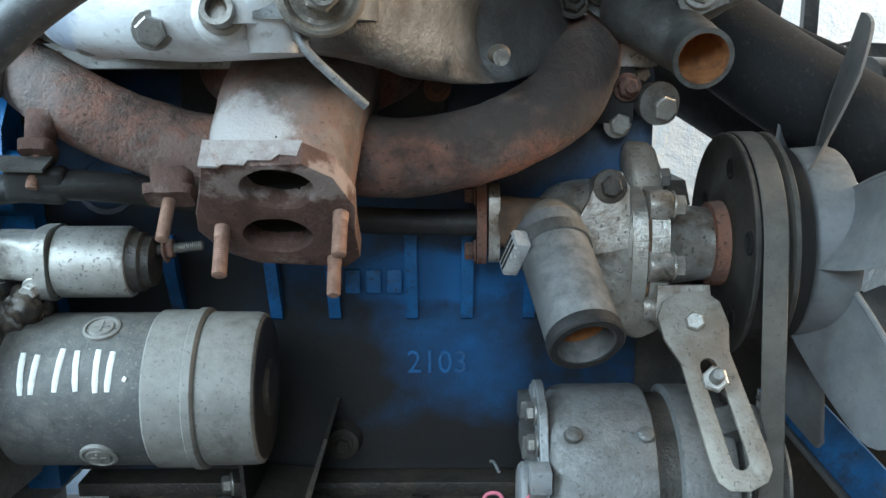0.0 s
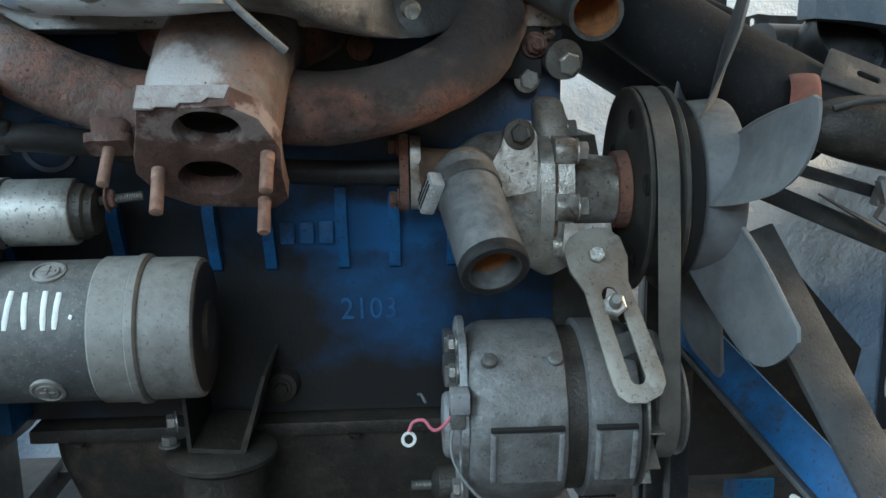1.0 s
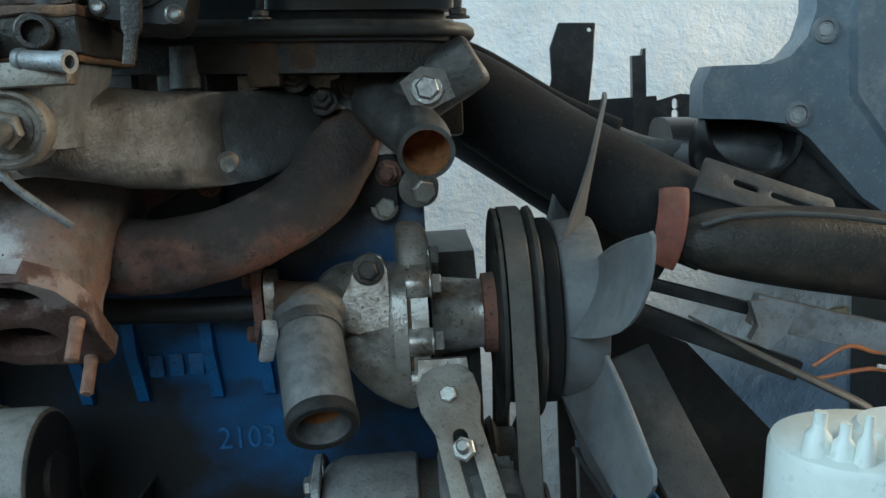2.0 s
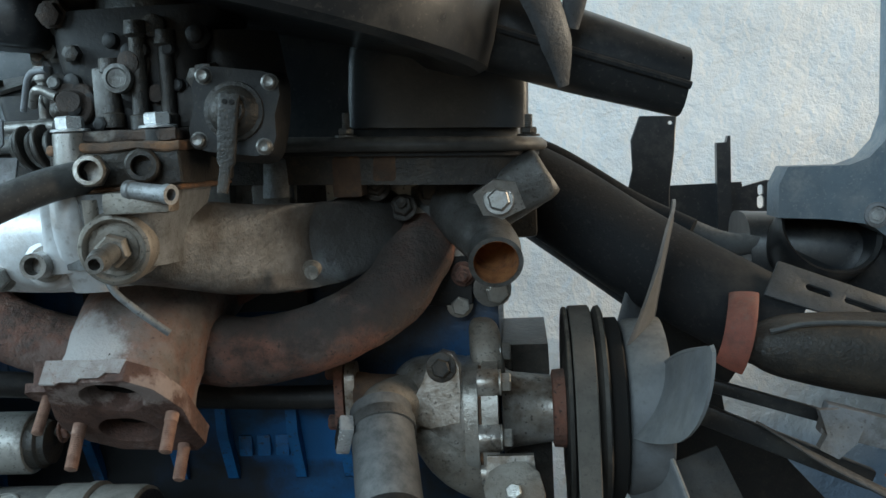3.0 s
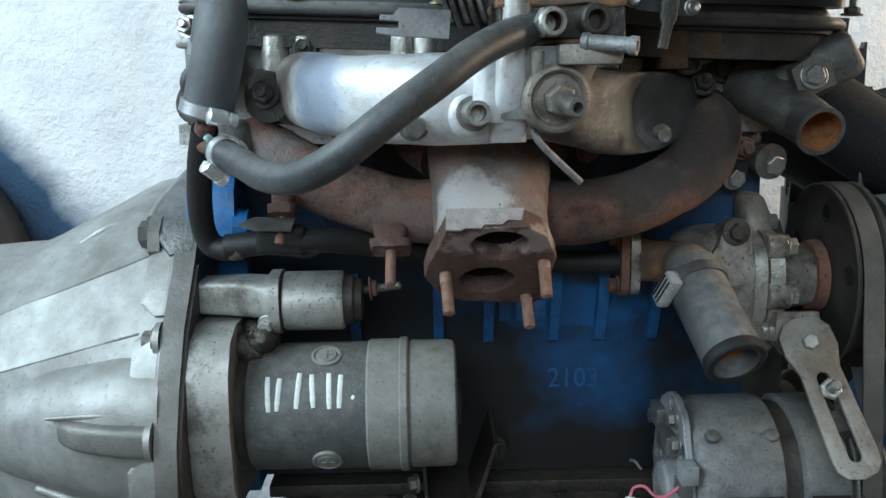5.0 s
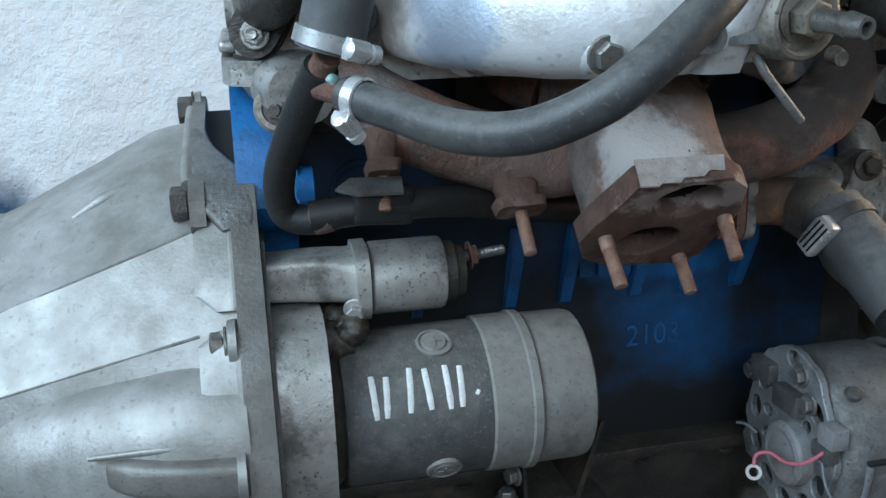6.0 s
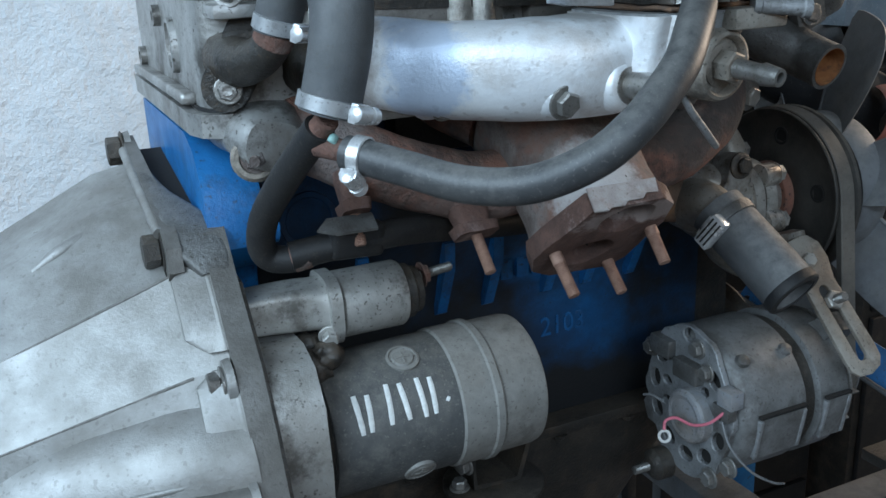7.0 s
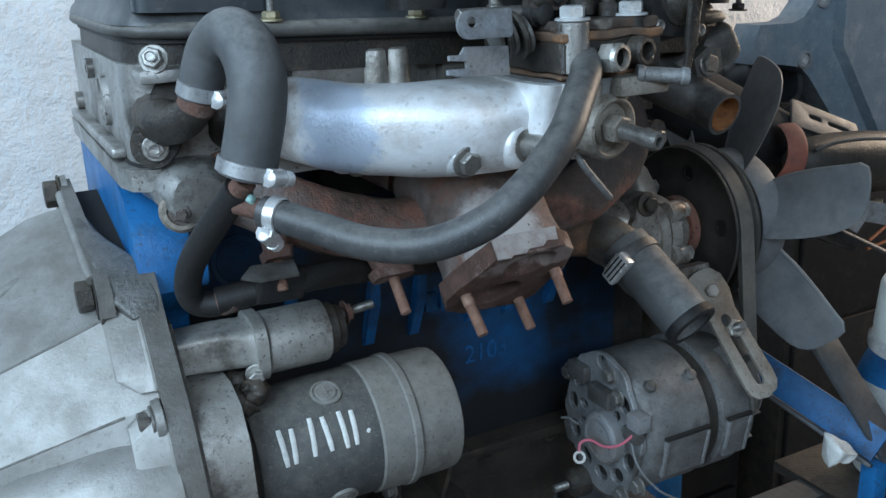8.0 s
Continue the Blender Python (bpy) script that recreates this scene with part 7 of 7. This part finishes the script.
    # bolts and links behind the throttle levers
    for k, (x, y, z, r, mt) in enumerate(((-0.136, 0.500, 1.432, 0.0042, "steel"), (-0.124, 0.492, 1.424, 0.0050, "light_bar"), (-0.120, 0.484, 1.409, 0.0046, "steel"), (-0.112, 0.478, 1.436, 0.0055, "dark_alu"), (-0.100, 0.470, 1.450, 0.0060, "oily"))):
        bm = bmesh.new()
        lathe(bm, (x, y + 0.008, z), (0.15 - 0.1 * k, -1, 0.3 - 0.12 * k), [(0, r * 1.5), (0.006, r * 1.5), (0.0065, r), (0.013, r), (0.0135, r * 0.6)], 6 if k % 2 else 16)
        part("screw_boss", bm, mt, e)
    bm = smooth_loft([((-0.100, 0.502, 1.415), V(0.018, 0, 0), V(0, 0.020, 0), 4), ((-0.104, 0.502, 1.440), V(0.022, 0, 0), V(0, 0.022, 0), 4), ((-0.106, 0.502, 1.474), V(0.026, 0, 0), V(0, 0.026, 0), 4)], 24)
    part("choke_housing", roughen(bm, 0.0015, 70), "soot", e)


def build_air_filter():
    e = thing("air_filter", (0.02, 0.52, 1.43), "black enamelled pressed steel air filter housing with a snout", "air filter")
    tilt = Matrix.Translation((0.0, 0.492, 1.447)) @ Matrix.Rotation(radians(14), 4, 'Y')
    up = tilt.to_3x3() @ V(0, 0, 1)
    O = tilt.translation
    bm = bmesh.new()
    lathe(bm, O, up, [(0.006, 0.050), (0.0065, 0.130), (0.001, 0.140), (0.0, 0.160), (0.004, 0.165), (0.022, 0.166), (0.066, 0.164), (0.071, 0.160), (0.073, 0.06)], 72)
    part("pan", bm, "black", e)
    bm = bmesh.new()
    lathe(bm, O, up, [(0.050, 0.1665), (0.0515, 0.169), (0.056, 0.169), (0.0575, 0.1665)], 72, (False, False))
    part("rim", bm, "black", e)
    bm = bmesh.new()
    cyl(bm, (-0.045, 0.496, 1.445), (-0.042, 0.498, 1.478), 0.044, None, 32)
    part("throat", bm, "oily", e)
    # scoop on the rear side of the pan
    part("scoop", smooth_loft([((-0.165, 0.478, 1.441), V(0.048, 0, -0.006), V(0, 0.026, 0), 6), ((-0.165, 0.478, 1.450), V(0.056, 0, -0.006), V(0, 0.034, 0), 5), ((-0.160, 0.480, 1.510), V(0.058, 0, 0), V(0, 0.036, 0), 4)], 32), "black", e)
    # snout, two pressed halves with a seam
    a, b = V(0.120, 0.530, 1.456), V(0.289, 0.537, 1.398)
    bm = smooth_loft([(a, V(0, 0.036, 0), V(0, 0, 0.030), 2.6), (a.lerp(b, 0.5), V(0, 0.033, 0), V(0.004, 0, 0.028), 2.4), (b, V(0, 0.031, 0), V(0.004, 0, 0.0225), 2.3)], 32)
    part("snout", bm, "black", e)
    bm = bmesh.new()
    sweep(bm, [a + V(0, -0.0365, -0.004), a.lerp(b, 0.5) + V(0, -0.0340, -0.004), b + V(0, -0.032, -0.004)], 0.0026, 8)
    part("snout_seam", bm, "black", e)
    # hooked straps that hang from the lid
    bm = bmesh.new()
    sweep(bm, [(0.156, 0.468, 1.500), (0.174, 0.456, 1.478), (0.193, 0.460, 1.450), (0.204, 0.468, 1.420), (0.2075, 0.476, 1.396)], [0.010, 0.0115, 0.0125, 0.011, 0.004], 12, 6, 0.28, up=(0.4, -0.9, 0))
    part("hanging_strap", bm, "grey_bar", e)
    bm = bmesh.new()
    sweep(bm, [(0.190, 0.490, 1.500), (0.209, 0.478, 1.480), (0.216, 0.474, 1.455), (0.213, 0.476, 1.43)], [0.008, 0.009, 0.009, 0.005], 12, 6, 0.3, up=(0.4, -0.9, 0))
    part("hanging_strap", bm, "grey_bar", e)


# ---- engine mount and stand ----
def build_mount():
    e = thing("engine_mount", (-0.125, 0.62, 0.86), "rubber engine mount with a pressed steel bracket, greasy", "engine mount")
    prof = [(-0.152, 1.005), (-0.149, 1.005), (-0.146, 0.952), (-0.108, 0.949), (-0.088, 1.01), (-0.085, 1.01), (-0.104, 0.9455), (-0.149, 0.948)]
    m = Matrix(((1, 0, 0, 0), (0, 0, 1, 0.600), (0, 1, 0, 0), (0, 0, 0, 1)))
    part("bracket", prism(prof, m, 0.085, 0.0008), "oily", e)
    bm = bmesh.new()
    lathe(bm, (-0.125, 0.612, 0), (0, 0, 1), [(0.946, 0.0425), (0.9445, 0.0445), (0.941, 0.0445), (0.939, 0.041), (0.934, 0.034), (0.915, 0.033), (0.895, 0.036), (0.880, 0.040), (0.876, 0.040)], 40)
    part("cushion", bm, "oily", e, "dusty rubber cushion under a steel plate")
    hex_bolt(e, (-0.163, 0.60, 0.955), (0, 0, 1), 0.006, 0.008, mat="steel")
    hex_bolt(e, (-0.156, 0.60, 0.975), (-1, -0.3, 0), 0.006, 0.008, mat="steel")


def bar(parent, a, b, w, h, mat, up=(0, 0, 1), bevel=0.002, name="rail", label=""):
    """A straight square-section bar from a to b."""
    a, b = Vector(a), Vector(b)
    d = (b - a).normalized()
    m = axes(a, d, Vector(up).cross(d) if abs(d.dot(Vector(up))) < 0.95 else (0, 1, 0))
    return part(name, box((0, -w / 2, -h / 2), ((b - a).length, w / 2, h / 2), bevel, m), mat, parent, label)


def build_stand():
    e = thing("engine_stand", (0.0, 0.72, 0.0), "welded steel engine stand in chipped blue and grey paint", "engine stand")
    for x, y in ((-0.45, 0.60), (-0.45, 0.92), (0.44, 0.58), (0.44, 0.92)):
        bar(e, (x, y, 0.0), (x, y, 0.76), 0.045, 0.045, "blue_clean", (0, 1, 0), name="leg")
    for y in (0.60, 0.92):
        bar(e, (-0.50, y, 0.78), (0.62, y, 0.78), 0.04, 0.04, "grey_bar")
    for x in (-0.30, 0.16):
        bar(e, (x, 0.56, 0.815), (x, 0.96, 0.815), 0.05, 0.03, "grey_bar", name="cross_rail")
    # pedestals under mount and bell
    bar(e, (-0.125, 0.62, 0.80), (-0.125, 0.62, 0.877), 0.06, 0.06, "grey_bar", (0, 1, 0), name="pedestal")
    bar(e, (-0.125, 0.62, 0.79), (-0.30, 0.62, 0.80), 0.05, 0.02, "grey_bar", name="shelf")
    bar(e, (-0.40, 0.745, 0.80), (-0.40, 0.745, 0.922), 0.08, 0.08, "grey_bar", (0, 1, 0), name="pedestal")
    bar(e, (-0.40, 0.60, 0.80), (-0.40, 0.92, 0.80), 0.06, 0.02, "grey_bar", name="shelf")
    # outrigger beside the fan: slanting flat bar, blue arm, shelf and its post
    bar(e, (0.305, 0.622, 1.112), (0.433, 0.472, 0.812), 0.006, 0.046, "grey_bar", (0.85, 0.35, 0.25), name="brace", label="flat grey slanting brace")
    bar(e, (0.300, 0.765, 0.998), (0.374, 0.505, 0.9035), 0.006, 0.036, "blue_grimy", (0.5, 0.0, 0.86), name="arm", label="chipped blue angle arm")
    bar(e, (0.296, 0.765, 0.976), (0.364, 0.505, 0.8835), 0.030, 0.005, "grey_bar", (0.5, 0.0, 0.86), name="arm", label="grey dusty arm flange")
    bar(e, (0.485, 0.43, 0.797), (0.485, 0.66, 0.797), 0.19, 0.014, "oily", name="shelf")
    bar(e, (0.372, 0.508, 0.79), (0.372, 0.508, 0.885), 0.02, 0.02, "blue_clean", (0, 1, 0), name="post")
    bar(e, (0.50, 0.46, 0.0), (0.50, 0.46, 0.79), 0.04, 0.04, "grey_bar", (0, 1, 0), name="leg")
    bar(e, (0.300, 0.765, 0.80), (0.300, 0.765, 0.985), 0.02, 0.02, "black", (0, 1, 0), name="post")


# ---- things beside the fan ----
def build_duct():
    e = thing("air_duct", (0.28, 0.72, 1.15), "black rubber air duct running behind the fan", "duct")
    bm = bmesh.new()
    sweep(bm, [(0.130, 0.760, 1.352), (0.200, 0.745, 1.318), (0.280, 0.725, 1.262), (0.355, 0.700, 1.218), (0.400, 0.690, 1.195)], [0.036, 0.038, 0.040, 0.040, 0.038], 32)
    part("tube", bm, "duct", e)
    bm = bmesh.new()
    sweep(bm, [(0.140, 0.790, 1.380), (0.21, 0.775, 1.352), (0.28, 0.755, 1.306), (0.33, 0.735, 1.280)], 0.010, 12)
    part("edge_bead", bm, "duct", e)
    bm = bmesh.new()
    sweep(bm, [(0.165, 0.955, 1.312), (0.200, 0.925, 1.288), (0.250, 0.885, 1.254), (0.320, 0.835, 1.205)], 0.032, 18)
    part("lower_tube", bm, "duct", e)
    part("clip_plate", prism([(-0.055, -0.016), (0.075, -0.018), (0.062, 0.012), (-0.048, 0.018)], axes((0.428, 0.668, 1.226), (0.90, -0.02, -0.30), (0.28, 0.50, 0.82)), 0.004, 0.002, 2, (stadium((-0.020, 0.002), (-0.004, 0.001), 0.0025), stadium((0.012, 0.0), (0.045, -0.002), 0.0022))), "grey_bar", e, "dusty grey clip plate with slots")
    c = thing("black_canister", (0.45, 0.63, 1.13), "black cylindrical canister lying beside the fan", "canister")
    bm = smooth_loft([((0.352, 0.640, 1.199), V(0, 0.010, 0), V(0.004, 0, 0.010), 2), ((0.370, 0.640, 1.196), V(0, 0.022, 0), V(0.006, 0, 0.021), 2.2), ((0.400, 0.640, 1.192), V(0, 0.028, 0), V(0.008, 0, 0.027), 2.3), ((0.45, 0.640, 1.185), V(0, 0.033, 0), V(0.008, 0, 0.032), 2.3), ((0.52, 0.640, 1.174), V(0, 0.036, 0), V(0.008, 0, 0.034), 2.3), ((0.62, 0.64, 1.155), V(0, 0.036, 0), V(0.008, 0, 0.034), 2.3)], 32)
    part("shell", bm, "oily", c)
    bm = bmesh.new()
    sweep(bm, [(0.366, 0.618, 1.210), (0.40, 0.615, 1.216), (0.47, 0.607, 1.212), (0.62, 0.605, 1.182)], 0.0022, 8)
    part("cable", bm, "rubber", c)
    # red strap
    bm = bmesh.new()
    pts = []
    for k in range(9):
        w = math.radians(100 + 15 * k)
        pts.append(V(0.354 - 0.0022 * k, 0.655 + 0.034 * math.cos(w), 1.202 + 0.034 * math.sin(w)))
    bridge(bm, path_rings(smooth_path(pts, 3), 0.0115, 14, 0.16, up=(0, 0, 1)))
    solo("red_strap", bm, "red_strap", "faded red rubber strap round the canister", "strap")


def build_bars():
    e = thing("radiator_support", (0.45, 0.61, 1.02), "pale dusty steel radiator support with cross bracket", "radiator support")
    bar(e, (0.300, 0.622, 1.175), (0.420, 0.618, 1.138), 0.010, 0.010, "black", name="rail")
    bar(e, (0.400, 0.606, 1.146), (0.66, 0.600, 1.072), 0.014, 0.024, "light_bar", name="rail", label="pale dusty rail")
    bar(e, (0.300, 0.622, 1.152), (0.440, 0.616, 1.092), 0.012, 0.016, "black", name="rail")
    part("bracket", roughen(prism([(-0.018, 0.012), (-0.004, 0.016), (0.017, 0.010), (0.014, -0.006), (0.004, -0.020), (-0.012, -0.016), (-0.008, -0.004)], axes((0.408, 0.598, 1.138), (0.95, 0.0, -0.28), (0.28, 0.05, 0.95)), 0.008, 0.0015), 0.002, 90), "light_bar", e, "pale flaking joint bracket")
    bm = bmesh.new()
    sweep(bm, [(0.350, 0.600, 1.145), (0.395, 0.585, 1.118), (0.440, 0.575, 1.094), (0.475, 0.572, 1.074), (0.492, 0.575, 1.055)], [0.002, 0.006, 0.0075, 0.007, 0.004], 12, 6, 0.4)
    part("hook_bar", bm, "grey_bar", e)
    for pts, mt in (([(0.445, 0.60, 1.10), (0.470, 0.596, 1.115), (0.495, 0.598, 1.108), (0.52, 0.60, 1.112)], "copper"), ([(0.450, 0.605, 1.088), (0.49, 0.60, 1.095), (0.52, 0.60, 1.088), (0.55, 0.61, 1.092)], "copper"), ([(0.51, 0.60, 1.125), (0.515, 0.597, 1.10), (0.512, 0.60, 1.07)], "copper"), ([(0.49, 0.59, 1.100), (0.53, 0.59, 1.092), (0.58, 0.60, 1.095)], "wire_white")):
        bm = bmesh.new()
        sweep(bm, pts, 0.0017, 8)
        part("wire", bm, mt, e, "orange wire" if mt == "copper" else "white wire")
    bm = bmesh.new()
    bmesh.ops.create_icosphere(bm, subdivisions=3, radius=0.016, matrix=Matrix.Translation((0.465, 0.618, 1.128)) @ Matrix.Diagonal((1.4, 0.7, 0.8, 1)))
    part("wire_bundle", roughen(bm, 0.008, 60), "zinc_yellow", e)


def build_pot():
    e = thing("fluid_pot", (0.434, 0.499, 0.82), "aged white plastic pot with spigots on a chrome base ring", "fluid pot")
    O = V(0.434, 0.499, 0)
    bm = bmesh.new()
    lathe(bm, O, (0, 0, 1), [(1.020, 0.060), (1.024, 0.0615), (1.034, 0.0615), (1.076, 0.0590), (1.081, 0.057), (1.084, 0.050), (1.085, 0.02)], 48)
    part("cup", bm, "white_plastic", e)
    bm = bmesh.new()
    lathe(bm, O, (0, 0, 1), [(1.000, 0.045), (1.003, 0.060), (1.007, 0.0655), (1.016, 0.0655), (1.021, 0.062)], 48)
    part("base_ring", bm, "zinc", e, "bright metal base ring")
    bm = bmesh.new()
    lathe(bm, V(0.455, 0.480, 0), (0, 0, 1), [(1.083, 0.036), (1.094, 0.035), (1.098, 0.031), (1.099, 0.012)], 36)
    part("lid", bm, "white_plastic", e)
    for x, y, h, r in ((0.394, 0.478, 0.030, 0.0075), (0.405, 0.466, 0.026, 0.0062), (0.414, 0.456, 0.034, 0.0050)):
        bm = bmesh.new()
        lathe(bm, (x, y, 1.080), (0.10, 0, 1), [(0, r * 1.3), (h * 0.5, r * 1.1), (h * 0.65, r * 0.6), (h, r * 0.55)], 16)
        part("spigot", bm, "white_plastic", e)
    bm = bmesh.new()
    cyl(bm, (0.434, 0.499, 0.806), (0.434, 0.499, 1.002), 0.016)
    part("stem", bm, "black", e, "black steel stem")
    c = thing("spray_can", (0.505, 0.568, 0.806), "blue and white tin can standing on the stand", "can")
    for prof, mt, lb in (([(0.806, 0.052), (0.808, 0.054), (0.90, 0.058), (0.930, 0.0595)], "paint_white", "white lower part"), ([(0.9305, 0.0597), (0.945, 0.055), (0.966, 0.046), (0.970, 0.042)], "blue_clean", "blue shoulder")):
        bm = bmesh.new()
        lathe(bm, V(0.505, 0.568, 0), (0, 0, 1), prof, 40)
        part("band", bm, mt, c, lb)
    bm = bmesh.new()
    lathe(bm, V(0.505, 0.568, 0), (0, 0, 1), [(0.969, 0.040), (0.974, 0.037), (0.9765, 0.030), (0.977, 0.01)], 32)
    part("top", bm, "zinc", c)
    # crumpled rag on the blue arm
    bm = bmesh.new()
    bmesh.ops.create_icosphere(bm, subdivisions=3, radius=0.018, matrix=Matrix.Translation((0.321, 0.515, 0.909)) @ Matrix.Diagonal((0.8, 1.0, 0.9, 1)))
    solo("rag", roughen(bm, 0.012, 55), "paint_white", "crumpled white rag lying on the blue arm", "rag")


def build_housing():
    e = thing("heater_casing", (0.50, 0.77, 1.19), "blue-grey plastic heater casing with screws and a dark duct mouth", "heater casing")
    m = Matrix(((1, 0, 0, 0), (0, 0, -1, 0.800), (0, 1, 0, 0), (0, 0, 0, 1)))
    out = [(0.412, 1.285), (0.413, 1.315), (0.421, 1.331), (0.474, 1.330), (0.492, 1.336), (0.507, 1.352), (0.515, 1.375), (0.517, 1.52), (0.86, 1.52), (0.86, 1.12), (0.615, 1.165), (0.560, 1.205), (0.510, 1.262), (0.492, 1.276), (0.455, 1.282)]
    part("shell", prism(out, m, 0.040, 0.004, 3), "housing", e)
    out2 = [(0.545, 1.30), (0.542, 1.50), (0.84, 1.50), (0.84, 1.14), (0.63, 1.18)]
    m2 = m.copy()
    m2.translation.y = 0.764
    part("raised_panel", prism(out2, m2, 0.022, 0.006, 3), "housing", e)
    for x, z in ((0.4985, 1.284), (0.5225, 1.357)):
        bm = bmesh.new()
        lathe(bm, (x, 0.766, z), (0, -1, 0), [(0, 0.0125), (0.009, 0.0115), (0.0095, 0.0085), (0.005, 0.008)], 22)
        part("screw_boss", bm, "light_bar", e)
        hex_bolt(e, (x, 0.7610, z), (0, -1, 0), 0.0055, 0.004, mat="zinc")
    # dark duct mouth beneath
    bm = bmesh.new()
    lathe(bm, (0.46, 0.79, 1.262), (0.1, -0.85, 0.5), [(-0.03, 0.044), (0.020, 0.048), (0.024, 0.046), (0.020, 0.042), (-0.02, 0.040)], 36)
    part("duct_mouth", bm, "black", e)
    bm = smooth_loft([((0.40, 0.86, 1.24), V(0, 0.05, 0), V(0, 0, 0.045), 3), ((0.52, 0.84, 1.22), V(0, 0.05, 0), V(0, 0, 0.050), 3), ((0.70, 0.82, 1.13), V(0, 0.05, 0), V(0, 0, 0.055), 3)], 24)
    part("lower_case", bm, "black", e)
    # black lattice behind
    f = thing("radiator_shroud", (0.42, 1.0, 1.0), "black steel bracket frame standing before the wall", "bracket frame")
    m3 = Matrix(((1, 0, 0, 0), (0, 0, -1, 0.935), (0, 1, 0, 0), (0, 0, 0, 1)))
    part("tall_plate", prism([(0.312, 1.388), (0.352, 1.386), (0.349, 1.350), (0.343, 1.305), (0.34, 1.17), (0.292, 1.17), (0.297, 1.305), (0.303, 1.33), (0.302, 1.362)], m3, 0.004, 0.001, 1, (oval(0.345, 1.379, 0.0022, 0.0022, 10),)), "black", f, "black upright plate with a small hole")
    m4 = m3.copy()
    m4.translation.y = 1.085
    part("upright", prism([(0.424, 1.354), (0.436, 1.354), (0.438, 1.362), (0.441, 1.362), (0.441, 1.20), (0.424, 1.20)], m4, 0.012, 0.001), "black", f)
    part("cross_plate", prism([(0.345, 1.303), (0.455, 1.304), (0.456, 1.298), (0.485, 1.305), (0.50, 1.303), (0.625, 1.298), (0.625, 1.16), (0.345, 1.16)], m4, 0.006, 0.001, 1, (stadium((0.478, 1.290), (0.478, 1.296), 0.0035), stadium((0.478, 1.274), (0.478, 1.282), 0.0042))), "black", f)
    m5 = m3.copy()
    m5.translation.y = 0.838
    part("side_panel", prism([(0.283, 1.245), (0.345, 1.205), (0.405, 1.150), (0.374, 1.103), (0.378, 1.076), (0.418, 1.056), (0.520, 0.940), (0.50, 0.83), (0.40, 0.80), (0.283, 0.80)], m5, 0.006, 0.002), "soot", f, "sooty black side panel")
    bar(f, (0.30, 0.845, 0.0), (0.30, 0.845, 0.82), 0.02, 0.012, "black", (0, 1, 0), name="post")
    bar(f, (0.362, 1.088, 0.0), (0.362, 1.088, 1.17), 0.03, 0.03, "black", (0, 1, 0), name="post")
    bar(f, (0.315, 0.93, 0.0), (0.315, 0.93, 1.18), 0.02, 0.02, "black", (0, 1, 0), name="post")
    bm = bmesh.new()
    sweep(bm, [(0.31, 0.85, 1.288), (0.345, 0.83, 1.268), (0.385, 0.82, 1.255), (0.42, 0.82, 1.262)], [0.010, 0.014, 0.012, 0.008], 12)
    part("loose_hose", bm, "rubber_grey", f)


def build_crates():
    for lo, hi, lb in (((0.34, 1.12, 0.0), (0.82, 1.36, 0.60), "dark oily steel parts cabinet against the wall"), ((0.84, 1.05, 0.0), (1.60, 1.36, 1.12), "dark grimy steel parts cabinet in the corner")):
        e = thing("parts_cabinet", ((lo[0] + hi[0]) / 2, (lo[1] + hi[1]) / 2, 0), lb, "cabinet")
        part("carcass", box(lo, hi, 0.004), "oily", e)
        for k in range(3):
            z0 = 0.04 + k * (hi[2] - 0.06) / 3
            part("drawer_front", box((lo[0] + 0.015, lo[1] - 0.012, z0), (hi[0] - 0.015, lo[1] - 0.001, z0 + (hi[2] - 0.06) / 3 - 0.012), 0.003), "soot", e)


def build_tyre():
    e = thing("spare_tyre", (-1.06, 1.29, 0.688), "black rubber spare tyre leaning on the wall", "tyre")
    c, d = V(-1.085, 1.285, 0.985), V(0.05, -0.98, 0.15).normalized()
    bm = bmesh.new()
    lathe(bm, c, d, [(-0.07, 0.20), (-0.075, 0.25), (-0.06, 0.288), (-0.03, 0.300), (0.03, 0.300), (0.06, 0.288), (0.075, 0.25), (0.07, 0.20), (0.0, 0.19)], 64)
    part("casing", bm, "soot", e)
    bm = bmesh.new()
    lathe(bm, c, d, [(-0.03, 0.19), (0.03, 0.19), (0.02, 0.15), (0.01, 0.06)], 40)
    part("rim", bm, "grey_bar", e)
    s = thing("tyre_crate", (-1.07, 1.24, 0.0), "plain wooden crate that holds the tyre", "crate")
    part("crate_box", box((-1.4, 1.08, 0.0), (-0.82, 1.37, 0.688), 0.006), "oily", s)


for make in (build_carburettor, build_air_filter, build_mount, build_stand, build_duct, build_bars, build_pot, build_housing, build_crates, build_tyre):
    make()
